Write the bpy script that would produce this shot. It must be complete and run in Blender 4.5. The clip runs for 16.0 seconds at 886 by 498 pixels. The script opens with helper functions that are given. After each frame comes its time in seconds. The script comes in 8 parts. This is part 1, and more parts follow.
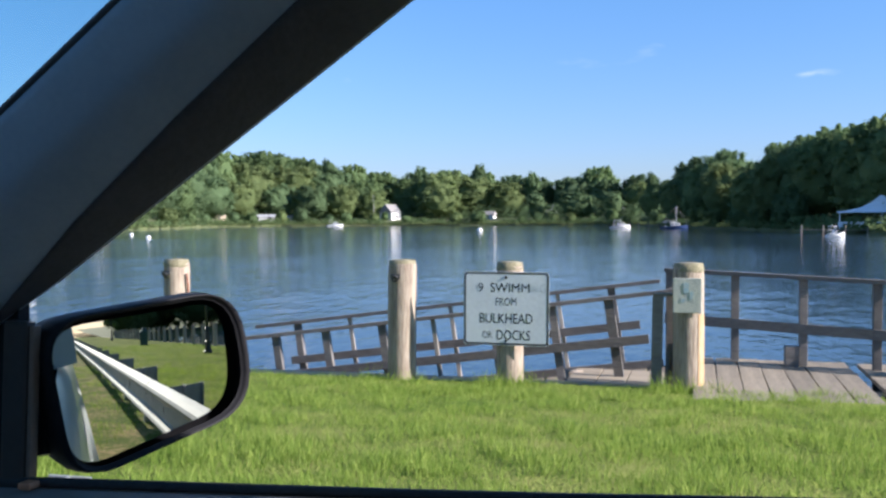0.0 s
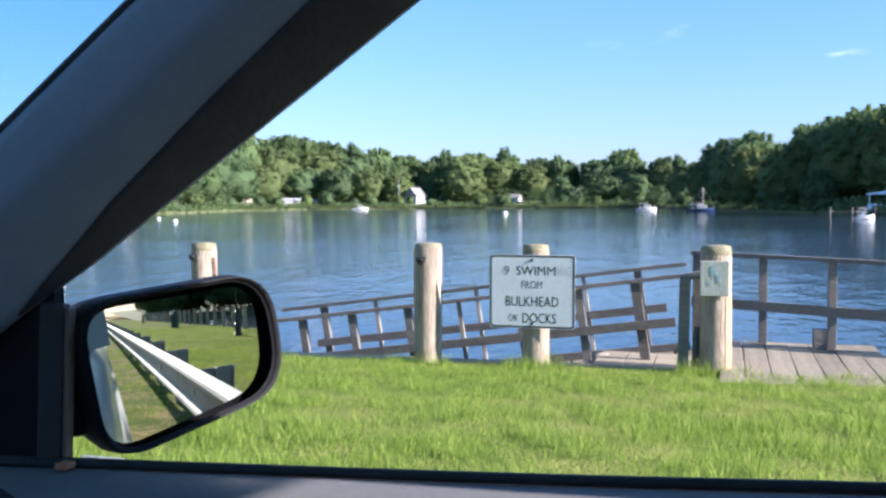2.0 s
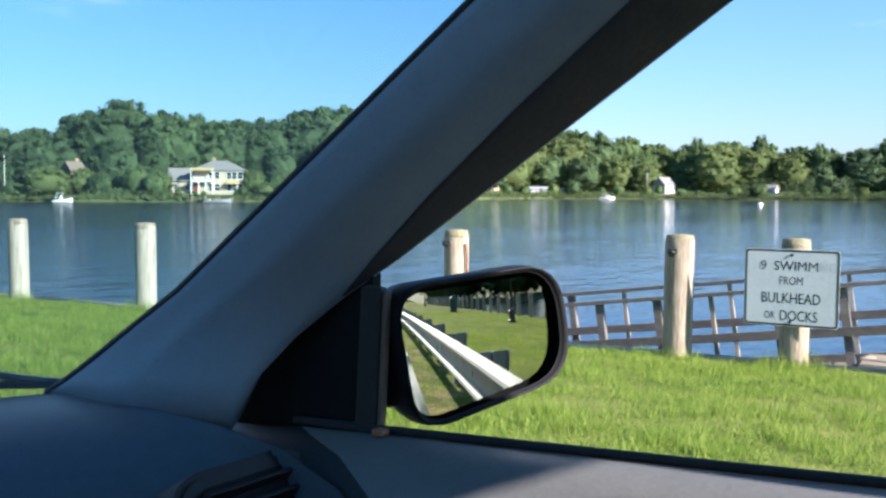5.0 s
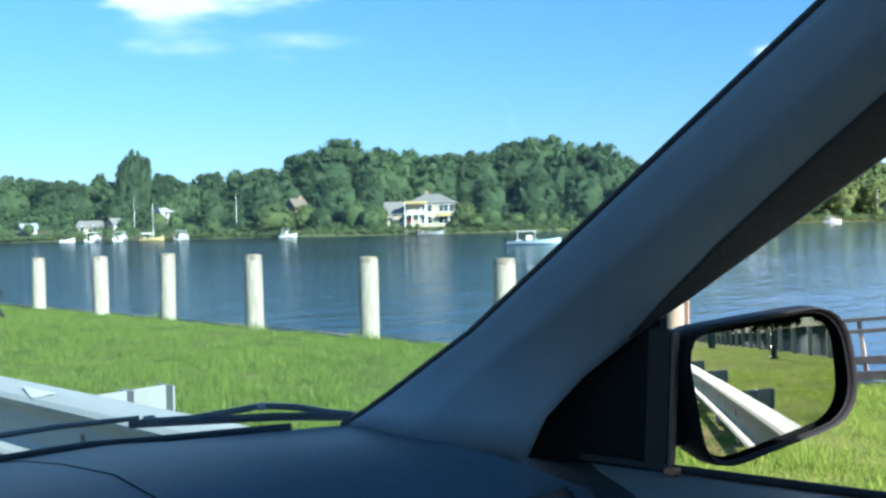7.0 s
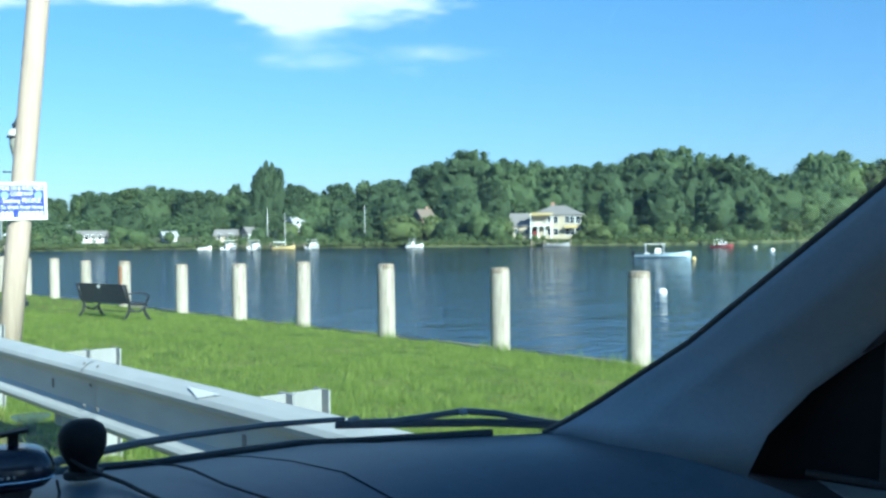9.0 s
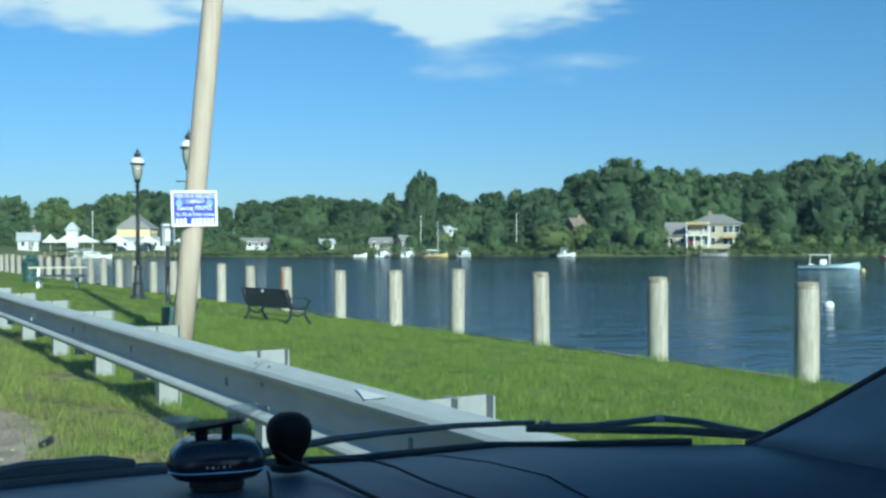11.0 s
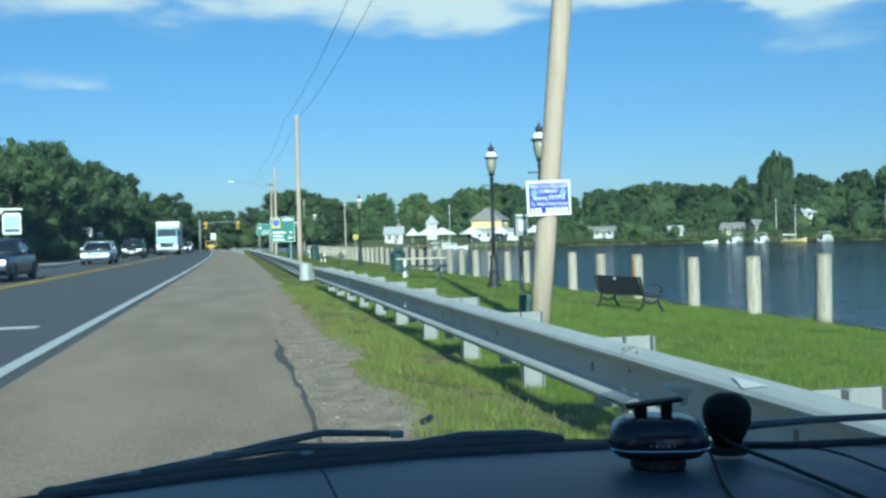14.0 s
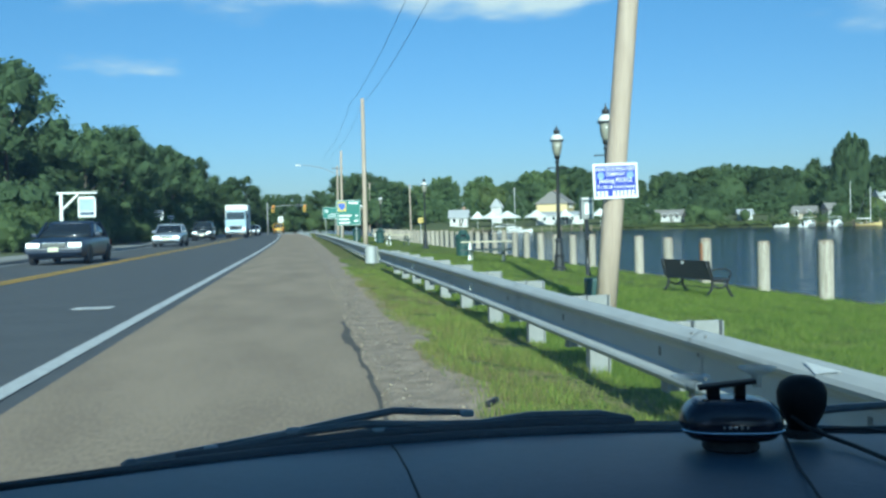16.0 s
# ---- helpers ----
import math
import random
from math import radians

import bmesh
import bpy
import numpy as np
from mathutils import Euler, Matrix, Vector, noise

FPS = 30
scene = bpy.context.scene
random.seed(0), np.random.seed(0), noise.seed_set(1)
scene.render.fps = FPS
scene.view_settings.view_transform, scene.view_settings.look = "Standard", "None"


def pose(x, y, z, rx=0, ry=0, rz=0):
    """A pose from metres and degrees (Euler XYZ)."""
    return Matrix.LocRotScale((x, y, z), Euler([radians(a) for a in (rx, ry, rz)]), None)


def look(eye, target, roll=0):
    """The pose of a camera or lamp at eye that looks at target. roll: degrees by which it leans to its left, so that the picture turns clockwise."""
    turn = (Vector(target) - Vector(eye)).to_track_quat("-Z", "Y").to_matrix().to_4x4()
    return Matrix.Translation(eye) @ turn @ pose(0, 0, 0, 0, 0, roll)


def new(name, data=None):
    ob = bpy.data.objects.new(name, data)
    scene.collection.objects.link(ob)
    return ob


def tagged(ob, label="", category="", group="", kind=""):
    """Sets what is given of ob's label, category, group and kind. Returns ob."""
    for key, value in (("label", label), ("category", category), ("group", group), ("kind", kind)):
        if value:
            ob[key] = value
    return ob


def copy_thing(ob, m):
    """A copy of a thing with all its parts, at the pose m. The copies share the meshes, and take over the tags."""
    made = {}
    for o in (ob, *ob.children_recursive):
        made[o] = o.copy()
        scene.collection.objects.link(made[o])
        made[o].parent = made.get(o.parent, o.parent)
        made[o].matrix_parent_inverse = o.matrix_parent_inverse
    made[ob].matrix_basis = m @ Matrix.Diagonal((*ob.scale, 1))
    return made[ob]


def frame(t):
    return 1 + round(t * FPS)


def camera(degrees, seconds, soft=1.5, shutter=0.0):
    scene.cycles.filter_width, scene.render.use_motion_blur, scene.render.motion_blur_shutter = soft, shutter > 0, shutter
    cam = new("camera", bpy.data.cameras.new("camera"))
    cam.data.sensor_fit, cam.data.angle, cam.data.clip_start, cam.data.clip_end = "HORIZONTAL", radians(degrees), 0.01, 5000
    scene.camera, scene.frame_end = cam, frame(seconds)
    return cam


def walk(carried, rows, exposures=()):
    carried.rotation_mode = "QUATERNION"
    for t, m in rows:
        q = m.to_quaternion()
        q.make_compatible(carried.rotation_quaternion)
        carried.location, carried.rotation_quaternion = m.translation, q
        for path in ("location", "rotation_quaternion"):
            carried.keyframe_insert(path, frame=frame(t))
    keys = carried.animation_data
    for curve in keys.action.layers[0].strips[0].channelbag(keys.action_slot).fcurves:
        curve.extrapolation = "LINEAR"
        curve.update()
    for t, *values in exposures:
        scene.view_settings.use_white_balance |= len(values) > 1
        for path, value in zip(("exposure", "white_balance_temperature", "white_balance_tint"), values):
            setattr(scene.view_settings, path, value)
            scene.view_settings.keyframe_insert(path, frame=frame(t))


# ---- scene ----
cam = camera(48.29, 16.0, soft=2.6)
PATH = [
    (0, pose(0.269, -0.149, 1.017, 88.273, 0.228, -75.416)),
    (0.5, pose(0.271, -0.146, 1.017, 87.678, -0.110, -74.954)),
    (1, pose(0.261, -0.153, 1.019, 87.585, -0.016, -74.881)),
    (1.5, pose(0.265, -0.149, 1.018, 87.431, 0.277, -74.688)),
    (2, pose(0.270, -0.143, 1.016, 87.307, 0.399, -73.967)),
    (2.5, pose(0.261, -0.148, 1.018, 87.216, 0.057, -73.971)),
    (3, pose(0.258, -0.143, 1.017, 87.509, -0.187, -73.382)),
    (3.5, pose(0.252, -0.138, 1.017, 87.400, -0.215, -71.319)),
    (4, pose(0.242, -0.135, 1.017, 87.307, 0.011, -68.405)),
    (4.5, pose(0.227, -0.129, 1.021, 86.473, -0.413, -63.346)),
    (5, pose(0.208, -0.121, 1.023, 86.678, -0.237, -59.782)),
    (5.2, pose(0.220, -0.104, 1.021, 86.593, 0.139, -57.969)),
    (7.5, pose(0.092, -0.075, 1.043, 88.677, 0.763, -46.326)),
    (8, pose(0.063, -0.055, 1.042, 88.502, 0.317, -44.705)),
    (8.5, pose(0.052, -0.037, 1.041, 89.096, 0.287, -41.770)),
    (9, pose(0.050, -0.024, 1.039, 89.244, 0.575, -40.465)),
    (11.5, pose(0.017, 0.050, 1.025, 89.421, 0.047, -28.466)),
    (12, pose(0.021, 0.074, 1.022, 88.837, 0.168, -25.305)),
    (12.5, pose(0.000, 0.077, 1.020, 88.770, 0.614, -23.083)),
    (13, pose(-0.013, 0.100, 1.015, 88.615, 0.848, -20.507)),
    (13.5, pose(-0.031, 0.096, 1.017, 89.323, 1.469, -16.485)),
    (14, pose(-0.046, 0.084, 1.015, 89.413, 1.474, -11.791)),
    (14.5, pose(-0.051, 0.083, 1.012, 89.025, 1.414, -9.506)),
    (15, pose(-0.053, 0.081, 1.011, 88.880, 1.225, -8.563)),
    (15.5, pose(-0.053, 0.080, 1.012, 88.732, 1.439, -8.120)),
    (16, pose(-0.053, 0.080, 1.012, 88.542, 1.398, -8.036)),
]
walk(cam, PATH, exposures=[(0, 1.52, 6100, 20), (0.6, 1.54, 6100, 20), (1.3, 1.78, 6050, 21), (2, 1.92, 6020, 22), (3.5, 1.93, 6060, 21), (5, 1.93, 6250, 17), (7.5, 2.05, 6100, 13), (9, 1.92, 6130, 13), (11.5, 1.32, 6150, 8), (16, 1.30, 6150, 8)])
# ---- world and sun ----
SUN_FROM = Vector((-0.10, -0.90, 0.41)).normalized()
SUN_ELEV = math.asin(SUN_FROM.z)
SUN_TURN = math.atan2(SUN_FROM.x, SUN_FROM.y)

world = bpy.data.worlds.new("sky")
scene.world = world
world.use_nodes = True
wn, wl = world.node_tree.nodes, world.node_tree.links
sky = wn.new("ShaderNodeTexSky")
sky.sky_type, sky.sun_disc = "NISHITA", False
sky.sun_elevation, sky.sun_rotation = SUN_ELEV, SUN_TURN
sky.air_density, sky.dust_density, sky.ozone_density = 1.0, 0.4, 3.0
back = wn["Background"]
back.inputs[1].default_value = 0.062


def wmath(op, a, b=None):
    n = wn.new("ShaderNodeMath")
    n.operation = op
    for i, v in enumerate((a, b)):
        if v is None:
            continue
        if isinstance(v, (int, float)):
            n.inputs[i].default_value = v
        else:
            wl.new(v, n.inputs[i])
    return n.outputs[0]


# Fair-weather clouds: a broken veil of noise, thicker in a few soft banks.
wco = wn.new("ShaderNodeTexCoord")
wsep = wn.new("ShaderNodeSeparateXYZ")
wl.new(wco.outputs["Generated"], wsep.inputs[0])
wx, wy, wz = wsep.outputs
azim = wmath("ARCTAN2", wx, wy)
elev = wmath("ARCSINE", wz)
wcomb = wn.new("ShaderNodeCombineXYZ")
wl.new(azim, wcomb.inputs[0])
wl.new(wmath("MULTIPLY", elev, 3.4), wcomb.inputs[1])
wnoise = wn.new("ShaderNodeTexNoise")
wnoise.inputs["Scale"].default_value = 10.0
wnoise.inputs["Detail"].default_value = 8.0
wnoise.inputs["Roughness"].default_value = 0.54
wl.new(wcomb.outputs[0], wnoise.inputs["Vector"])


wwarp = wn.new("ShaderNodeTexNoise")
wwarp.inputs["Scale"].default_value, wwarp.inputs["Detail"].default_value = 9.0, 6.0
wl.new(wcomb.outputs[0], wwarp.inputs["Vector"])
wsepw = wn.new("ShaderNodeSeparateColor")
wl.new(wwarp.outputs["Color"], wsepw.inputs[0])
azim_w = wmath("ADD", azim, wmath("MULTIPLY", wmath("SUBTRACT", wsepw.outputs[0], 0.5), 0.18))
elev_w = wmath("ADD", elev, wmath("MULTIPLY", wmath("SUBTRACT", wsepw.outputs[1], 0.5), 0.05))


def bank(az, el, half_az, half_el, weight):
    a = wmath("DIVIDE", wmath("SUBTRACT", azim_w, radians(az)), radians(half_az))
    e = wmath("DIVIDE", wmath("SUBTRACT", elev_w, radians(el)), radians(half_el))
    d = wmath("ADD", wmath("MULTIPLY", a, a), wmath("MULTIPLY", e, e))
    return wmath("MULTIPLY", wmath("POWER", 2.718, wmath("MULTIPLY", d, -1.0)), weight)


CLOUDS = [
    (10.5, 14.0, 7.6, 2.3, 1.4), (-8.0, 14.4, 9.5, 2.6, 0.95), (23.0, 14.5, 3.2, 1.5, 1.3), (33.3, 14.6, 7.6, 2.7, 1.5), (30.0, 13.0, 2.6, 1.0, 0.8),
    (37.0, 9.8, 12.0, 1.25, 0.40), (65.7, 8.6, 1.9, 0.85, 0.74), (-10.4, 9.2, 4.0, 0.8, 0.62), (70.2, 8.2, 1.2, 0.6, 0.45), (96.5, 7.7, 3.6, 0.6, 0.40), (86.0, 9.2, 5.5, 0.6, 0.36),
    (140.0, 20.0, 16.0, 5.0, 0.8), (-80.0, 18.0, 18.0, 6.0, 0.8), (20.0, 34.0, 30.0, 8.0, 0.8)]
total = None
for row in CLOUDS:
    b = bank(*row)
    total = b if total is None else wmath("ADD", total, b)
cover = wmath("SUBTRACT", wmath("MULTIPLY", wmath("MINIMUM", total, 1.0), wmath("ADD", wmath("MULTIPLY", wnoise.outputs[0], 2.8), 0.0)), 0.42)
ramp = wn.new("ShaderNodeMapRange")
ramp.interpolation_type = "SMOOTHSTEP"
ramp.inputs["From Min"].default_value, ramp.inputs["From Max"].default_value = 0.0, 0.75
wl.new(cover, ramp.inputs["Value"])
# deeper blue overhead
tint = wn.new("ShaderNodeMix")
tint.data_type, tint.blend_type = "RGBA", "MULTIPLY"
tint.inputs["Factor"].default_value = 1.0
wl.new(sky.outputs[0], tint.inputs[6])
grade = wn.new("ShaderNodeValToRGB")
grade.color_ramp.elements[0].position, grade.color_ramp.elements[0].color = 0.0, (0.66, 0.73, 1.0, 1)
grade.color_ramp.elements[1].position, grade.color_ramp.elements[1].color = 0.35, (0.61, 1.02, 1.20, 1)
wl.new(wmath("MAXIMUM", wz, 0.0), grade.inputs[0])
wl.new(grade.outputs[0], tint.inputs[7])
mixc = wn.new("ShaderNodeMix")
mixc.data_type = "RGBA"
wl.new(ramp.outputs[0], mixc.inputs["Factor"])
wl.new(tint.outputs[2], mixc.inputs[6])
mixc.inputs[7].default_value = (7.6, 7.9, 8.3, 1)
wl.new(mixc.outputs[2], back.inputs[0])

sun = new("sun", bpy.data.lights.new("sun", "SUN"))
sun.data.energy, sun.data.angle, sun.data.color = 4.2, radians(0.6), (1.0, 0.95, 0.88)
sun.matrix_world = look(SUN_FROM * 60, (0, 0, 0))
# ---- helpers of this scene ----
def material(name, c1, c2=None, scale=8.0, rough=0.7, bump=0.0, metal=0.0, stretch=(1, 1, 1), fine=6.0, spec=0.5, coat=0.0,
             vary=0.0, contrast=(0.35, 0.65), world_space=False, island=0.0, bump_scale=None, distance=0.01):
    """Principled surface: two tones mixed by noise at two scales, relief from the fine one, and slight differences between pieces."""
    m = bpy.data.materials.new(name)
    m.use_nodes = True
    n, l = m.node_tree.nodes, m.node_tree.links
    p = n["Principled BSDF"]
    p.inputs["Roughness"].default_value, p.inputs["Metallic"].default_value = rough, metal
    p.inputs["Specular IOR Level"].default_value, p.inputs["Coat Weight"].default_value = spec, coat
    c2 = c2 or tuple(v * 0.75 for v in c1)
    co = n.new("ShaderNodeNewGeometry").outputs["Position"] if world_space else n.new("ShaderNodeTexCoord").outputs["Object"]
    mp = n.new("ShaderNodeMapping")
    mp.inputs["Scale"].default_value = stretch
    l.new(co, mp.inputs[0])
    big, small = n.new("ShaderNodeTexNoise"), n.new("ShaderNodeTexNoise")
    big.inputs["Scale"].default_value, big.inputs["Detail"].default_value = scale, 5
    small.inputs["Scale"].default_value, small.inputs["Detail"].default_value = scale * fine, 4
    for t in (big, small):
        l.new(mp.outputs[0], t.inputs["Vector"])
    add = n.new("ShaderNodeMath")
    add.operation = "MULTIPLY_ADD"
    l.new(small.outputs[0], add.inputs[0])
    add.inputs[1].default_value = 0.5
    half = n.new("ShaderNodeMath")
    half.operation = "MULTIPLY"
    half.inputs[1].default_value = 0.5
    l.new(big.outputs[0], half.inputs[0])
    l.new(half.outputs[0], add.inputs[2])
    rp = n.new("ShaderNodeMapRange")
    rp.inputs["From Min"].default_value, rp.inputs["From Max"].default_value = contrast
    l.new(add.outputs[0], rp.inputs["Value"])
    mix = n.new("ShaderNodeMix")
    mix.data_type = "RGBA"
    l.new(rp.outputs[0], mix.inputs["Factor"])
    mix.inputs[6].default_value, mix.inputs[7].default_value = (*c1, 1), (*c2, 1)
    out = mix.outputs[2]
    if vary or island:
        src = n.new("ShaderNodeObjectInfo").outputs["Random"] if vary else n.new("ShaderNodeNewGeometry").outputs["Random Per Island"]
        k = n.new("ShaderNodeMapRange")
        a = vary or island
        k.inputs["To Min"].default_value, k.inputs["To Max"].default_value = 1 - a, 1 + a
        l.new(src, k.inputs["Value"])
        mul = n.new("ShaderNodeVectorMath")
        mul.operation = "SCALE"
        l.new(out, mul.inputs[0])
        l.new(k.outputs[0], mul.inputs["Scale"])
        out = mul.outputs[0]
    l.new(out, p.inputs["Base Color"])
    if bump:
        bp = n.new("ShaderNodeBump")
        bp.inputs["Strength"].default_value, bp.inputs["Distance"].default_value = bump, distance
        if bump_scale:
            bt = n.new("ShaderNodeTexNoise")
            bt.inputs["Scale"].default_value, bt.inputs["Detail"].default_value = bump_scale, 3
            l.new(mp.outputs[0], bt.inputs["Vector"])
            l.new(bt.outputs[0], bp.inputs["Height"])
        else:
            l.new(small.outputs[0], bp.inputs["Height"])
        l.new(bp.outputs[0], p.inputs["Normal"])
    return m


def plain(name, c, rough=0.5, metal=0.0, emit=0.0):
    m = bpy.data.materials.new(name)
    m.use_nodes = True
    p = m.node_tree.nodes["Principled BSDF"]
    p.inputs["Base Color"].default_value = (*c, 1)
    p.inputs["Roughness"].default_value, p.inputs["Metallic"].default_value = rough, metal
    if emit:
        p.inputs["Emission Color"].default_value, p.inputs["Emission Strength"].default_value = (*c, 1), emit
    return m


def link_mesh(name, bm, mats, parent=None, smooth=False):
    me = bpy.data.meshes.new(name)
    bm.normal_update()
    bm.to_mesh(me)
    bm.free()
    for mm in mats if isinstance(mats, (list, tuple)) else (mats,):
        me.materials.append(mm)
    if smooth:
        me.polygons.foreach_set("use_smooth", [True] * len(me.polygons))
    ob = new(name, me)
    if parent:
        ob.parent = parent
    return ob


def part(name, bm, mats, parent, label="", smooth=False):
    ob = link_mesh(name, bm, mats, parent, smooth)
    return tagged(ob, label) if label else ob


def thing(name, m, label, category, group="", kind=""):
    ob = new(name)
    ob.empty_display_size = 0.2
    ob.matrix_basis = m
    return tagged(ob, label, category, group, kind)


def setting(name, bm, mats, label, category, smooth=False):
    return tagged(link_mesh(name, bm, mats, None, smooth), label, category, "", "structure")


def box(bm, c, s, rot=None, bevel=0.0, taper=1.0):
    """A box of size s round c; rot turns it; taper narrows its top."""
    geo = bmesh.ops.create_cube(bm, size=1)["verts"]
    for v in geo:
        k = taper if v.co.z > 0 else 1.0
        v.co = Vector((v.co.x * s[0] * k, v.co.y * s[1] * k, v.co.z * s[2]))
    if bevel:
        es = list({e for v in geo for e in v.link_edges})
        r = bmesh.ops.bevel(bm, geom=es, offset=bevel, segments=2, affect="EDGES", profile=0.6)
        geo = list({v for f in r["faces"] for v in f.verts} | {v for v in geo if v.is_valid})
    m = Matrix.Translation(c) @ (rot.to_4x4() if rot else Matrix())
    for v in geo:
        v.co = m @ v.co
    return bm


def ring_loft(bm, rings, closed=True, caps=True):
    """Skins equal rings of points, one after the other."""
    vs = [[bm.verts.new(p) for p in r] for r in rings]
    n = len(vs[0])
    for a, b in zip(vs[:-1], vs[1:]):
        for i in range(n if closed else n - 1):
            j = (i + 1) % n
            bm.faces.new((a[i], a[j], b[j], b[i]))
    if caps and closed:
        bm.faces.new(list(reversed(vs[0])))
        bm.faces.new(vs[-1])
    bmesh.ops.recalc_face_normals(bm, faces=bm.faces)
    return bm


def lathe(bm, profile, segs=16, c=(0, 0, 0), m=None):
    """Turns (radius, height) pairs round a vertical axis."""
    rings = []
    for r, z in profile:
        pts = [Vector((c[0] + r * math.cos(2 * math.pi * i / segs), c[1] + r * math.sin(2 * math.pi * i / segs), c[2] + z)) for i in range(segs)]
        rings.append([m @ p for p in pts] if m else pts)
    return ring_loft(bm, rings)


def tube(bm, pts, r, segs=8, flat=1.0):
    """A round bar along points; r may be a list."""
    pts = [Vector(p) for p in pts]
    rs = r if isinstance(r, (list, tuple)) else [r] * len(pts)
    rings = []
    for i, p in enumerate(pts):
        d = (pts[min(i + 1, len(pts) - 1)] - pts[max(i - 1, 0)]).normalized()
        up = Vector((0, 0, 1)) if abs(d.z) < 0.9 else Vector((0, 1, 0))
        u = d.cross(up).normalized()
        w = u.cross(d)
        rings.append([p + (u * math.cos(2 * math.pi * k / segs) + w * math.sin(2 * math.pi * k / segs) * flat) * rs[i] for k in range(segs)])
    return ring_loft(bm, rings)


def bar(bm, a, b, w, h, up=(0, 0, 1)):
    """A squared timber from a to b."""
    a, b = Vector(a), Vector(b)
    d = (b - a).normalized()
    u = d.cross(Vector(up))
    u = u.normalized() if u.length > 1e-4 else Vector((1, 0, 0))
    v = u.cross(d)
    c = [(-w / 2, -h / 2), (w / 2, -h / 2), (w / 2, h / 2), (-w / 2, h / 2)]
    return ring_loft(bm, [[p + u * x + v * y for x, y in c] for p in (a, b)])


def prism(bm, outline, z0, z1, m=None):
    """Raises a flat outline from z0 to z1."""
    rings = [[Vector((x, y, z)) for x, y in outline] for z in (z0, z1)]
    return ring_loft(bm, [[m @ p for p in r] for r in rings] if m else rings)


def letters(name, text, size, m, mat_, parent, width=None, deep=0.0, align="CENTER", bold=0.0):
    """Words in the built-in font as a mesh part, centred on m, facing its z."""
    cu = bpy.data.curves.new(name, "FONT")
    cu.body, cu.size, cu.align_x, cu.align_y, cu.extrude = text, size, align, "CENTER", deep
    cu.resolution_u, cu.offset = 3, bold
    tmp = bpy.data.objects.new(name, cu)
    scene.collection.objects.link(tmp)
    bpy.context.view_layer.update()
    me = bpy.data.meshes.new_from_object(tmp.evaluated_get(bpy.context.evaluated_depsgraph_get()))
    bpy.data.objects.remove(tmp)
    me.name = name
    me.materials.clear()
    me.materials.append(mat_)
    if width:
        xs = [v.co.x for v in me.vertices]
        k = width / max(max(xs) - min(xs), 1e-6)
        for v in me.vertices:
            v.co.x *= k
    me.transform(m)
    ob = new(name, me)
    ob.parent = parent
    return ob


# ---- materials ----
M_ASPHALT = material("asphalt", (0.070, 0.073, 0.076), (0.098, 0.100, 0.101), 1.2, 0.85, 0.5, fine=60, world_space=True, bump_scale=160)
M_SHOULDER = material("worn_shoulder_asphalt", (0.258, 0.186, 0.124), (0.360, 0.266, 0.180), 0.9, 0.9, 0.5, stretch=(1.5, 0.45, 1), contrast=(0.42, 0.58), fine=40, world_space=True, bump_scale=130)
M_PATCH = material("dark_patching", (0.055, 0.045, 0.035), (0.12, 0.10, 0.078), 3.0, 0.9, 0.6, fine=20, world_space=True)
M_GRAVEL = material("gravel_and_dust", (0.205, 0.148, 0.102), (0.50, 0.375, 0.270), 5.0, 0.95, 0.6, contrast=(0.38, 0.64), fine=14, world_space=True, distance=0.03)
M_PAINT_W = material("worn_white_road_paint", (0.62, 0.62, 0.60), (0.42, 0.42, 0.41), 9.0, 0.7, 0.2, world_space=True)
M_PAINT_Y = material("worn_yellow_road_paint", (0.66, 0.38, 0.035), (0.52, 0.30, 0.04), 9.0, 0.7, 0.2, world_space=True)
M_SOIL = material("turf", (0.085, 0.140, 0.020), (0.250, 0.260, 0.070), 1.3, 1.0, 0.9, spec=0.05, contrast=(0.40, 0.60), fine=30, world_space=True, distance=0.05)
M_VERGE_SOIL = material("dry_patchy_verge", (0.090, 0.125, 0.024), (0.36, 0.265, 0.135), 2.6, 1.0, 0.7, spec=0.05, fine=9, contrast=(0.46, 0.63), world_space=True, distance=0.03)
M_BANK = material("far_bank_grass", (0.070, 0.098, 0.028), (0.110, 0.115, 0.045), 0.08, 0.95, 0.4, fine=12, world_space=True)
M_PILE = material("weathered_piling", (0.42, 0.375, 0.31), (0.24, 0.20, 0.15), 4.0, 0.85, 0.8, stretch=(3, 3, 0.3), contrast=(0.40, 0.62), vary=0.16)
M_PILE_GREY = material("grey_silvered_piling", (0.37, 0.305, 0.225), (0.19, 0.14, 0.095), 4.0, 0.85, 0.9, stretch=(3, 3, 0.35), contrast=(0.40, 0.62), vary=0.08)
M_MOSS = material("green_stained_pile_top", (0.145, 0.135, 0.070), (0.29, 0.25, 0.155), 9.0, 0.9, 0.7)
M_DECK = material("weathered_deck_board", (0.285, 0.235, 0.160), (0.175, 0.142, 0.095), 2.2, 0.85, 0.6, stretch=(0.5, 4, 4), vary=0.16)
M_TIMBER = material("aged_brown_timber", (0.105, 0.097, 0.086), (0.185, 0.168, 0.148), 2.5, 0.85, 0.6, stretch=(3, 0.7, 3), vary=0.22)
M_GALV = material("galvanised_steel", (0.49, 0.50, 0.485), (0.40, 0.41, 0.40), 2.5, 0.68, 0.10, spec=0.18, metal=0.0, stretch=(1, 0.35, 1), vary=0.05)
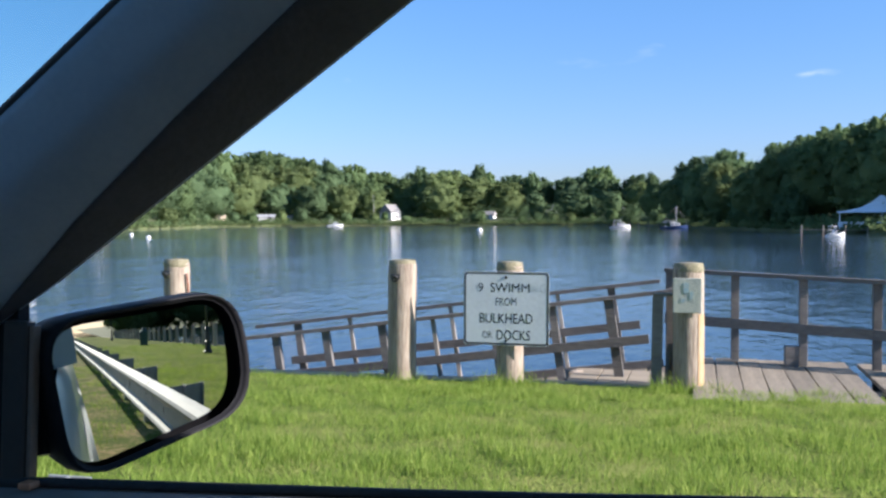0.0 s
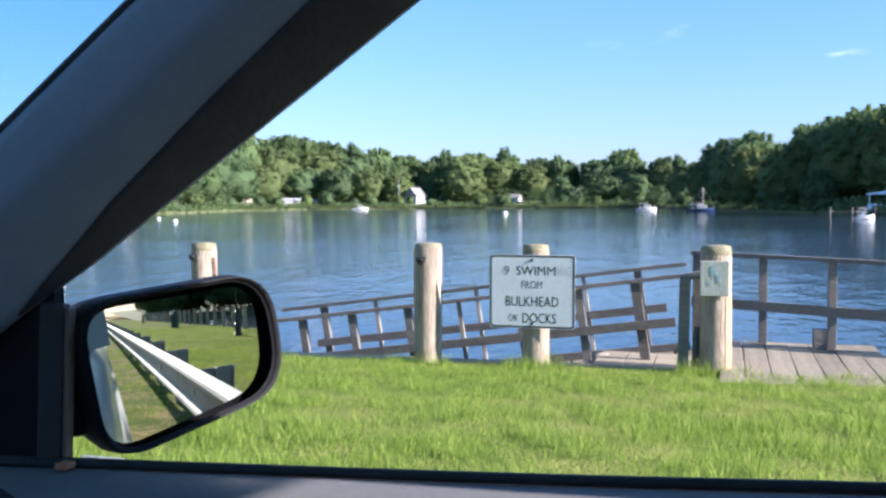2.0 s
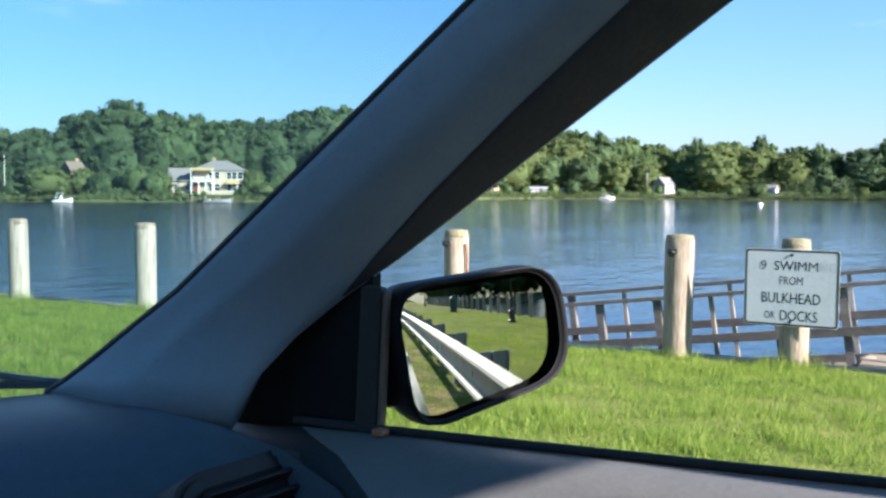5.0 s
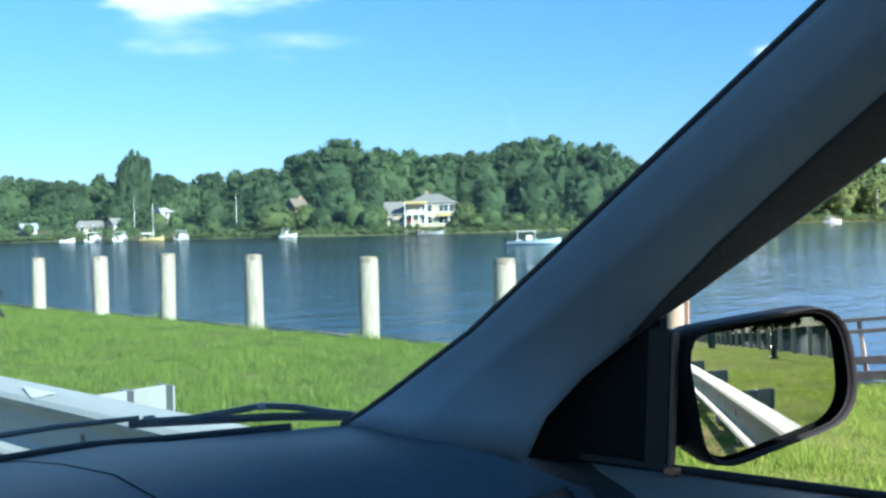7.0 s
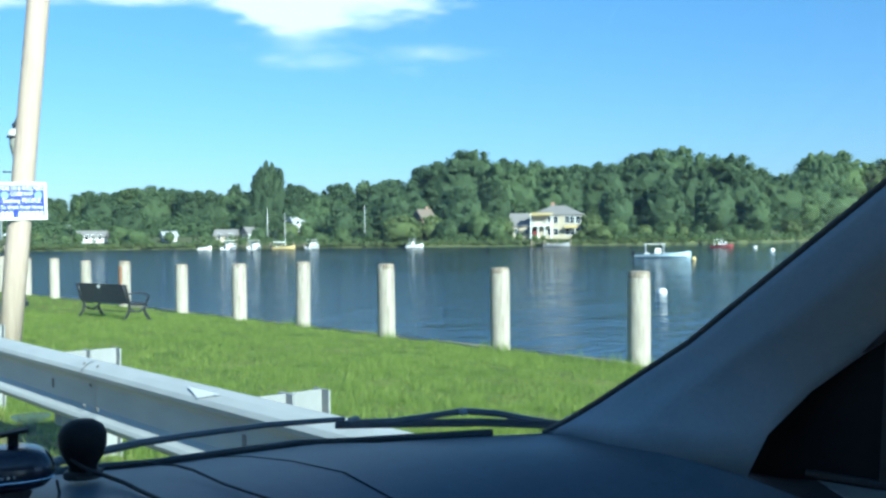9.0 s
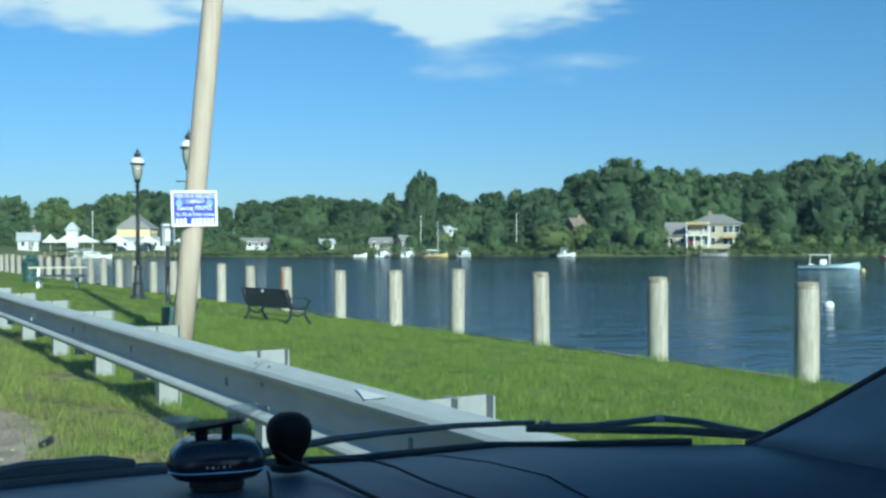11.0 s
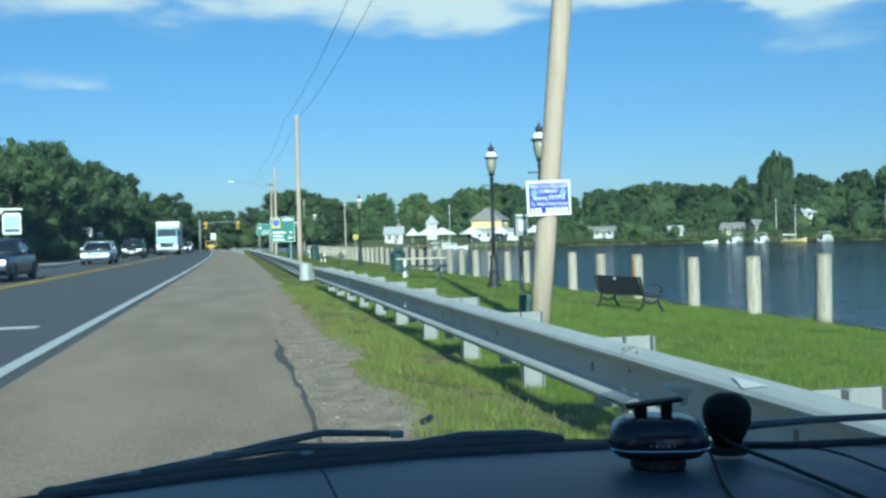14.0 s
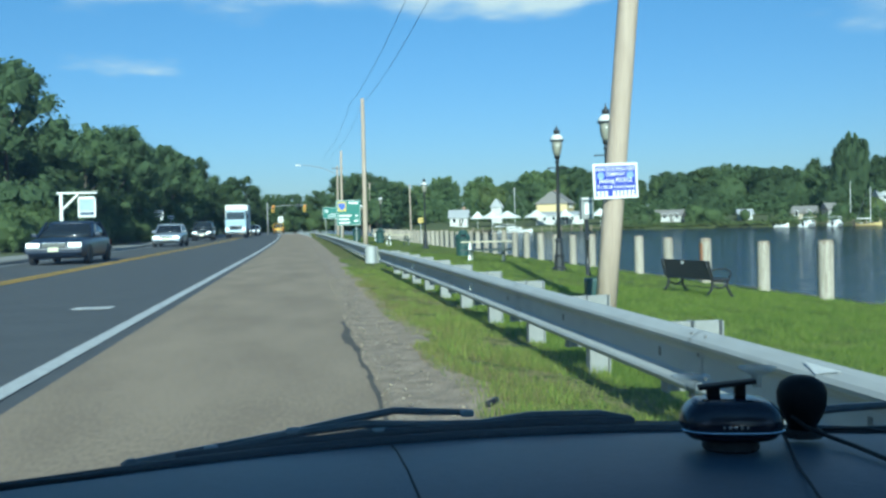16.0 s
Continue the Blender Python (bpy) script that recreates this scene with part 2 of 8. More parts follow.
M_GALV_POST = material("galvanised_post", (0.31, 0.315, 0.305), (0.25, 0.255, 0.245), 4.0, 0.65, 0.15, spec=0.25, vary=0.05)
M_POLE = material("utility_pole_pine", (0.52, 0.415, 0.325), (0.385, 0.290, 0.220), 3.0, 0.85, 0.7, stretch=(5, 5, 0.25))
M_IRON = material("black_iron", (0.020, 0.022, 0.022), (0.035, 0.036, 0.036), 20, 0.42, 0.1)
M_GREEN_BIN = material("dark_green_plastic", (0.018, 0.060, 0.052), (0.028, 0.080, 0.068), 6, 0.45, 0.1)
M_WHITE = material("white_paint", (0.78, 0.78, 0.75), (0.66, 0.66, 0.63), 5, 0.55, 0.1)
M_SIGN_W = material("faded_white_sign_face", (0.60, 0.63, 0.62), (0.52, 0.55, 0.54), 4, 0.45, 0.02)
M_INK = material("worn_black_ink", (0.05, 0.055, 0.06), (0.13, 0.14, 0.14), 40, 0.6)
M_INK_SOLID = material("black_ink", (0.022, 0.024, 0.027), (0.04, 0.042, 0.045), 30, 0.5)
M_INK_FADED = material("bleached_black_ink", (0.40, 0.42, 0.41), (0.56, 0.58, 0.57), 25, 0.6)
M_GLASS_DARK = plain("dark_window_glass", (0.03, 0.04, 0.05), 0.06)
M_CAR_BLUE_GLASS = plain("car_glass", (0.015, 0.02, 0.025), 0.05)
M_RUBBER = material("black_rubber", (0.015, 0.015, 0.016), (0.028, 0.028, 0.028), 30, 0.75, 0.2)
M_CHROME = plain("chrome", (0.75, 0.76, 0.78), 0.12, 1.0)
M_DASH = material("navy_grey_dashboard_vinyl", (0.054, 0.080, 0.104), (0.066, 0.096, 0.124), 60, 0.50, 0.22, fine=5, distance=0.002)
M_TRIM = material("grey_pillar_trim", (0.222, 0.290, 0.335), (0.250, 0.320, 0.366), 30, 0.6, 0.2, fine=6, distance=0.002)
M_TRIM_DARK = material("dark_door_trim", (0.140, 0.138, 0.130), (0.165, 0.162, 0.152), 30, 0.55, 0.2, fine=6, distance=0.002)
M_SEAT = material("black_seat_cloth", (0.018, 0.019, 0.022), (0.030, 0.031, 0.034), 60, 0.9, 0.3, spec=0.1)
M_VENT = material("black_brown_vent_plastic", (0.016, 0.016, 0.017), (0.024, 0.023, 0.023), 40, 0.5, 0.1, spec=0.3)
M_SEAL = material("grey_brown_door_seal", (0.052, 0.054, 0.058), (0.068, 0.069, 0.072), 30, 0.7, 0.1, spec=0.2)
M_BLACK = material("black_plastic", (0.009, 0.009, 0.010), (0.013, 0.013, 0.014), 25, 0.6, 0.04, spec=0.15)
M_SILVER = material("silver_car_paint", (0.52, 0.54, 0.56), (0.50, 0.52, 0.54), 300, 0.28, 0.0, metal=0.6, coat=0.6)
M_MIRROR = plain("mirror_glass", (0.52, 0.53, 0.44), 0.0, 1.0)
# ---- ground, road, water ----
WATER_Z = -1.7
PILE_X = 10.3


def lawn_z(x, y=0.0):
    base = 0.0 if x < 0.9 else (-0.08 * (x - 0.9) / 1.1 if x < 2.0 else -0.08 - 0.073 * (x - 2.0))
    return base + 0.025 * noise.noise(Vector((x * 0.7, y * 0.5, 3.1))) * min(1.0, max(0.0, (x - 0.9) / 1.5))


def strip(name, xs, ys, zf, mat_, label, category, smooth=True):
    bm = bmesh.new()
    rows = [[bm.verts.new((x, y, zf(x, y))) for x in xs] for y in ys]
    for a, b in zip(rows[:-1], rows[1:]):
        for i in range(len(xs) - 1):
            bm.faces.new((a[i], a[i + 1], b[i + 1], b[i]))
    return setting(name, bm, mat_, label, category, smooth)


def span(a, b, n):
    return [a + (b - a) * i / n for i in range(n + 1)]


def road_drift(y):
    """The road eases to the left far ahead."""
    return -0.00012 * (max(0.0, min(y, 160) - 30) ** 2 + 260 * max(0.0, y - 160))


YS_ROAD = span(-160, -20, 14) + span(-10, 60, 28) + span(70, 400, 33)
strip("road", span(-9.9, -1.7, 6), YS_ROAD, lambda x, y: 0.0, M_ASPHALT, "dark grey asphalt two-lane road beside a lake", "road")
for ob_ in [o for o in bpy.data.objects if o.name == "road"]:
    for v in ob_.data.vertices:
        v.co.x += road_drift(v.co.y)


def edge_x(y):
    return 0.42 + 0.09 * noise.noise(Vector((y * 0.25, 1.7, 0))) + 0.03 * noise.noise(Vector((y * 1.9, 4.2, 0)))


def verge_x(y):
    return 0.90 + 0.14 * noise.noise(Vector((y * 0.45, 7.7, 0))) + 0.06 * noise.noise(Vector((y * 2.3, 2.2, 0)))


bm = bmesh.new()
rows = []
for y in span(-60, 0, 60) + span(0.25, 60, 240) + span(62, 170, 54):
    rows.append([bm.verts.new((x + (road_drift(y) if y > 30 else 0), y, 0.004)) for x in (-1.76, -1.0, -0.3, edge_x(y))])
for a, b in zip(rows[:-1], rows[1:]):
    for i in range(3):
        bm.faces.new((a[i], a[i + 1], b[i + 1], b[i]))
setting("shoulder_pavement", bm, M_SHOULDER, "pale worn asphalt road shoulder with a crumbling edge", "road shoulder", True)

bm = bmesh.new()
rows = []
for y in span(-60, 0, 60) + span(0.25, 60, 240) + span(62, 170, 54):
    k = road_drift(y) if y > 30 else 0
    rows.append([bm.verts.new((x + k, y, z)) for x, z in ((edge_x(y) - 0.02, 0.000), (edge_x(y) + 0.12, -0.018), (0.78, -0.012), (verge_x(y), 0.002), (1.35, -0.045))])
for a, b in zip(rows[:-1], rows[1:]):
    for i in range(4):
        bm.faces.new((a[i], a[i + 1], b[i + 1], b[i]))
setting("gravel_verge", bm, M_GRAVEL, "dusty gravel strip between asphalt and grass", "gravel", True)

# dark patched crack along the shoulder's edge
bm = bmesh.new()
rows = []
for y in span(3.6, 10.6, 110):
    w = 0.016 + 0.07 * max(0.0, noise.noise(Vector((y * 0.5, 0, 5))) + 0.10) + 0.03 * max(0.0, noise.noise(Vector((y * 4, 1, 5))))
    x = edge_x(y) - 0.05 + 0.02 * noise.noise(Vector((y * 1.3, 9, 0)))
    rows.append([bm.verts.new((x - w, y, 0.008)), bm.verts.new((x + w * 0.5, y, 0.008))])
for a, b in zip(rows[:-1], rows[1:]):
    bm.faces.new((a[0], a[1], b[1], b[0]))
setting("road_patch", bm, M_PATCH, "dark tar along the broken pavement edge", "road patch", True)


def line(name, x, w, y0, y1, mat_, label):
    bm = bmesh.new()
    rows = []
    for y in span(y0, y1, max(2, int((y1 - y0) / 3))):
        k = road_drift(y) + x
        rows.append([bm.verts.new((k - w / 2, y, 0.009)), bm.verts.new((k + w / 2, y, 0.009))])
    for a, b in zip(rows[:-1], rows[1:]):
        bm.faces.new((a[0], a[1], b[1], b[0]))
    setting(name, bm, mat_, label, "road marking")


line("edge_line", -1.98, 0.15, -80, 300, M_PAINT_W, "long white painted edge line on the road")
line("centre_line", -6.10, 0.15, -80, 300, M_PAINT_Y, "yellow painted centre line, one of a pair")
line("centre_line", -6.38, 0.15, -80, 300, M_PAINT_Y, "yellow painted centre line, one of a pair")
line("edge_line", -9.55, 0.12, -80, 300, M_PAINT_W, "white painted line at the far road edge")
bm = bmesh.new()
box(bm, (-2.85, 13.7, 0.008), (0.5, 0.35, 0.004))
setting("road_mark", bm, M_PAINT_W, "short worn white mark on the road", "road marking")

# kerb, pavement and land on the far side of the road
bm = bmesh.new()
rows = []
for y in span(-160, 400, 56):
    k = road_drift(y)
    rows.append([bm.verts.new((x + k, y, z)) for x, z in ((-9.9, -0.02), (-9.9, 0.12), (-10.05, 0.13), (-11.6, 0.15), (-11.62, 0.10), (-14, 0.2), (-30, 0.6), (-120, 2.0), (-900, 6.0))])
for a, b in zip(rows[:-1], rows[1:]):
    for i in range(8):
        bm.faces.new((a[i], b[i], b[i + 1], a[i + 1]))
M_KERB = material("pale_concrete_walk", (0.33, 0.32, 0.29), (0.25, 0.24, 0.22), 1.5, 0.9, 0.3, fine=25, world_space=True)
g_west = setting("ground_west", bm, [M_BANK, M_KERB], "grassy land with a pavement across the road", "ground", True)
for poly in g_west.data.polygons:
    xc = poly.center.x - road_drift(poly.center.y)
    poly.material_index = 1 if xc > -11.7 else 0

# the lawn
lawn = strip("ground", [0.8, 1.0, 1.2, 1.5, 2.0] + span(2.6, 10.2, 16) + [10.38], span(-120, -12, 54) + span(-11, 40, 102) + span(42, 170, 64),
             lambda x, y: lawn_z(x, y) - (0.03 if x < 0.95 else 0), [M_SOIL, M_VERGE_SOIL], "mown green lawn sloping to the water", "lawn")
for poly in lawn.data.polygons:
    poly.material_index = 1 if poly.center.x < 1.9 else 0

# timber bulkhead that holds the lawn above the water
M_CAPWOOD = material("sun_bleached_cap_timber", (0.34, 0.28, 0.19), (0.23, 0.185, 0.125), 2.0, 0.85, 0.5, stretch=(4, 0.6, 4), vary=0.1)
bm = bmesh.new()
box(bm, (10.47, 25, -1.85), (0.12, 290, 2.2))
bulk = setting("bulkhead", bm, M_TIMBER, "timber bulkhead wall along the lake edge", "bulkhead")
for i in range(60):
    y = -115 + i * 4.8
    bm = bmesh.new()
    box(bm, (0, 0, 0), (0.26, 4.78, 0.06), bevel=0.008)
    cap = part("cap_board", bm, M_CAPWOOD, bulk)
    cap.location = (10.50, y, -0.714)

# the lake
bm = bmesh.new()
for x0, x1, y0, y1 in ((10.4, 1500, -1500, 1500),):
    vs = [bm.verts.new(p) for p in ((x0, y0, WATER_Z), (x1, y0, WATER_Z), (x1, y1, WATER_Z), (x0, y1, WATER_Z))]
    bm.faces.new(vs)
M_WATER = bpy.data.materials.new("lake_water")
M_WATER.use_nodes = True
n, l = M_WATER.node_tree.nodes, M_WATER.node_tree.links
p = n["Principled BSDF"]
p.inputs["Base Color"].default_value = (0.034, 0.066, 0.098, 1)
p.inputs["Roughness"].default_value, p.inputs["IOR"].default_value = 0.05, 1.33
geo = n.new("ShaderNodeNewGeometry")
height = None
for rot, sx, sy, sc, amt in ((20, 0.35, 1.0, 0.28, 0.50), (-14, 0.4, 1.0, 0.85, 0.42), (5, 0.45, 1.0, 2.4, 0.26), (28, 0.5, 1.0, 5.5, 0.12)):
    mp = n.new("ShaderNodeMapping")
    mp.inputs["Rotation"].default_value = (0, 0, radians(rot + 90))
    mp.inputs["Scale"].default_value = (sx, sy, 1)
    l.new(geo.outputs["Position"], mp.inputs[0])
    t = n.new("ShaderNodeTexNoise")
    t.inputs["Scale"].default_value, t.inputs["Detail"].default_value = sc, 3
    l.new(mp.outputs[0], t.inputs["Vector"])
    k = n.new("ShaderNodeMath")
    k.operation = "MULTIPLY_ADD"
    l.new(t.outputs[0], k.inputs[0])
    k.inputs[1].default_value = amt
    if height is not None:
        l.new(height, k.inputs[2])
    else:
        k.inputs[2].default_value = 0.0
    height = k.outputs[0]
# calm and ruffled stretches
calm = n.new("ShaderNodeTexNoise")
calm.inputs["Scale"].default_value = 0.02
l.new(geo.outputs["Position"], calm.inputs["Vector"])
cr = n.new("ShaderNodeMapRange")
cr.inputs["From Min"].default_value, cr.inputs["From Max"].default_value = 0.35, 0.65
cr.inputs["To Min"].default_value, cr.inputs["To Max"].default_value = 0.40, 0.85
l.new(calm.outputs[0], cr.inputs["Value"])
bp = n.new("ShaderNodeBump")
bp.inputs["Distance"].default_value = 0.35
l.new(height, bp.inputs["Height"])
l.new(bp.outputs[0], p.inputs["Normal"])
# a dark diffuse share in the colour stands in for dimmer reflections
dark_share, wmix = n.new("ShaderNodeBsdfDiffuse"), n.new("ShaderNodeMixShader")
dark_share.inputs[0].default_value = (0.002, 0.009, 0.017, 1)
# by position: stronger ripples ahead, and more of the painted dimming than abeam
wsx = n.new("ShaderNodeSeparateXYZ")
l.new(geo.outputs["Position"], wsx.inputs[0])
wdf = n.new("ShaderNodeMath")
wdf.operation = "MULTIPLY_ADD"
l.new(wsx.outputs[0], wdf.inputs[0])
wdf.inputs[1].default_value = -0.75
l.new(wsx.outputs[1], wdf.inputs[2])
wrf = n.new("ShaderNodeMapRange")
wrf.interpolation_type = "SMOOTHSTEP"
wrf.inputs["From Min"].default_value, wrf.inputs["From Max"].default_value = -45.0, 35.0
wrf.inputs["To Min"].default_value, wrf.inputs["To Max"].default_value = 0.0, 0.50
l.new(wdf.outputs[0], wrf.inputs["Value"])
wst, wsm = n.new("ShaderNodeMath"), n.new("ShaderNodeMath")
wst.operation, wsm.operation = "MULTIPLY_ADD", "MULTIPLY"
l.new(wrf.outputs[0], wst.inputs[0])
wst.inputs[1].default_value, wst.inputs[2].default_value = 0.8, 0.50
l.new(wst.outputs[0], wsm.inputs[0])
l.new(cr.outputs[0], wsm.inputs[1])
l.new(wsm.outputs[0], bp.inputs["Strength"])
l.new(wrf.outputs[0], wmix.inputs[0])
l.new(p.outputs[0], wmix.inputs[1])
l.new(dark_share.outputs[0], wmix.inputs[2])
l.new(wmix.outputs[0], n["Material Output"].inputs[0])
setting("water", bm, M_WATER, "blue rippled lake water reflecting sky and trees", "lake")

# far shores: a bank that rises behind the waterline
SHORE = [(11, 150), (16, 200), (24, 245), (45, 262), (72, 262), (100, 243), (131, 215), (150, 192), (178, 165), (200, 150), (247, 151),
         (300, 168), (350, 182), (388, 170), (408, 127), (414, 80), (412, 45), (385, 22), (300, 8), (258, -2), (228, -10), (185, -20), (158, -32), (150, -60), (150, -130), (170, -400), (300, -900)]


def shore_at(i_float):
    i = min(int(i_float), len(SHORE) - 2)
    a, b = SHORE[i], SHORE[i + 1]
    k = i_float - i
    return Vector((a[0] + (b[0] - a[0]) * k, a[1] + (b[1] - a[1]) * k, 0))


bm = bmesh.new()
rows = []
for j in range((len(SHORE) - 1) * 4 + 1):
    c = shore_at(j / 4)
    out = c.normalized()
    wob = 1.5 * noise.noise(Vector((j * 0.7, 2, 0)))
    rows.append([bm.verts.new((c.x + out.x * (o + wob), c.y + out.y * (o + wob), z)) for o, z in ((-2, -2.4), (0, -1.7), (0.8, -1.0), (6, -0.3), (18, 0.6), (45, 2.2), (140, 6), (1600, 14))])
for a, b in zip(rows[:-1], rows[1:]):
    for i in range(7):
        bm.faces.new((a[i], b[i], b[i + 1], a[i + 1]))
setting("ground_far_shore", bm, M_BANK, "grassy far lake shore rising behind the waterline", "shore", True)

# the lake's end behind the car
bm = bmesh.new()
rows = [[bm.verts.new((x, y + 2 * noise.noise(Vector((x * 0.05, y, 0))), z)) for y, z in ((-78, -2.2), (-80, -1.6), (-84, -1.2), (-300, 2.0), (-1500, 8.0))] for x in span(10.6, 700, 40)]
for a, b in zip(rows[:-1], rows[1:]):
    for i in range(4):
        bm.faces.new((a[i], b[i], b[i + 1], a[i + 1]))
setting("ground_south_shore", bm, M_BANK, "wooded shore at the lake's end", "shore", True)


def shore_point(az, back=0.0):
    """The place on the far shore at a bearing (degrees right of the road's direction), some metres behind the waterline."""
    best = None
    for j in range((len(SHORE) - 1) * 20 + 1):
        c = shore_at(j / 20)
        a = math.degrees(math.atan2(c.x, c.y))
        if best is None or abs(a - az) < best[0]:
            best = (abs(a - az), c)
    c = best[1]
    o = c.normalized()
    z = -1.0 if back < 1 else (-1.0 + 0.7 * (back - 0.8) / 5.2 if back < 6 else (-0.3 + 0.9 * (back - 6) / 12 if back < 18 else (0.6 + 1.6 * (back - 18) / 27 if back < 45 else 2.2 + 3.8 * min(1, (back - 45) / 95))))
    return Vector((c.x + o.x * back, c.y + o.y * back, z))
# ---- pilings, dock, gangway ----
def pile_mesh(seed, r, top, bottom=-2.9, lean=(0, 0)):
    rng = random.Random(seed)
    bm = bmesh.new()
    segs, rings = 14, []
    zs = [bottom, -1.0, -0.4, 0.0, 0.3, top - 0.10, top - 0.03, top]
    for z in zs:
        k = 1.0 if z < top - 0.05 else (0.97 if z < top - 0.01 else 0.86)
        rings.append([(r * k * (1 + 0.045 * noise.noise(Vector((math.cos(a) * 1.4, math.sin(a) * 1.4, z * 0.8 + seed)))) * math.cos(a) + lean[0] * (z + 0.7),
                       r * k * (1 + 0.045 * noise.noise(Vector((math.cos(a) * 1.4, math.sin(a) * 1.4, z * 0.8 + seed)))) * math.sin(a) + lean[1] * (z + 0.7),
                       z + (0.02 * rng.uniform(-1, 1) if z == top else 0)) for a in [2 * math.pi * i / segs for i in range(segs)]])
    return ring_loft(bm, rings)


def piling(y, r=0.148, top=0.55, seed=0, mat_=None, lean=(0, 0), label="weathered round timber piling at the lake edge", x=PILE_X):
    t = thing("piling", pose(x, y, 0), label, "piling", "pilings along the bulkhead")
    part("shaft", pile_mesh(seed, r, top, lean=lean), mat_ or M_PILE, t, smooth=True)
    bm = bmesh.new()
    lathe(bm, [(r * 0.955, top - 0.075), (r * 0.99, top - 0.06), (r * 0.93, top + 0.012), (r * 0.5, top + 0.022), (0.001, top + 0.02)], 14, (lean[0] * (top + 0.7), lean[1] * (top + 0.7), 0))
    part("worn_top", bm, M_MOSS if mat_ else M_PILE_GREY, t, smooth=True)
    return t


rng = random.Random(11)
p1 = piling(5.57, 0.145, 0.56, 1, M_PILE_GREY, label="grey piling with a rusty rod and iron eye")
p2 = piling(2.92, 0.150, 0.57, 2, M_PILE_GREY, (-0.004, -0.012), label="stout weathered piling with a mooring eye")
piling(1.75, 0.140, 0.56, 3, M_PILE_GREY, label="weathered piling that carries a swimming ban sign")
p4 = piling(-0.04, 0.155, 0.56, 4, M_PILE_GREY, label="stained piling with a small faded board nailed on")
for k_, y in enumerate([8.04, 10.62, 13.42, 16.05, 18.52, 21.22, 24.47, 27.1, 29.6, 32.1, 34.7, 37.2, 39.8, 42.4]):
    if y == 24.47:
        piling(y, 0.15, 0.46, 40, label="weathered piling with a rust red stained side", x=10.235)
        bm = bmesh.new()
        rings = [[((0.152) * math.cos(a), 0.152 * math.sin(a), z) for a in [radians(150 + 12 * i) for i in range(7)]] for z in (-0.3, 0.1, 0.36)]
        ring_loft(bm, rings, closed=False)
        stain = part("red_stain", bm, material("rust_red_stain", (0.34, 0.11, 0.05), (0.42, 0.25, 0.14), 8, 0.85), [o for o in bpy.data.objects if o.name.startswith("piling")][-1])
    else:
        piling(y, 0.148 + rng.uniform(-0.008, 0.01), (0.54 if y < 18 else 0.46) + rng.uniform(-0.03, 0.03), 10 + k_, lean=(rng.uniform(-0.01, 0.01), rng.uniform(-0.012, 0.012)), x=10.235)
for k_ in range(40):
    piling(45.2 + 2.6 * k_, 0.148, 0.5 + rng.uniform(-0.04, 0.04), 60 + k_, x=10.235)
for k_ in range(30):
    piling(-7.8 - 2.6 * k_, 0.148, 0.52 + rng.uniform(-0.04, 0.04), 110 + k_)

# mooring irons
for pil, ry, rz, s in ((p2, 0.02, 0.40, 1.0), (p1, 0.05, 0.41, 0.9)):
    bm = bmesh.new()
    pts = [(-0.175 - 0.015 * math.sin(a), ry + 0.030 * s * math.cos(a), rz + 0.030 * s * math.sin(a)) for a in [2 * math.pi * i / 12 for i in range(13)]]
    tube(bm, pts, 0.010, 6)
    box(bm, (-0.152, ry, rz + 0.02), (0.02, 0.10, 0.05), bevel=0.004)
    part("mooring_eye", bm, M_IRON, pil, "rusty iron eye", True)
bm = bmesh.new()
tube(bm, [(-0.06, -0.155, 0.42), (-0.05, -0.165, 0.30), (-0.05, -0.165, -0.4)], 0.011, 6)
part("rod", bm, material("rust", (0.16, 0.05, 0.025), (0.25, 0.10, 0.05), 20, 0.9), p1, "rusty red steel rod", True)
bm = bmesh.new()
box(bm, (-0.162, 0.01, 0.265), (0.02, 0.27, 0.34), bevel=0.006)
part("board", bm, material("peeling_pale_board", (0.50, 0.50, 0.40), (0.34, 0.36, 0.30), 7, 0.8, 0.4), p4, "faded pale board with blue paint traces")
for dy, dz, w, h in ((0.02, 0.34, 0.05, 0.10), (-0.03, 0.27, 0.035, 0.08), (0.05, 0.22, 0.04, 0.03)):
    bm = bmesh.new()
    box(bm, (-0.174, dy, dz), (0.003, w, h))
    part("paint_trace", bm, material("faded_blue_paint", (0.22, 0.36, 0.42), (0.42, 0.46, 0.40), 30, 0.8), p4)
bm = bmesh.new()
ring_loft(bm, [[(0.158 * math.cos(a), 0.158 * math.sin(a), z) for a in [radians(218 + 9 * i) for i in range(5)]] for z in (-0.75, -0.3, 0.08)], closed=False)
part("rust_streak", bm, material("orange_rust_streak", (0.42, 0.22, 0.07), (0.40, 0.33, 0.22), 9, 0.85, stretch=(4, 4, 0.6)), p4)

# swimming ban sign
M_SIGN_TRACE = material("ghost_of_bleached_ink", (0.50, 0.53, 0.52), (0.58, 0.61, 0.60), 25, 0.6)
sgn = thing("warning_sign", pose(10.135, 1.76, 0.105, 90, 0.4, -90), "white sign with worn black letters bolted to a piling", "sign")
def round_rect(w, h, r, n_=5):
    pts = []
    for cx, cy, a0 in ((w / 2 - r, h / 2 - r, 0), (-w / 2 + r, h / 2 - r, 90), (-w / 2 + r, -h / 2 + r, 180), (w / 2 - r, -h / 2 + r, 270)):
        pts += [(cx + r * math.cos(radians(a0 + 90 * i / n_)), cy + r * math.sin(radians(a0 + 90 * i / n_))) for i in range(n_ + 1)]
    return pts
bm = bmesh.new()
prism(bm, round_rect(0.885, 0.75, 0.035), -0.003, 0.0)
part("plate", bm, M_SIGN_W, sgn)
bm = bmesh.new()
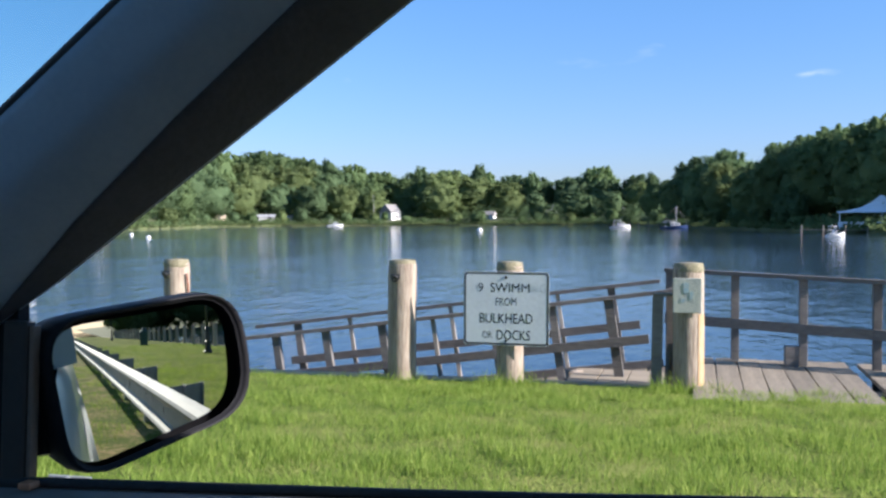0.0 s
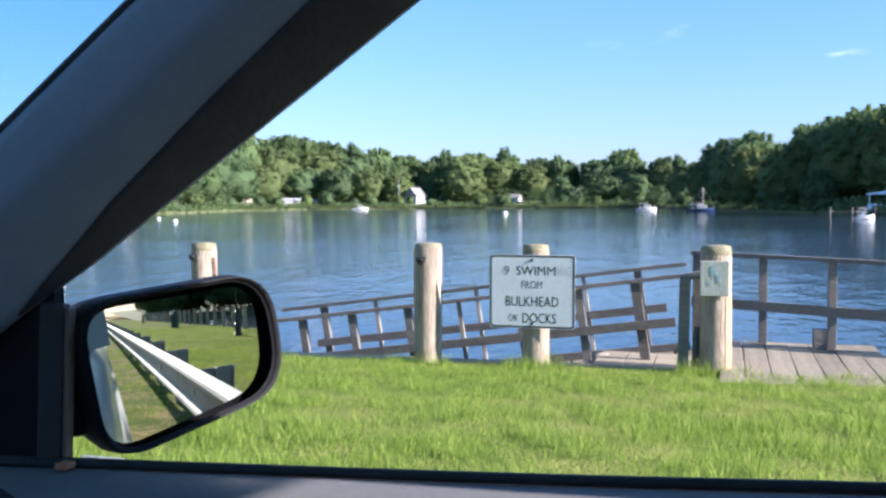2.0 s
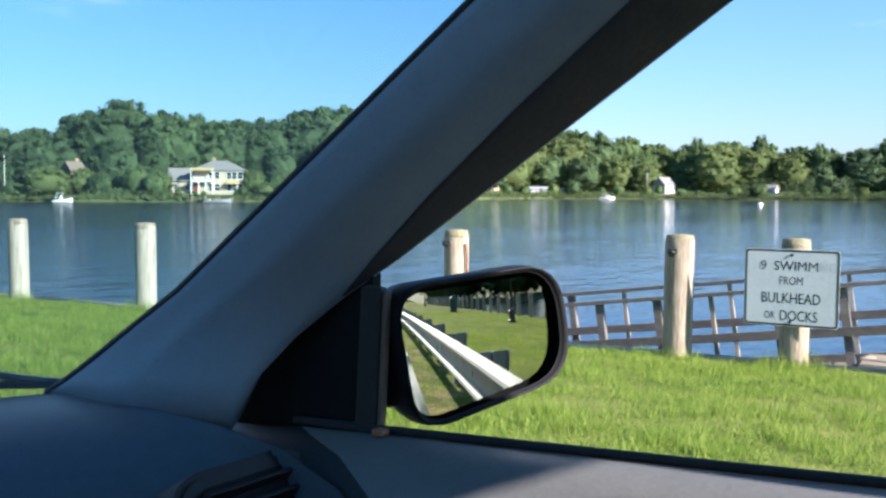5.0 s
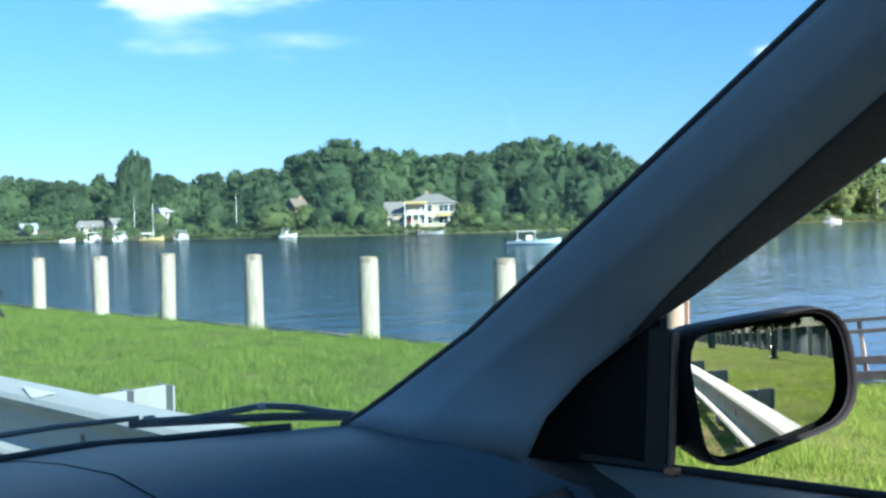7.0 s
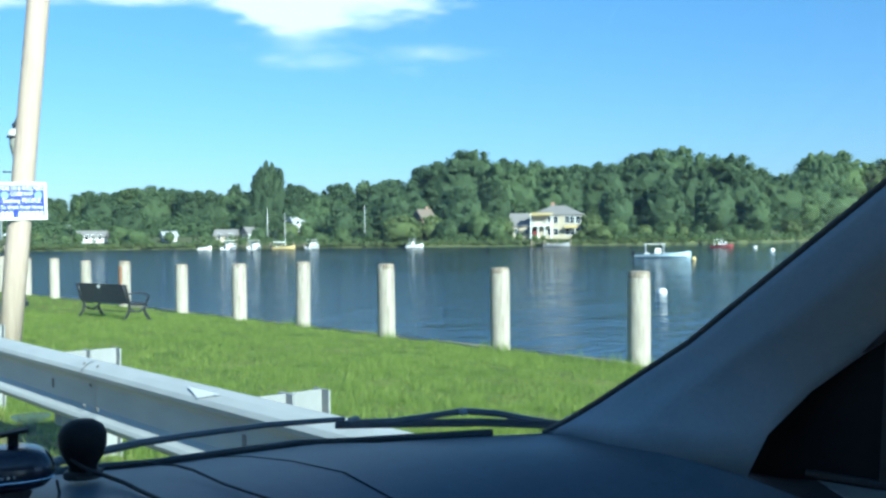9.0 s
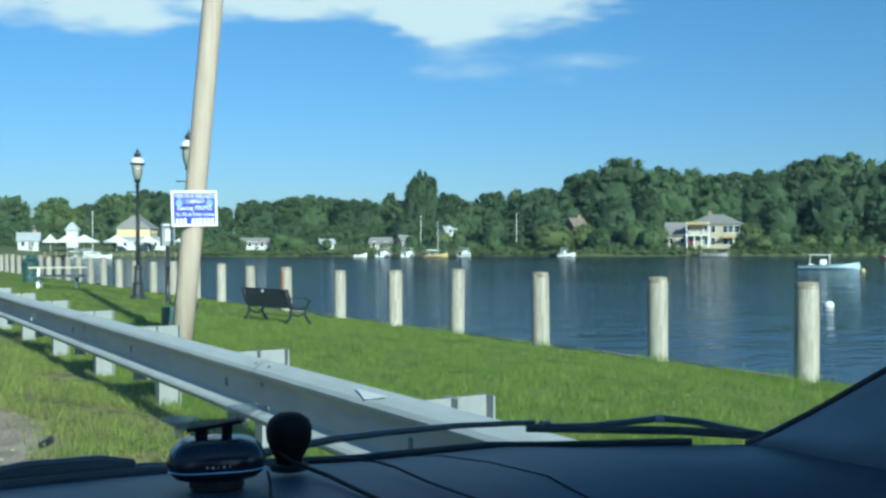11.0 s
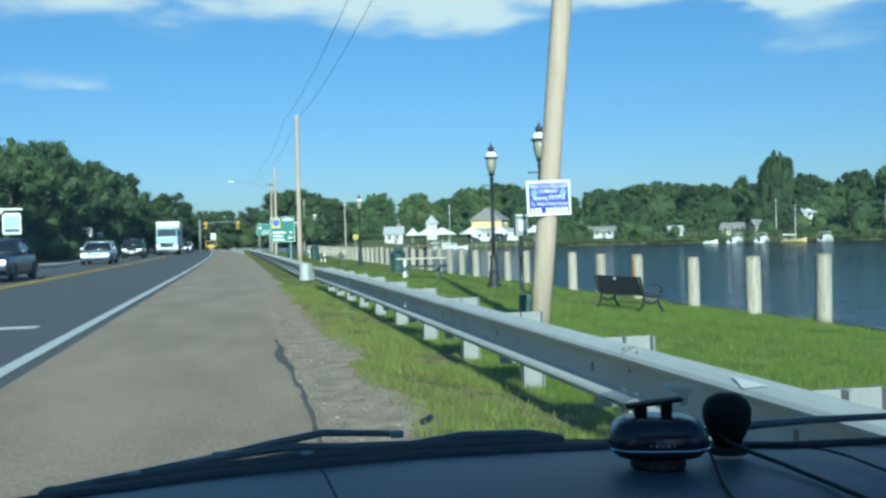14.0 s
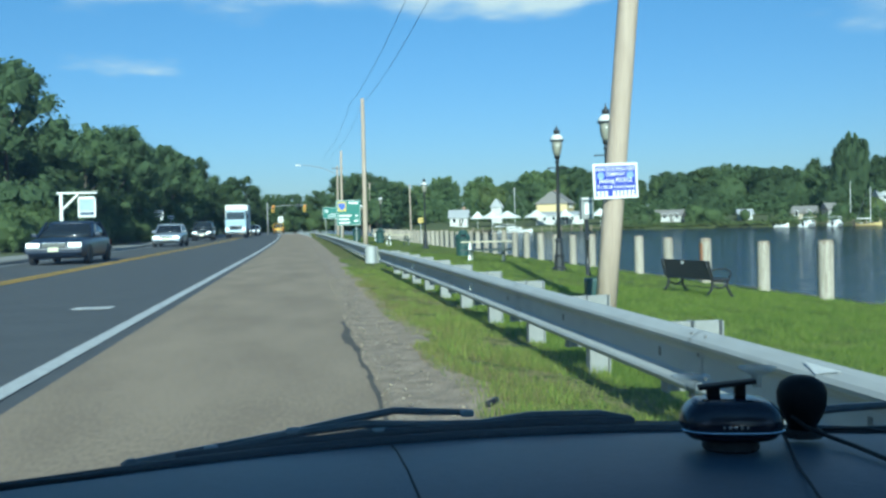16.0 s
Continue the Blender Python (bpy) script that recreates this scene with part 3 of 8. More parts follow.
o_, i_ = round_rect(0.872, 0.737, 0.035), round_rect(0.836, 0.701, 0.026)
vo, vi = [bm.verts.new((x, y, 0.0012)) for x, y in o_], [bm.verts.new((x, y, 0.0012)) for x, y in i_]
for i in range(len(o_)):
    j = (i + 1) % len(o_)
    bm.faces.new((vo[i], vo[j], vi[j], vi[i]))
part("border", bm, M_INK_SOLID, sgn, "thin black border line")
letters("word", "9", 0.13, pose(-0.262, 0.208, 0.0012), M_INK, sgn, 0.055)
letters("word", "O", 0.13, pose(-0.270, 0.208, 0.0010), M_INK_FADED, sgn, 0.075)
letters("word", "SWIM", 0.13, pose(-0.010, 0.208, 0.0012), M_INK_SOLID, sgn, 0.30)
letters("word", "M", 0.13, pose(0.200, 0.208, 0.0012), M_INK, sgn, 0.085)
letters("word", "IN", 0.13, pose(0.290, 0.208, 0.0010), M_SIGN_TRACE, sgn, 0.07)
letters("word", "G", 0.13, pose(0.378, 0.208, 0.0012), M_INK_FADED, sgn, 0.06)
letters("word", "FROM", 0.115, pose(0.0, 0.065, 0.0012), M_INK, sgn, 0.215)
letters("word", "BULKHEAD", 0.145, pose(0.0, -0.105, 0.0012), M_INK_SOLID, sgn, 0.545)
letters("word", "OR", 0.105, pose(-0.195, -0.275, 0.0012), M_INK, sgn, 0.10)
letters("word", "DOCKS", 0.145, pose(0.075, -0.275, 0.0012), M_INK_SOLID, sgn, 0.345)
for z_ in (0.32, -0.33):
    bm = bmesh.new()
    lathe(bm, [(0.016, 0), (0.016, 0.006), (0.001, 0.012)], 8, (0.0, z_, 0.0))
    part("bolt", bm, M_IRON, sgn)

# dock platform: boards that run outwards, then a second bay with boards the other way
dock = thing("dock", pose(0, 0, 0), "weathered plank dock platform at the bulkhead", "dock")
bm = bmesh.new()
for y in (-0.2, -1.0, -1.6):
    box(bm, (10.8, y, -0.76), (2.9, 0.09, 0.16))
box(bm, (9.36, -0.9, -0.74), (0.06, 1.5, 0.14))
box(bm, (12.2, -0.9, -0.76), (0.06, 1.6, 0.2))
part("joist_frame", bm, M_TIMBER, dock)
rng = random.Random(5)
for i in range(7):
    bm = bmesh.new()
    box(bm, (0, 0, 0), (2.92 + 0.0, 0.228, 0.045), bevel=0.006)
    b_ = part("plank", bm, M_DECK, dock)
    b_.location = (10.76 + rng.uniform(-0.012, 0.012), -0.20 - 0.238 * i, -0.645 + rng.uniform(-0.004, 0.004))
    b_.rotation_euler = (rng.uniform(-0.01, 0.01), 0, rng.uniform(-0.006, 0.006))
for i in range(13):
    bm = bmesh.new()
    box(bm, (0, 0, 0), (0.212, 5.2, 0.045), bevel=0.006)
    b_ = part("plank", bm, M_DECK, dock)
    b_.location = (9.38 + 0.222 * i, -4.46, -0.650 + rng.uniform(-0.004, 0.004))
for i in range(4):
    bm = bmesh.new()
    box(bm, (0, 0, 0), (1.0, 0.30, 0.045), bevel=0.006)
    b_ = part("plank", bm, M_CAPWOOD, dock)
    b_.location = (10.85 + 0.03 * i, 0.12 + 0.31 * i, -0.69 + rng.uniform(-0.004, 0.004))
for y, x in ((-0.1, 12.2), (-1.7, 11.7), (-3.6, 11.2), (-5.6, 10.9), (1.2, 11.2)):
    bm = bmesh.new()
    lathe(bm, [(0.11, -3.0), (0.11, -0.67)], 10, (x, y, 0))
    part("support_pile", bm, M_PILE_GREY, dock, smooth=True)

rail = thing("dock_railing", pose(0, 0, 0), "grey weathered timber railing along the dock edge", "railing")
def rail_xy(y):
    return 12.3 - 0.29 * (0.2 - y)
for k_, y in enumerate((0.2, -0.54, -1.26, -1.99, -2.75, -3.5, -4.3, -5.2)):
    top = 0.385 - 0.034 * (0.2 - y)
    bm = bmesh.new()
    box(bm, (rail_xy(y), y, (top - 0.9) / 2), (0.09, 0.09, top + 0.9), bevel=0.006)
    part("post", bm, M_TIMBER, rail)
for off, w, h in ((0.02, 0.10, 0.045), (-0.55, 0.05, 0.11)):
    bm = bmesh.new()
    bar(bm, (rail_xy(0.25) - 0.03, 0.25, 0.385 + off), (rail_xy(-5.3) - 0.03, -5.3, 0.385 - 0.034 * 5.5 + off), w, h)
    part("rail_board", bm, M_TIMBER, rail)
bm = bmesh.new()
box(bm, (rail_xy(-1.15) - 0.12, -1.13, -0.52), (0.16, 0.15, 0.24), bevel=0.01)
part("stub_post", bm, M_TIMBER, rail, "short stub post")

# old square posts beside the stained piling
gate = thing("gate_post", pose(0, 0, 0), "split old square timber posts beside the gangway", "post")
for x, y, w, z1, ln in ((10.35, 0.255, 0.105, 0.24, 0.03), (10.55, 0.13, 0.09, 0.30, -0.02)):
    bm = bmesh.new()
    bar(bm, (x, y + ln, -1.2), (x, y, z1), w, w, (0, 1, 0))
    part("post", bm, M_TIMBER, gate)
bm = bmesh.new()
box(bm, (10.38, 0.2, 0.255), (0.14, 0.20, 0.03), bevel=0.006)
part("cap", bm, M_DECK, gate, "pale weathered cap board")
bm = bmesh.new()
bar(bm, (10.33, 0.17, -0.75), (10.42, 0.13, -0.25), 0.04, 0.09)
part("brace", bm, M_TIMBER, gate)

# sloping gangway down to the floats
gang = thing("gangway", pose(0, 0, 0), "sloping timber gangway with ladder-like side rails", "gangway")
def gz(y, z0):
    return z0 - 0.1285 * (y - 0.19)
M_THIN = material("bleached_thin_baluster", (0.42, 0.37, 0.30), (0.30, 0.26, 0.21), 4, 0.85, 0.3, vary=0.2)
for x, z_top, y0, y1, posts in ((10.9, 0.246, 0.15, 5.1, ((4.65, 0), (4.03, 0), (3.35, 0), (2.75, 1), (2.07, 0), (1.41, 0), (0.80, 2))), (11.9, 0.31, 0.30, 5.35, ((4.80, 0), (4.10, 1), (2.80, 1), (2.1, 1), (1.49, 1), (0.86, 0)))):
    bm = bmesh.new()
    bar(bm, (x, y0, gz(y0, z_top)), (x, y1, gz(y1, z_top)), 0.085, 0.042)
    part("hand_rail", bm, M_TIMBER, gang)
    bm = bmesh.new()
    bar(bm, (x - 0.04, y0 + 0.22, gz(y0 + 0.22, z_top - 0.475)), (x - 0.04, y1 - 0.5, gz(y1 - 0.5, z_top - 0.475)), 0.04, 0.095)
    part("mid_rail", bm, M_TIMBER, gang)
    for y, kind_ in posts:
        w = 0.045 if kind_ == 1 else (0.10 if kind_ == 2 else 0.085)
        bm = bmesh.new()
        bar(bm, (x + 0.03, y - 0.14, gz(y, z_top) - 1.0), (x + 0.03, y, gz(y, z_top) - 0.01), w, w * 0.8, (1, 0, 0))
        part("baluster", bm, M_THIN if kind_ == 1 else M_TIMBER, gang)
    bm = bmesh.new()
    bar(bm, (x, y0 - 0.05, gz(y0, z_top - 0.98)), (x, y1 + 1.0, gz(y1 + 1.0, z_top - 0.98)), 0.06, 0.16)
    part("stringer", bm, M_TIMBER, gang)
for i in range(24):
    y = 0.3 + 0.24 * i
    bm = bmesh.new()
    box(bm, (0, 0, 0), (1.06, 0.2, 0.035), bevel=0.004)
    b_ = part("plank", bm, M_DECK, gang)
    b_.location, b_.rotation_euler = (11.4, y, gz(y, -0.70)), (-0.128, 0, 0)
fl = thing("float", pose(11.5, 7.6, WATER_Z), "low floating timber landing at the gangway foot", "float")
bm = bmesh.new()
box(bm, (0, 0, 0.2), (2.2, 3.6, 0.4), bevel=0.02)
part("deck", bm, M_DECK, fl)

# ---- guardrail ----
W_PROFILE = [(0.0, 0.012), (-0.012, 0.045), (-0.032, 0.076), (-0.050, 0.085), (-0.068, 0.078), (-0.095, 0.035), (-0.115, 0.022), (-0.215, 0.020),
             (-0.232, 0.035), (-0.250, 0.062), (-0.265, 0.070), (-0.282, 0.062), (-0.31, 0.02)]
def w_beam(length):
    bm = bmesh.new()
    rings = []
    for y in (0.0, length):
        rings.append([(-dx, y, dz) for dz, dx in W_PROFILE] + [(-dx + 0.005, y, dz) for dz, dx in reversed(W_PROFILE)])
    return ring_loft(bm, rings)


def post_mesh(h):
    """I-section: two flanges and a web."""
    bm = bmesh.new()
    for dx in (-0.072, 0.072):
        box(bm, (dx, 0, -h / 2), (0.008, 0.10, h))
    box(bm, (0, 0, -h / 2), (0.138, 0.008, h))
    return bm


def guardrail(y_start, y_end, first_post, top, x_of, label, last=0.0):
    gr = thing("guardrail", pose(0, 0, 0), label, "guardrail")
    beam, post, block = None, None, None
    y = y_start
    while y < y_end - 0.1:
        x0, x1 = x_of(y), x_of(y + 3.81)
        ob = part("rail_beam", w_beam(3.83), M_GALV, gr) if beam is None else new("rail_beam", beam.data)
        beam = beam or ob
        ob.parent = gr
        ob.location, ob.rotation_euler = (x0 + 1.745, y, top(y)), (math.atan2(top(y + 3.81) - top(y), 3.81), 0, -math.atan2(x1 - x0, 3.81))
        y += 3.81
    y = first_post
    while y < y_end:
        for nm, dx, h in (("post", 1.973, 1.3), ("blockout", 1.82, 0.36)):
            src = post if nm == "post" else block
            ob = part(nm, post_mesh(h), M_GALV_POST, gr) if src is None else new(nm, src.data)
            if nm == "post":
                post = post or ob
            else:
                block = block or ob
            ob.parent = gr
            ob.location = (dx + x_of(y), y, top(y) - 0.012)
        y += 1.905
    return gr


gr1 = guardrail(-68.0, 23.4, 6.845 - 1.905 * 39, lambda y: 0.515 if y < 14 else 0.515 - 0.005 * (y - 14), lambda y: 0.0, "galvanised steel guardrail with a corrugated beam on posts")
gr1.location = (0.02, 0, -0.022)
gr2 = guardrail(27.6, 118, 28.6, lambda y: 0.42 - 0.0014 * (y - 27), lambda y: (road_drift(y) * 0.35 if y > 40 else 0.0), "second galvanised guardrail farther along the road")
bm = bmesh.new()
ring_loft(bm, [[(1.66 + 0.10 + 0.16 * math.cos(a), 27.3 + 0.28 * math.sin(a), z) for a in [radians(160 + 20 * i) for i in range(12)]] for z in (-0.02, 0.10, 0.42, 0.44)], closed=False)
part("end_terminal", bm, M_GALV, gr2, "rounded steel end plate", True)
bm = bmesh.new()
ring_loft(bm, [[(1.70 + 0.06 * math.cos(a), 23.3 + 0.25 * math.sin(a), z) for a in [radians(-60 + 20 * i) for i in range(10)]] for z in (0.14, 0.30, 0.46)], closed=False)
part("end_terminal", bm, M_GALV, gr1, "rounded steel end plate", True)
# splice bolts and small reflectors
bolt = None
for i in range(10):
    for dy in (-0.11, -0.03, 0.05):
        for dz in ((-0.018, -0.205) if dy != -0.03 else (-0.105,)):
            if bolt is None:
                bm = bmesh.new()
                lathe(bm, [(0.011, 0), (0.011, 0.003), (0.004, 0.006), (0.001, 0.006)], 6)
                bolt = part("bolt", bm, material("dull_rusting_bolt", (0.13, 0.115, 0.10), (0.20, 0.19, 0.17), 30, 0.7), gr1)
                ob = bolt
            else:
                ob = new("bolt", bolt.data)
                ob.parent = gr1
            y = -68.0 + 3.81 * (i + 17)
            ob.location, ob.rotation_euler = (1.745 - (0.052 if dz > -0.06 else 0.055), y + dy, 0.515 + dz), (0, radians(-60 if dz > -0.06 else -110), 0)
M_BOLT = bpy.data.materials["dull_rusting_bolt"]
for y in (10.6, 16.3, 4.9 - 1.905 * 5):
    bm = bmesh.new()
    prism(bm, [(-0.028 + 0.0, -0.042)] + [(-0.028 + 0.045 * math.cos(radians(a)), 0.042 * math.sin(radians(a))) for a in range(-90, 91, 20)] + [(-0.028, 0.042)], -0.003, 0.003, pose(1.715, y, 0.355, 90, 0, 0))
    part("reflector", bm, M_WHITE, gr1, "small white half-round reflector tab")
# the bolts that hold the beam on its posts, and those on the spacer blocks
slot = blk_bolt = None
for k_ in range(15):
    y = 6.845 + 1.905 * (k_ - 6)
    if y > 23:
        break
    if slot is None:
        bm = bmesh.new()
        box(bm, (0, 0, 0), (0.008, 0.026, 0.046), bevel=0.003)
        slot = part("post_bolt", bm, M_BOLT, gr1)
        ob = slot
    else:
        ob = new("post_bolt", slot.data)
        ob.parent = gr1
    ob.location = (1.745 - 0.0225, y, 0.515 - 0.16)
    for dx, dz in ((0.045, -0.075), (0.075, -0.085)):
        if blk_bolt is None:
            bm = bmesh.new()
            lathe(bm, [(0.012, 0), (0.012, 0.008), (0.004, 0.012), (0.001, 0.012)], 6, m=Euler((radians(90), 0, 0)).to_matrix().to_4x4())
            blk_bolt = part("block_bolt", bm, M_BOLT, gr1)
            ob = blk_bolt
        else:
            ob = new("block_bolt", blk_bolt.data)
            ob.parent = gr1
        ob.location = (1.775 + dx, y - 0.005, 0.50 + dz)
bm = bmesh.new()
vs = [bm.verts.new(q) for q in ((1.694, 3.15, 0.506), (1.694, 3.40, 0.506), (1.666, 3.27, 0.481))]
bm.faces.new(vs)
vs = [bm.verts.new(Vector(q) + Vector((-0.003, 0, 0.003))) for q in ((1.694, 3.15, 0.506), (1.694, 3.40, 0.506), (1.666, 3.27, 0.481))]
bm.faces.new(vs)
part("sticker", bm, M_WHITE, gr1, "white triangular sticker")
# ---- poles, lamps and park furniture ----
def utility_pole(x, y, lean, r0, r1, h, label, arm=True, base=-0.4):
    t = thing("utility_pole", pose(x, y, 0), label, "utility pole", "utility poles along the road")
    bm = bmesh.new()
    segs = 14
    rings = []
    for i in range(9):
        z = base + (h - base) * i / 8
        r = r0 + (r1 - r0) * i / 8
        rings.append([(lean * z + r * math.cos(a) * (1 + 0.02 * noise.noise(Vector((math.cos(a) * 2, math.sin(a) * 2, z)))), r * math.sin(a), z) for a in [2 * math.pi * k / segs for k in range(segs)]])
    ring_loft(bm, rings)
    part("shaft", bm, M_POLE, t, smooth=True)
    if arm:
        bm = bmesh.new()
        box(bm, (lean * h, -0.16, h - 0.35), (1.6, 0.09, 0.11), bevel=0.01)
        part("cross_arm", bm, M_TIMBER, t)
        for dx in (-0.7, 0.0, 0.7):
            bm = bmesh.new()
            lathe(bm, [(0.03, 0), (0.055, 0.03), (0.03, 0.07), (0.05, 0.10), (0.02, 0.15)], 8, (lean * h + dx, -0.16, h - 0.295))
            part("insulator", bm, M_IRON, t, smooth=True)
    return t


utility_pole(3.845, 12.56, 0.096, 0.140, 0.125, 10.5, "leaning pale wooden utility pole carrying a small advert", arm=True)
utility_pole(4.02, 66.0, 0.003, 0.16, 0.12, 9.45, "straight wooden utility pole on the grass verge", arm=False)
utility_pole(4.1, 108.0, 0.01, 0.15, 0.11, 9.2, "straight wooden utility pole on the grass verge", arm=False)
utility_pole(4.7, 138.0, 0.012, 0.15, 0.11, 9.4, "straight wooden utility pole on the grass verge")
utility_pole(12.0, 182.0, 0.02, 0.16, 0.11, 9.0, "straight wooden utility pole on the grass verge")
utility_pole(20.5, 190.0, -0.01, 0.16, 0.11, 8.8, "straight wooden utility pole on the grass verge")


def wire(a, b, sag, name="overhead_wire"):
    a, b = Vector(a), Vector(b)
    bm = bmesh.new()
    pts = []
    for i in range(13):
        k = i / 12
        q = a.lerp(b, k)
        q.z -= sag * 4 * k * (1 - k)
        pts.append(q)
    tube(bm, pts, 0.010, 5)
    tagged(link_mesh(name, bm, M_RUBBER), "thin black overhead cable between utility poles", "cable", "overhead cables")


for dx in (-0.7, 0.1):
    wire((4.80 + dx, 12.4, 10.30), (3.90 + dx, 65.84, 9.05), 0.9)
    wire((3.90 + dx, 65.84, 9.05), (3.29 + dx, 107.84, 9.05), 0.6)
    wire((3.29 + dx, 107.84, 9.05), (2.31 + dx, 137.84, 9.25), 0.5)

# street lamp on a long arm
sl = thing("street_lamp", pose(4.1, 107.7, 0.3), "grey street lamp head on a long arm over the road", "street lamp")
bm = bmesh.new()
tube(bm, [(0.06, 0.3, 6.1), (0.0, 0, 6.2), (-1.6, 0, 6.9), (-3.4, 0, 7.35), (-4.2, 0, 7.4)], 0.03, 6)
part("arm", bm, M_GALV_POST, sl, smooth=True)
bm = bmesh.new()
box(bm, (-4.55, 0, 7.38), (0.6, 0.28, 0.12), bevel=0.04)
part("lamp_head", bm, M_WHITE, sl)

# advert on the pole
ad = thing("advert_board", pose(3.948, 12.405, 1.512, 90, -1.6, 3), "small blue and white advert board nailed to a pole", "sign")
M_AD_W = material("white_corrugated_plastic", (0.80, 0.80, 0.80), (0.72, 0.72, 0.72), 12, 0.45)
M_AD_B = material("blue_print", (0.008, 0.030, 0.34), (0.015, 0.045, 0.42), 9, 0.5)
bm = bmesh.new()
box(bm, (0, 0, -0.003), (0.61, 0.457, 0.006), bevel=0.002)
part("panel", bm, M_AD_W, ad)
bm = bmesh.new()
box(bm, (0, 0.0, 0.001), (0.545, 0.392, 0.002))
part("blue_field", bm, M_AD_B, ad, "printed blue field")
letters("word", "HEALTH & WELLNESS", 0.078, pose(0, 0.155, 0.0035), M_AD_W, ad, 0.52, bold=0.0012)
letters("word", "COMPANY", 0.072, pose(0, 0.086, 0.0035), M_AD_W, ad, 0.27, bold=0.0012)
letters("word", "Seeking PEOPLE", 0.080, pose(0.0, 0.005, 0.0035), M_AD_W, ad, 0.45, bold=0.0012)
letters("word", "To Work From Home", 0.070, pose(0.0, -0.076, 0.0035), M_AD_W, ad, 0.51, bold=0.0012)
bm = bmesh.new()
for i in range(10):
    if i not in (3,):
        box(bm, (-0.235 + 0.052 * i, -0.160, 0.0025), (0.038, 0.070, 0.003))
part("number_bars", bm, M_AD_W, ad, "row of white printed bars")
bm = bmesh.new()
for sx in (-0.2, 0.2):
    lathe(bm, [(0.05, 0.003), (0.001, 0.0031)], 10, (sx, 0.07, 0))
part("globe_print", bm, material("pale_blue_print", (0.25, 0.40, 0.78), (0.18, 0.30, 0.74), 30, 0.5), ad)

# low cabinet behind the pole
ped = thing("utility_pedestal", pose(4.36, 14.95, lawn_z(4.36)), "small dark green utility pedestal in the lawn", "utility box")
bm = bmesh.new()
box(bm, (0, 0, 0.15), (0.20, 0.18, 0.34), bevel=0.012)
part("body", bm, M_GREEN_BIN, ped)
bm = bmesh.new()
box(bm, (0, 0, 0.345), (0.22, 0.20, 0.05), bevel=0.015, taper=0.85)
part("lid", bm, M_GREEN_BIN, ped)

# old-fashioned park lamps
def park_lamp(m, label):
    t = thing("park_lamp", m, label, "street lamp", "old-fashioned park lamps")
    bm = bmesh.new()
    lathe(bm, [(0.21, 0.0), (0.21, 0.10), (0.16, 0.13), (0.15, 0.42), (0.17, 0.45), (0.12, 0.50), (0.10, 0.85), (0.125, 0.88), (0.125, 0.93), (0.075, 0.99)], 12)
    part("base", bm, M_IRON, t, smooth=False)
    bm = bmesh.new()
    lathe(bm, [(0.065, 0.98), (0.055, 2.0), (0.048, 3.20), (0.075, 3.23), (0.05, 3.27), (0.045, 3.36)], 10)
    part("post", bm, M_IRON, t, smooth=True)
    bm = bmesh.new()
    tube(bm, [(-0.27, 0, 3.06), (0.27, 0, 3.06)], 0.016, 6)
    for sx in (-0.28, 0.28):
        bmesh.ops.create_icosphere(bm, subdivisions=1, radius=0.03, matrix=Matrix.Translation((sx, 0, 3.06)))
    part("ladder_bar", bm, M_IRON, t)
    bm = bmesh.new()
    lathe(bm, [(0.045, 3.30), (0.085, 3.35), (0.10, 3.39), (0.075, 3.42)], 10)
    part("collar", bm, M_IRON, t)
    bm = bmesh.new()
    lathe(bm, [(0.07, 3.41), (0.115, 3.49), (0.15, 3.66), (0.16, 3.86)], 14)
    part("globe", bm, material_globe, t, "frosted glass lantern", True)
    bm = bmesh.new()
    lathe(bm, [(0.16, 3.845), (0.215, 3.85), (0.22, 3.865), (0.20, 3.885)], 14)
    part("rim", bm, M_IRON, t, "dark rim under the cap")
    for k in range(4):
        a = math.pi / 2 * k + 0.4
        bm = bmesh.new()
        tube(bm, [(r_ * math.cos(a), r_ * math.sin(a), z_) for r_, z_ in ((0.075, 3.41), (0.12, 3.49), (0.155, 3.66), (0.165, 3.85))], 0.007, 5)
        part("cage_rib", bm, M_IRON, t)
    bm = bmesh.new()
    lathe(bm, [(0.195, 3.88), (0.19, 3.93), (0.155, 4.0), (0.10, 4.045), (0.04, 4.06), (0.02, 4.062)], 14)
    part("cap", bm, M_WHITE, t, "white domed cap", True)
    bm = bmesh.new()
    lathe(bm, [(0.09, 4.045), (0.085, 4.10), (0.10, 4.13), (0.095, 4.17), (0.035, 4.20), (0.05, 4.23), (0.012, 4.27), (0.012, 4.31), (0.001, 4.34)], 8)
    part("finial", bm, M_IRON, t, smooth=True)
    return t


material_globe = material("frosted_lantern_glass", (0.33, 0.32, 0.25), (0.25, 0.245, 0.20), 10, 0.18)
lamp_a = park_lamp(pose(7.45, 28.67, lawn_z(7.45)), "black iron park lamp with a white-capped lantern")
for x, y in ((7.33, 23.5), (7.3, 60.0), (7.1, 92.0), (7.2, 124.0)):
    copy_thing(lamp_a, pose(x, y, lawn_z(x)))
for y in (-18.5, -60.0):
    copy_thing(lamp_a, pose(7.3, y, lawn_z(7.3)))

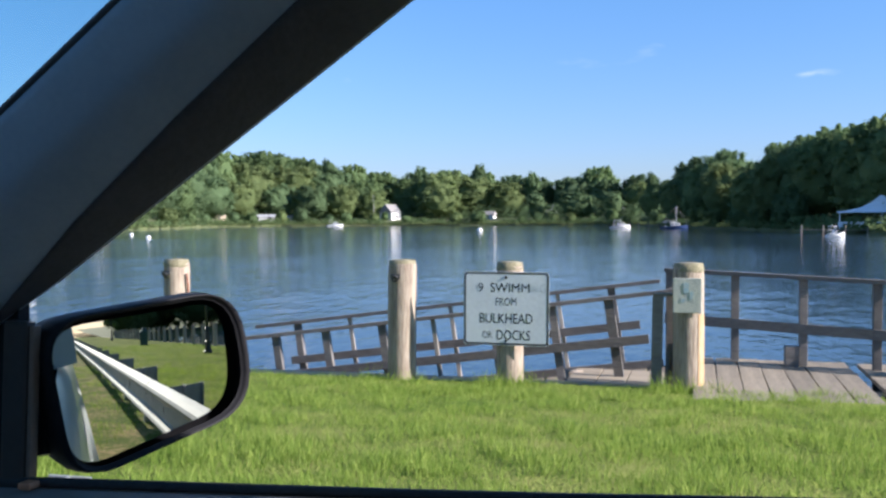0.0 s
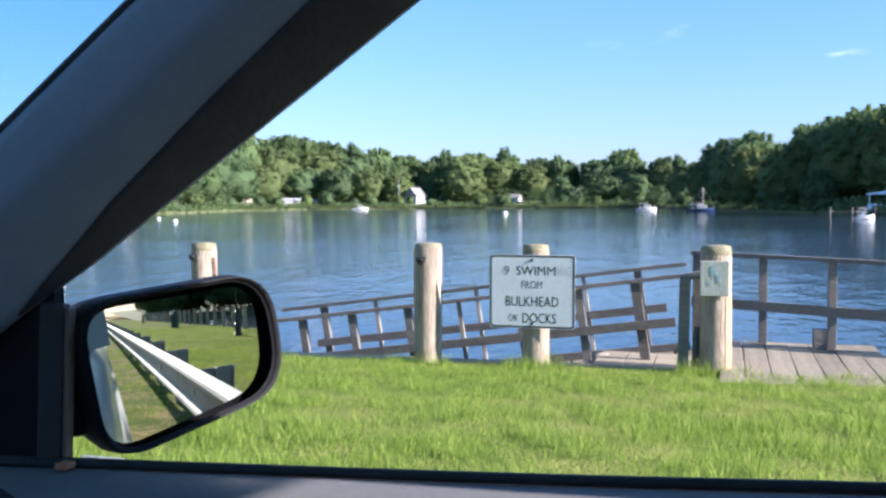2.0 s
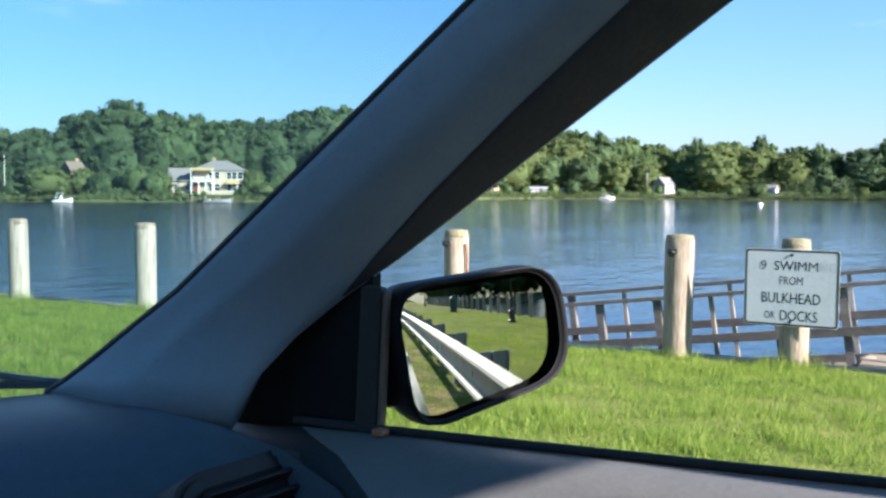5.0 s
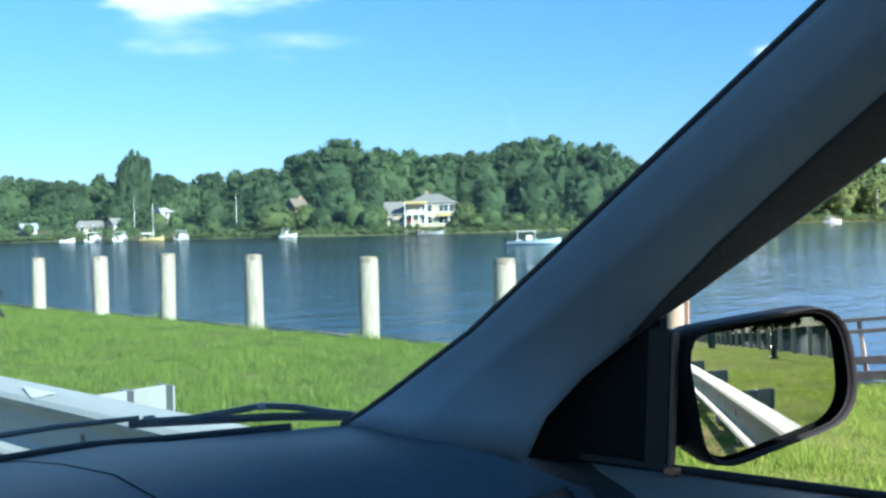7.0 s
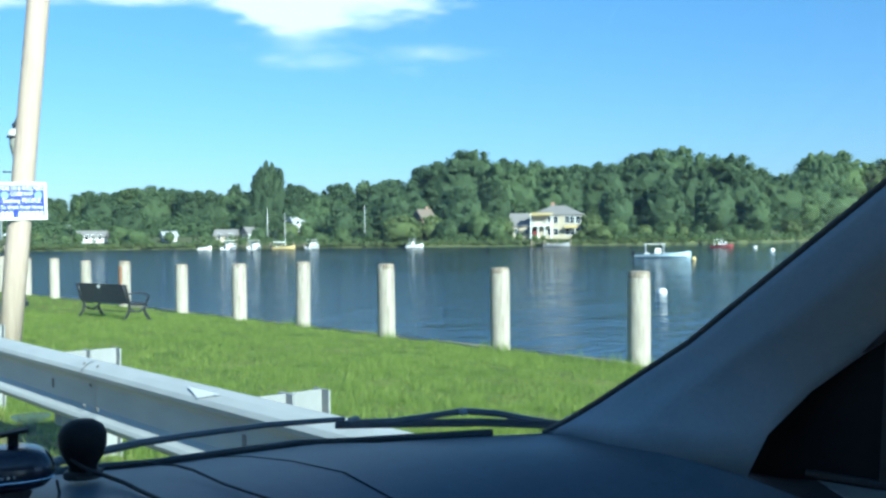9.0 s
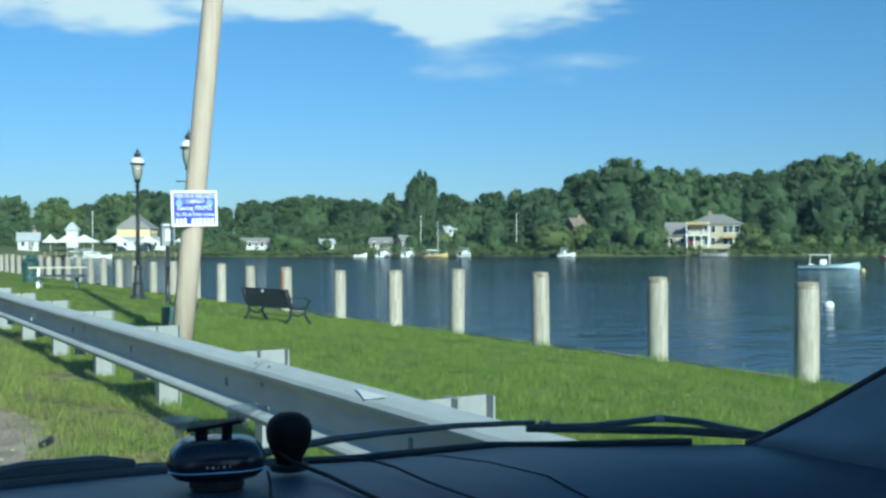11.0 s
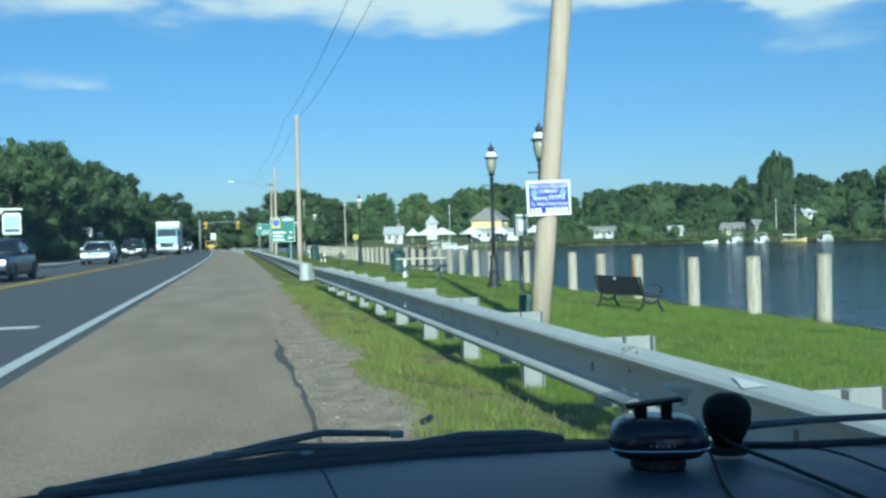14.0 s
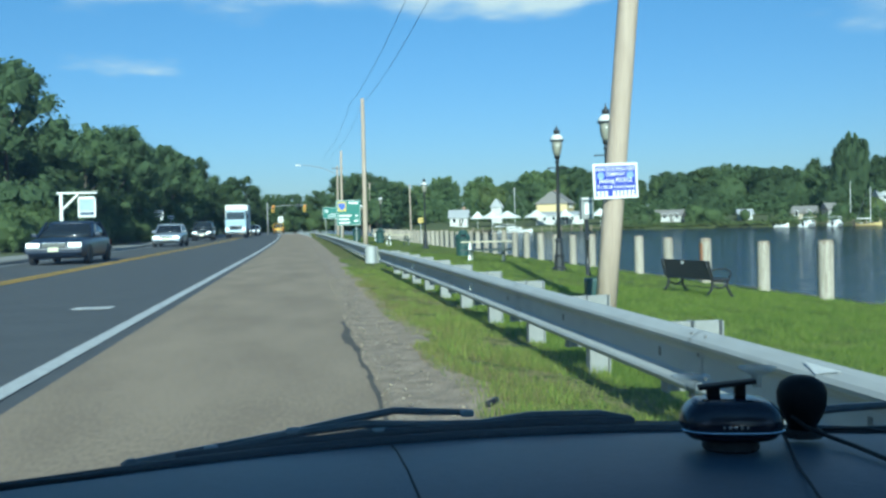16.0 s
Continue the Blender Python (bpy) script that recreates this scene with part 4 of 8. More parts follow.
# box on a dark post
mt = thing("utility_box", pose(7.5, 25.9, lawn_z(7.5)), "grey metal box on a black post in the lawn", "utility box")
bm = bmesh.new()
lathe(bm, [(0.085, 0.0), (0.085, 0.06), (0.06, 0.07), (0.055, 0.95), (0.075, 0.96), (0.075, 1.0), (0.055, 1.01), (0.05, 1.52)], 10)
part("post", bm, M_IRON, mt, smooth=True)
bm = bmesh.new()
box(bm, (0, 0, 1.78), (0.34, 0.22, 0.52), bevel=0.02)
part("box", bm, M_GALV_POST, mt)
bm = bmesh.new()
box(bm, (0, 0, 2.07), (0.30, 0.2, 0.05), bevel=0.01)
box(bm, (0.02, -0.115, 1.80), (0.2, 0.01, 0.3), bevel=0.003)
part("lid", bm, M_WHITE, mt)

# bench: iron end frames and slats
def bench(m, label, mat_slat):
    t = thing("park_bench", m, label, "bench", "park benches")
    L = 1.62
    for k_, sy in enumerate((-L / 2 + 0.08, L / 2 - 0.08)):
        bm = bmesh.new()
        tube(bm, [(-0.36, sy, 0.86), (-0.30, sy, 0.66), (-0.24, sy, 0.45), (-0.20, sy, 0.38), (-0.22, sy, 0.2), (-0.34, sy, 0.02)], 0.030, 6)
        tube(bm, [(-0.22, sy, 0.40), (0.0, sy, 0.37), (0.22, sy, 0.41)], 0.02, 6)
        tube(bm, [(0.20, sy, 0.40), (0.16, sy, 0.25), (0.24, sy, 0.10), (0.30, sy, 0.02)], 0.030, 6)
        tube(bm, [(-0.28, sy, 0.62), (-0.1, sy, 0.66), (0.12, sy, 0.66), (0.26, sy, 0.60), (0.28, sy, 0.52), (0.22, sy, 0.44)], 0.025, 6)
        tube(bm, [(-0.20, sy, 0.30), (-0.05, sy, 0.22), (0.05, sy, 0.22), (0.17, sy, 0.30)], 0.024, 6)
        for fx in (-0.35, 0.30):
            box(bm, (fx, sy, 0.012), (0.10, 0.05, 0.024))
        part("end_frame", bm, M_IRON, t, smooth=True)
    for i in range(6):
        bm = bmesh.new()
        box(bm, (0, 0, 0), (0.026, L, 0.067), bevel=0.005)
        o = part("back_slat", bm, mat_slat, t)
        o.location, o.rotation_euler = (-0.335 + 0.018 * i, 0, 0.83 - 0.072 * i), (0, radians(-14), 0)
    for i in range(6):
        bm = bmesh.new()
        box(bm, (0, 0, 0), (0.067, L, 0.028), bevel=0.005)
        o = part("seat_slat", bm, mat_slat, t)
        o.location = (-0.18 + 0.072 * i, 0, 0.40 + 0.006 * abs(i - 2))
    bm = bmesh.new()
    tube(bm, [(0, -L / 2 + 0.08, 0.2), (0, L / 2 - 0.08, 0.2)], 0.012, 6)
    part("tie_rod", bm, M_IRON, t, smooth=True)
    return t


M_SLAT = material("black_coated_slat", (0.022, 0.022, 0.020), (0.038, 0.036, 0.032), 8, 0.5, 0.2, stretch=(4, 0.4, 4))
bn = bench(pose(7.50, 18.40, lawn_z(7.5) - 0.01, 0, 0, 10) @ Matrix.Diagonal((0.85, 1.06, 0.80, 1)), "black slatted park bench facing the lake", M_SLAT)
bm = bmesh.new()
lathe(bm, [(0.045, 0), (0.045, 0.008), (0.001, 0.009)], 12, m=Matrix.Translation((-0.348, 0.05, 0.80)) @ Euler((0, radians(-90), 0)).to_matrix().to_4x4())
part("badge", bm, M_WHITE, bn, "round white badge")

# litter bins
def bin_thing(m, label):
    t = thing("litter_bin", m, label, "litter bin", "litter bins on the lawn")
    bm = bmesh.new()
    lathe(bm, [(0.27, 0.0), (0.30, 0.02), (0.32, 0.74), (0.34, 0.76), (0.34, 0.80)], 16)
    part("barrel", bm, M_GREEN_BIN, t, smooth=False)
    bm = bmesh.new()
    lathe(bm, [(0.34, 0.80), (0.33, 0.88), (0.26, 0.99), (0.19, 1.02), (0.19, 1.10), (0.12, 1.16), (0.001, 1.17)], 16)
    part("dome_lid", bm, M_GREEN_BIN, t, smooth=True)
    bm = bmesh.new()
    box(bm, (-0.02, -0.27, 0.92), (0.24, 0.12, 0.10), bevel=0.01)
    part("flap", bm, M_BLACK, t)
    return t


b0 = bin_thing(pose(6.9, 43.2, lawn_z(6.9)), "dark green litter bin with a domed lid")
for x, y in ((5.9, 78.0), (4.4, 84.0), (7.0, -34.0), (7.9, 102.0)):
    copy_thing(b0, pose(x, y, lawn_z(x)))

# picnic tables
M_CREAM = material("cream_painted_plank", (0.62, 0.54, 0.36), (0.52, 0.46, 0.32), 4, 0.7, 0.2)
M_DKGREEN = material("dark_green_plank_edge", (0.05, 0.07, 0.055), (0.08, 0.10, 0.08), 5, 0.6)
def picnic(m, label):
    t = thing("picnic_table", m, label, "picnic table", "picnic tables on the lawn")
    for i in range(5):
        bm = bmesh.new()
        box(bm, (0, -0.30 + 0.15 * i, 0.74), (1.9, 0.14, 0.045), bevel=0.006)
        part("top_plank", bm, M_CREAM if i < 3 else M_DKGREEN, t)
    for sy in (-0.72, 0.72):
        bm = bmesh.new()
        box(bm, (0, sy, 0.44), (1.9, 0.26, 0.045), bevel=0.006)
        part("seat_plank", bm, M_DKGREEN, t)
    for sx in (-0.62, 0.62):
        bm = bmesh.new()
        bar(bm, (sx, -0.28, 0.72), (sx, -0.62, 0.0), 0.05, 0.09, (1, 0, 0))
        bar(bm, (sx, 0.28, 0.72), (sx, 0.62, 0.0), 0.05, 0.09, (1, 0, 0))
        part("leg", bm, M_WHITE if sx < 0 else M_DKGREEN, t)
        bm = bmesh.new()
        box(bm, (sx + 0.06, 0, 0.40), (0.045, 1.5, 0.09))
        part("seat_bearer", bm, M_DKGREEN, t)
    return t


pt = picnic(pose(6.75, 36.6, lawn_z(6.7), 0, 0, -14), "dark green wooden picnic table with cream top boards")
copy_thing(pt, pose(6.2, 66.5, lawn_z(6.2), 0, 0, 8))
copy_thing(pt, pose(6.9, 88.0, lawn_z(6.9), 0, 0, -6))

# green guide signs beside the road
M_SIGNGREEN = material("green_retroreflective_sheet", (0.004, 0.14, 0.11), (0.006, 0.17, 0.13), 3, 0.4)
def guide_sign(m, w, h, z0, label, rows_):
    t = thing("road_sign", m, label, "road sign", "green guide signs")
    bm = bmesh.new()
    box(bm, (0, 0, z0 + h / 2), (w, 0.03, h), bevel=0.008)
    part("panel", bm, M_SIGNGREEN, t)
    bm = bmesh.new()
    for cx, cz, sw, sh in ((0, z0 + h - 0.03, w - 0.04, 0.025), (0, z0 + 0.03, w - 0.04, 0.025), (-w / 2 + 0.03, z0 + h / 2, 0.025, h - 0.06), (w / 2 - 0.03, z0 + h / 2, 0.025, h - 0.06)):
        box(bm, (cx, -0.019, cz), (sw, 0.006, sh))
    part("border", bm, M_WHITE, t)
    for sx in (-w * 0.32, w * 0.32):
        bm = bmesh.new()
        box(bm, (sx, 0.06, (z0 + h) / 2 - 0.25), (0.08, 0.08, z0 + h + 0.3))
        part("post", bm, M_GALV_POST, t)
    for cx, cz, sw, sh, mm in rows_:
        bm = bmesh.new()
        box(bm, (cx, -0.021, z0 + cz), (sw, 0.006, sh))
        part("text_bar", bm, mm, t)
    return t


M_SHIELD = material("shield_blue_print", (0.03, 0.10, 0.45), (0.04, 0.12, 0.50), 8, 0.5)
M_SHIELD_Y = material("shield_yellow_print", (0.65, 0.48, 0.10), (0.60, 0.44, 0.10), 8, 0.5)
guide_sign(pose(3.34, 75, -0.2), 1.80, 1.90, 1.28, "green guide sign with a blue county shield and white rows",
           ((-0.48, 1.42, 0.62, 0.72, M_SHIELD_Y), (0.38, 1.68, 0.72, 0.16, M_WHITE), (-0.25, 0.72, 0.95, 0.13, M_WHITE), (-0.35, 0.45, 0.75, 0.13, M_WHITE), (-0.3, 0.2, 0.85, 0.13, M_WHITE), (0.6, 0.72, 0.2, 0.13, M_WHITE), (0.55, 0.32, 0.3, 0.15, M_WHITE)))
bm = bmesh.new()
prism(bm, [(-0.26, 0.22), (0.26, 0.22), (0.24, -0.1), (0.0, -0.3), (-0.24, -0.1)], 0.0, 0.006, pose(3.34 - 0.48, 74.972, -0.2 + 1.28 + 1.43, 90, 0, 0))
shield = link_mesh("shield", bm, M_SHIELD)
gs = [o for o in bpy.data.objects if o.name == "road_sign"][0]
shield.parent = gs
shield.matrix_parent_inverse = gs.matrix_basis.inverted()
guide_sign(pose(3.0, 112, -0.2), 1.7, 1.3, 2.1, "smaller green guide sign farther along the road", ((-0.45, 0.85, 0.3, 0.3, M_SIGN_W), (0.2, 0.5, 0.8, 0.1, M_SIGN_W), (0.1, 0.25, 0.9, 0.1, M_SIGN_W)))


def small_sign(m, w, h, z0, label, mm):
    t = thing("road_sign", m, label, "road sign", "small road signs")
    bm = bmesh.new()
    box(bm, (0, 0.03, (z0 + h) / 2), (0.06, 0.05, z0 + h))
    part("post", bm, M_GALV_POST, t)
    bm = bmesh.new()
    box(bm, (0, 0, z0 + h / 2), (w, 0.015, h), bevel=0.004)
    part("panel", bm, mm, t)
    for i in range(2):
        bm = bmesh.new()
        box(bm, (0, -0.01, z0 + h * (0.35 + 0.3 * i)), (w * 0.7, 0.004, h * 0.12))
        part("text_bar", bm, M_INK, t)
    return t


small_sign(pose(-12.1, 86, 0.15), 0.75, 0.85, 1.75, "white road sign on a thin post", M_WHITE)
small_sign(pose(-12.6, 97, 0.15), 0.7, 0.7, 1.6, "white road sign on a thin post", M_WHITE)
small_sign(pose(-3.4, 150, 0.0), 0.75, 0.9, 1.8, "white road sign on a thin post", M_WHITE)

small_sign(pose(9.4, 80, -0.75), 0.4, 0.4, 1.9, "small yellow sign on a thin post at the lake edge", M_SHIELD_Y)

# traffic signals at the junction ahead
ts = thing("traffic_light", pose(-5.6, 158, 0), "yellow traffic signals on a mast arm over the junction", "traffic light")
bm = bmesh.new()
tube(bm, [(0, 0, 0), (0, 0, 5.0)], 0.11, 8)
part("pole", bm, M_GALV_POST, ts, smooth=True)
bm = bmesh.new()
tube(bm, [(0, 0, 4.2), (2.4, 0, 4.5), (6.2, 0, 4.6)], 0.06, 6)
part("mast_arm", bm, M_GALV_POST, ts, smooth=True)
M_SIGNALY = material("signal_yellow", (0.60, 0.34, 0.03), (0.50, 0.28, 0.03), 5, 0.5)
for sx in (0.9, 5.8):
    bm = bmesh.new()
    box(bm, (sx, -0.1, 4.0), (0.42, 0.3, 1.15), bevel=0.03)
    head = part("signal_head", bm, M_SIGNALY, ts)
    for i in range(3):
        bm = bmesh.new()
        lathe(bm, [(0.13, 0), (0.13, 0.05), (0.001, 0.06)], 10, m=Matrix.Translation((sx, -0.25, 4.36 - 0.36 * i)) @ Euler((radians(90), 0, 0)).to_matrix().to_4x4())
        part("lens", bm, plain("red_signal_lens", (0.5, 0.06, 0.02), 0.3) if i == 0 else M_BLACK, head)

# hanging name board across the road
hb = thing("hanging_sign", pose(-11.75, 50.6, 0.1), "white and pale blue hanging name board on a post", "sign")
bm = bmesh.new()
box(bm, (0, 0, 1.4), (0.15, 0.15, 2.8), bevel=0.01)
part("post", bm, M_WHITE, hb)
bm = bmesh.new()
box(bm, (0.75, 0, 2.86), (1.9, 0.12, 0.10), bevel=0.01)
part("arm", bm, M_WHITE, hb)
bm = bmesh.new()
bar(bm, (0.08, 0, 2.1), (0.8, 0, 2.8), 0.10, 0.10)
part("brace", bm, M_WHITE, hb)
bm = bmesh.new()
prism(bm, [(-0.42, 0), (0.42, 0), (0.42, 0.9), (0.34, 1.02), (-0.34, 1.02), (-0.42, 0.9)], -0.03, 0.03, pose(1.2, 0, 1.66, 90, 0, 0))
board = part("name_board", bm, M_WHITE, hb)
for cz, cw, ch, mm in ((2.26, 0.70, 0.58, material("pale_blue_board_picture", (0.36, 0.47, 0.52), (0.26, 0.37, 0.43), 3, 0.5)), (1.84, 0.66, 0.16, material("dark_blue_board_band", (0.03, 0.07, 0.13), (0.05, 0.09, 0.15), 5, 0.5))):
    bm = bmesh.new()
    box(bm, (1.2, -0.036, cz), (cw, 0.006, ch))
    part("text_bar", bm, mm, board)
for dx in (0.9, 1.5):
    bm = bmesh.new()
    tube(bm, [(dx, 0, 2.66), (dx, 0, 2.8)], 0.012, 5)
    part("chain", bm, M_IRON, hb)

# a discarded can on the verge
can = thing("drink_can", pose(0.95, 5.42, 0.02, 0, 75, 40) @ Matrix.Diagonal((0.68, 0.68, 0.68, 1)), "crushed dark drink can on the verge", "litter")
bm = bmesh.new()
lathe(bm, [(0.024, -0.06), (0.033, -0.052), (0.028, 0.0), (0.033, 0.05), (0.024, 0.06)], 12)
part("body", bm, plain("dark_printed_can", (0.03, 0.03, 0.035), 0.3, 0.6), can, smooth=True)
bm = bmesh.new()
lathe(bm, [(0.026, 0.058), (0.026, 0.063), (0.001, 0.061)], 12)
part("lid", bm, M_CHROME, can)
# ---- trees ----
def leaf_material(name, c1, c2, vary=0.18):
    m = bpy.data.materials.new(name)
    m.use_nodes = True
    n, l = m.node_tree.nodes, m.node_tree.links
    p = n["Principled BSDF"]
    p.inputs["Roughness"].default_value = 0.75
    p.inputs["Specular IOR Level"].default_value = 0.06
    isl, obj = n.new("ShaderNodeNewGeometry"), n.new("ShaderNodeObjectInfo")
    mix = n.new("ShaderNodeMix")
    mix.data_type = "RGBA"
    l.new(isl.outputs["Random Per Island"], mix.inputs["Factor"])
    mix.inputs[6].default_value, mix.inputs[7].default_value = (*c1, 1), (*c2, 1)
    k = n.new("ShaderNodeMapRange")
    k.inputs["To Min"].default_value, k.inputs["To Max"].default_value = 1 - vary, 1 + vary
    l.new(obj.outputs["Random"], k.inputs["Value"])
    mul = n.new("ShaderNodeVectorMath")
    mul.operation = "SCALE"
    l.new(mix.outputs[2], mul.inputs[0])
    l.new(k.outputs[0], mul.inputs["Scale"])
    l.new(mul.outputs[0], p.inputs["Base Color"])
    tr = n.new("ShaderNodeBsdfTranslucent")
    l.new(mul.outputs[0], tr.inputs[0])
    ms = n.new("ShaderNodeMixShader")
    ms.inputs[0].default_value = 0.55
    l.new(p.outputs[0], ms.inputs[1])
    l.new(tr.outputs[0], ms.inputs[2])
    l.new(ms.outputs[0], n["Material Output"].inputs[0])
    return m


M_BARK = material("bark", (0.10, 0.085, 0.065), (0.16, 0.14, 0.11), 4, 0.9, 0.6, stretch=(4, 4, 0.6))
LEAVES = [leaf_material("oak_leaves", (0.118, 0.180, 0.082), (0.144, 0.210, 0.098)),
          leaf_material("maple_leaves", (0.134, 0.198, 0.080), (0.162, 0.228, 0.096)),
          leaf_material("willow_leaves", (0.158, 0.208, 0.078), (0.188, 0.238, 0.096)),
          leaf_material("dark_leaves", (0.096, 0.150, 0.074), (0.120, 0.178, 0.088))]


def tree_proto(name, seed, shape, leaf, mats_leaf, count, label):
    """A tree one unit high: tapered trunk, limbs, and a crown of leaf sprays round many uneven clumps that reach down to the ground."""
    rng = np.random.default_rng(seed)
    t = thing(name, pose(0, 0, 0), label, "tree", "trees on the shore")
    bm = bmesh.new()
    tube(bm, [(0, 0, -0.03), (0.004, 0.0, 0.15), (0.0, 0.006, 0.40), (0.01, 0.0, 0.70)], [0.022, 0.017, 0.012, 0.005], 8)
    n_c, z0, wide, s0, s1 = {"round": (130, 0.06, 0.43, 0.048, 0.092), "tall": (60, 0.08, 0.22, 0.040, 0.070), "low": (64, 0.03, 0.55, 0.07, 0.12)}[shape]
    clumps = []
    skew = rng.uniform(-0.06, 0.06, 2)
    for i in range(n_c):
        z = z0 + (0.97 - z0) * rng.uniform() ** 0.85
        a = rng.uniform(0, 2 * math.pi)
        k = (z - z0) / (1 - z0)
        edge = wide * math.sqrt(max(0.02, 1 - ((k - 0.45) / 0.57) ** 2)) * (0.88 + 0.18 * math.sin(3 * a + seed) * math.sin(4.5 * k + seed))
        rad = max(0.0, edge) * rng.uniform(0.05, 1.0) ** 0.42
        s = rng.uniform(s0, s1) * (0.8 if k > 0.85 else 1.0)
        clumps.append((rad * math.cos(a) + skew[0] * k, rad * math.sin(a) + skew[1] * k, min(z, 1.0 - s * 0.7), s))
    for cx, cy, cz, s in clumps[:9]:
        tube(bm, [(0, 0, max(0.12, cz - 0.25)), (cx * 0.5, cy * 0.5, cz - 0.10), (cx * 0.9, cy * 0.9, cz)], [0.009, 0.006, 0.002], 5)
    part("trunk", bm, M_BARK, t, smooth=True)
    per = count // len(clumps)
    P, N = [], []
    for cx, cy, cz, s in clumps:
        d = rng.normal(size=(per, 3))
        d /= np.linalg.norm(d, axis=1)[:, None]
        rr = s * np.where(rng.uniform(size=per) < 0.10, rng.uniform(1.1, 1.8, per), np.clip(rng.normal(0.98, 0.20, per), 0.45, 1.45))
        q = np.array([cx, cy, cz]) + d * rr[:, None] * np.array([1.05, 1.05, 0.85])
        q[:, 2] = np.clip(q[:, 2], 0.0, None)
        out = q - np.array([0, 0, 0.38])
        out /= np.linalg.norm(out, axis=1)[:, None]
        P.append(q)
        N.append(d * 0.28 + out * 0.50 + np.array([0, 0, 0.60]))
    P, N = np.concatenate(P), np.concatenate(N)
    q = len(P)
    nrm = N + rng.normal(size=(q, 3)) * 0.85
    nrm /= np.linalg.norm(nrm, axis=1)[:, None]
    u = np.cross(nrm, rng.normal(size=(q, 3)))
    u /= np.linalg.norm(u, axis=1)[:, None]
    w = np.cross(nrm, u)
    sz = leaf * rng.uniform(0.5, 1.3, q)[:, None]
    verts = np.stack([P - u * sz, P - w * sz * 0.6 + nrm * sz * 0.2, P + u * sz, P + w * sz * 0.6 + nrm * sz * 0.2], 1).reshape(-1, 3)
    faces = np.arange(q * 4).reshape(-1, 4)
    # inner clumps, so that the sky shows only near the outline
    bm = bmesh.new()
    for cx, cy, cz, s in clumps:
        bmesh.ops.create_icosphere(bm, subdivisions=1, radius=s * 0.72, matrix=Matrix.Translation((cx, cy, cz)) @ Matrix.Diagonal((1, 1, 0.85, 1)))
    if count < 9000:
        bmesh.ops.create_icosphere(bm, subdivisions=3, radius=1.0, matrix=Matrix.Translation((skew[0] * 0.45, skew[1] * 0.45, 0.49)) @ Matrix.Diagonal((wide * 0.78, wide * 0.78, 0.41, 1)))
    for v in bm.verts:
        v.co += v.co * 0.14 * noise.noise(v.co * 14 + Vector((seed, 0, 0)))
    me = bpy.data.meshes.new("crown")
    bm.to_mesh(me)
    bm.free()
    iv = np.array([v.co for v in me.vertices])
    fi = [tuple(p_.vertices) for p_ in me.polygons]
    base = len(verts)
    bpy.data.meshes.remove(me)
    me = bpy.data.meshes.new("crown")
    me.from_pydata(np.concatenate([verts, iv]).tolist(), [], faces.tolist() + [tuple(i + base for i in f) for f in fi])
    me.materials.append(mats_leaf)
    ob = new("crown", me)
    ob.parent = t
    return t


TREE_LABEL = "leafy green shore tree with an uneven crown"
protos = [tree_proto("tree", 1, "round", 0.0155, LEAVES[0], 8200, TREE_LABEL), tree_proto("tree", 2, "round", 0.016, LEAVES[1], 8200, TREE_LABEL),
          tree_proto("tree", 3, "tall", 0.013, LEAVES[0], 4200, TREE_LABEL), tree_proto("tree", 4, "round", 0.015, LEAVES[3], 8200, "dark green shore tree with a dense crown"),
          tree_proto("shrub", 5, "low", 0.026, LEAVES[1], 3600, "broad low tree at the waterline"), tree_proto("shrub", 6, "low", 0.026, LEAVES[2], 3600, "pale green bushy tree at the waterline"),
          tree_proto("tree", 7, "round", 0.015, LEAVES[2], 8200, "yellow-green shore tree with a soft crown")]
roadside = [tree_proto("tree", 21, "round", 0.0125, LEAVES[3], 13000, "dark green roadside tree with a dense crown"), tree_proto("tree", 22, "round", 0.0125, LEAVES[0], 13000, "large leafy roadside tree"),
            tree_proto("shrub", 23, "low", 0.020, LEAVES[1], 5000, "leafy shrub along the roadside pavement")]


def plant(proto, p, h, wide=1.0, turn=0.0):
    m = Matrix.Translation(p) @ Matrix.Rotation(turn, 4, "Z")
    o = copy_thing(proto, m)
    o.scale = (h * wide, h * wide, h)
    return o


# skyline of the far woods: bearing and height of the tree tops, in degrees
SKYLINE = [(-2, 2.2), (0, 3.1), (3, 2.8), (6, 2.2), (8.5, 2.6), (12, 2.3), (15.5, 3.1), (18.5, 2.2), (21, 2.5), (24, 2.9), (27, 2.8), (29.3, 2.7), (30.5, 2.7),
           (31.8, 2.8), (34, 2.7), (37.2, 3.2), (39.2, 3.9), (41.2, 4.7), (43, 4.8), (44.5, 4.2), (46.4, 4.0), (47.7, 3.8), (49.4, 3.7), (51, 4.1), (52.6, 4.7), (54.2, 4.7), (56, 4.2),
           (58, 3.5), (60.7, 3.4), (61.9, 4.2), (63, 3.3), (65, 3.6), (66, 3.3), (68, 3.3), (70.7, 2.8), (73.3, 2.8), (77.2, 3.0), (79, 2.4), (82.5, 2.4), (84.4, 2.7), (87, 2.6), (88.6, 2.1)]


def top_at(az):
    for (a0, e0), (a1, e1) in zip(SKYLINE[:-1], SKYLINE[1:]):
        if a0 <= az <= a1:
            return e0 + (e1 - e0) * (az - a0) / (a1 - a0)
    return SKYLINE[0][1] if az < SKYLINE[0][0] else SKYLINE[-1][1]


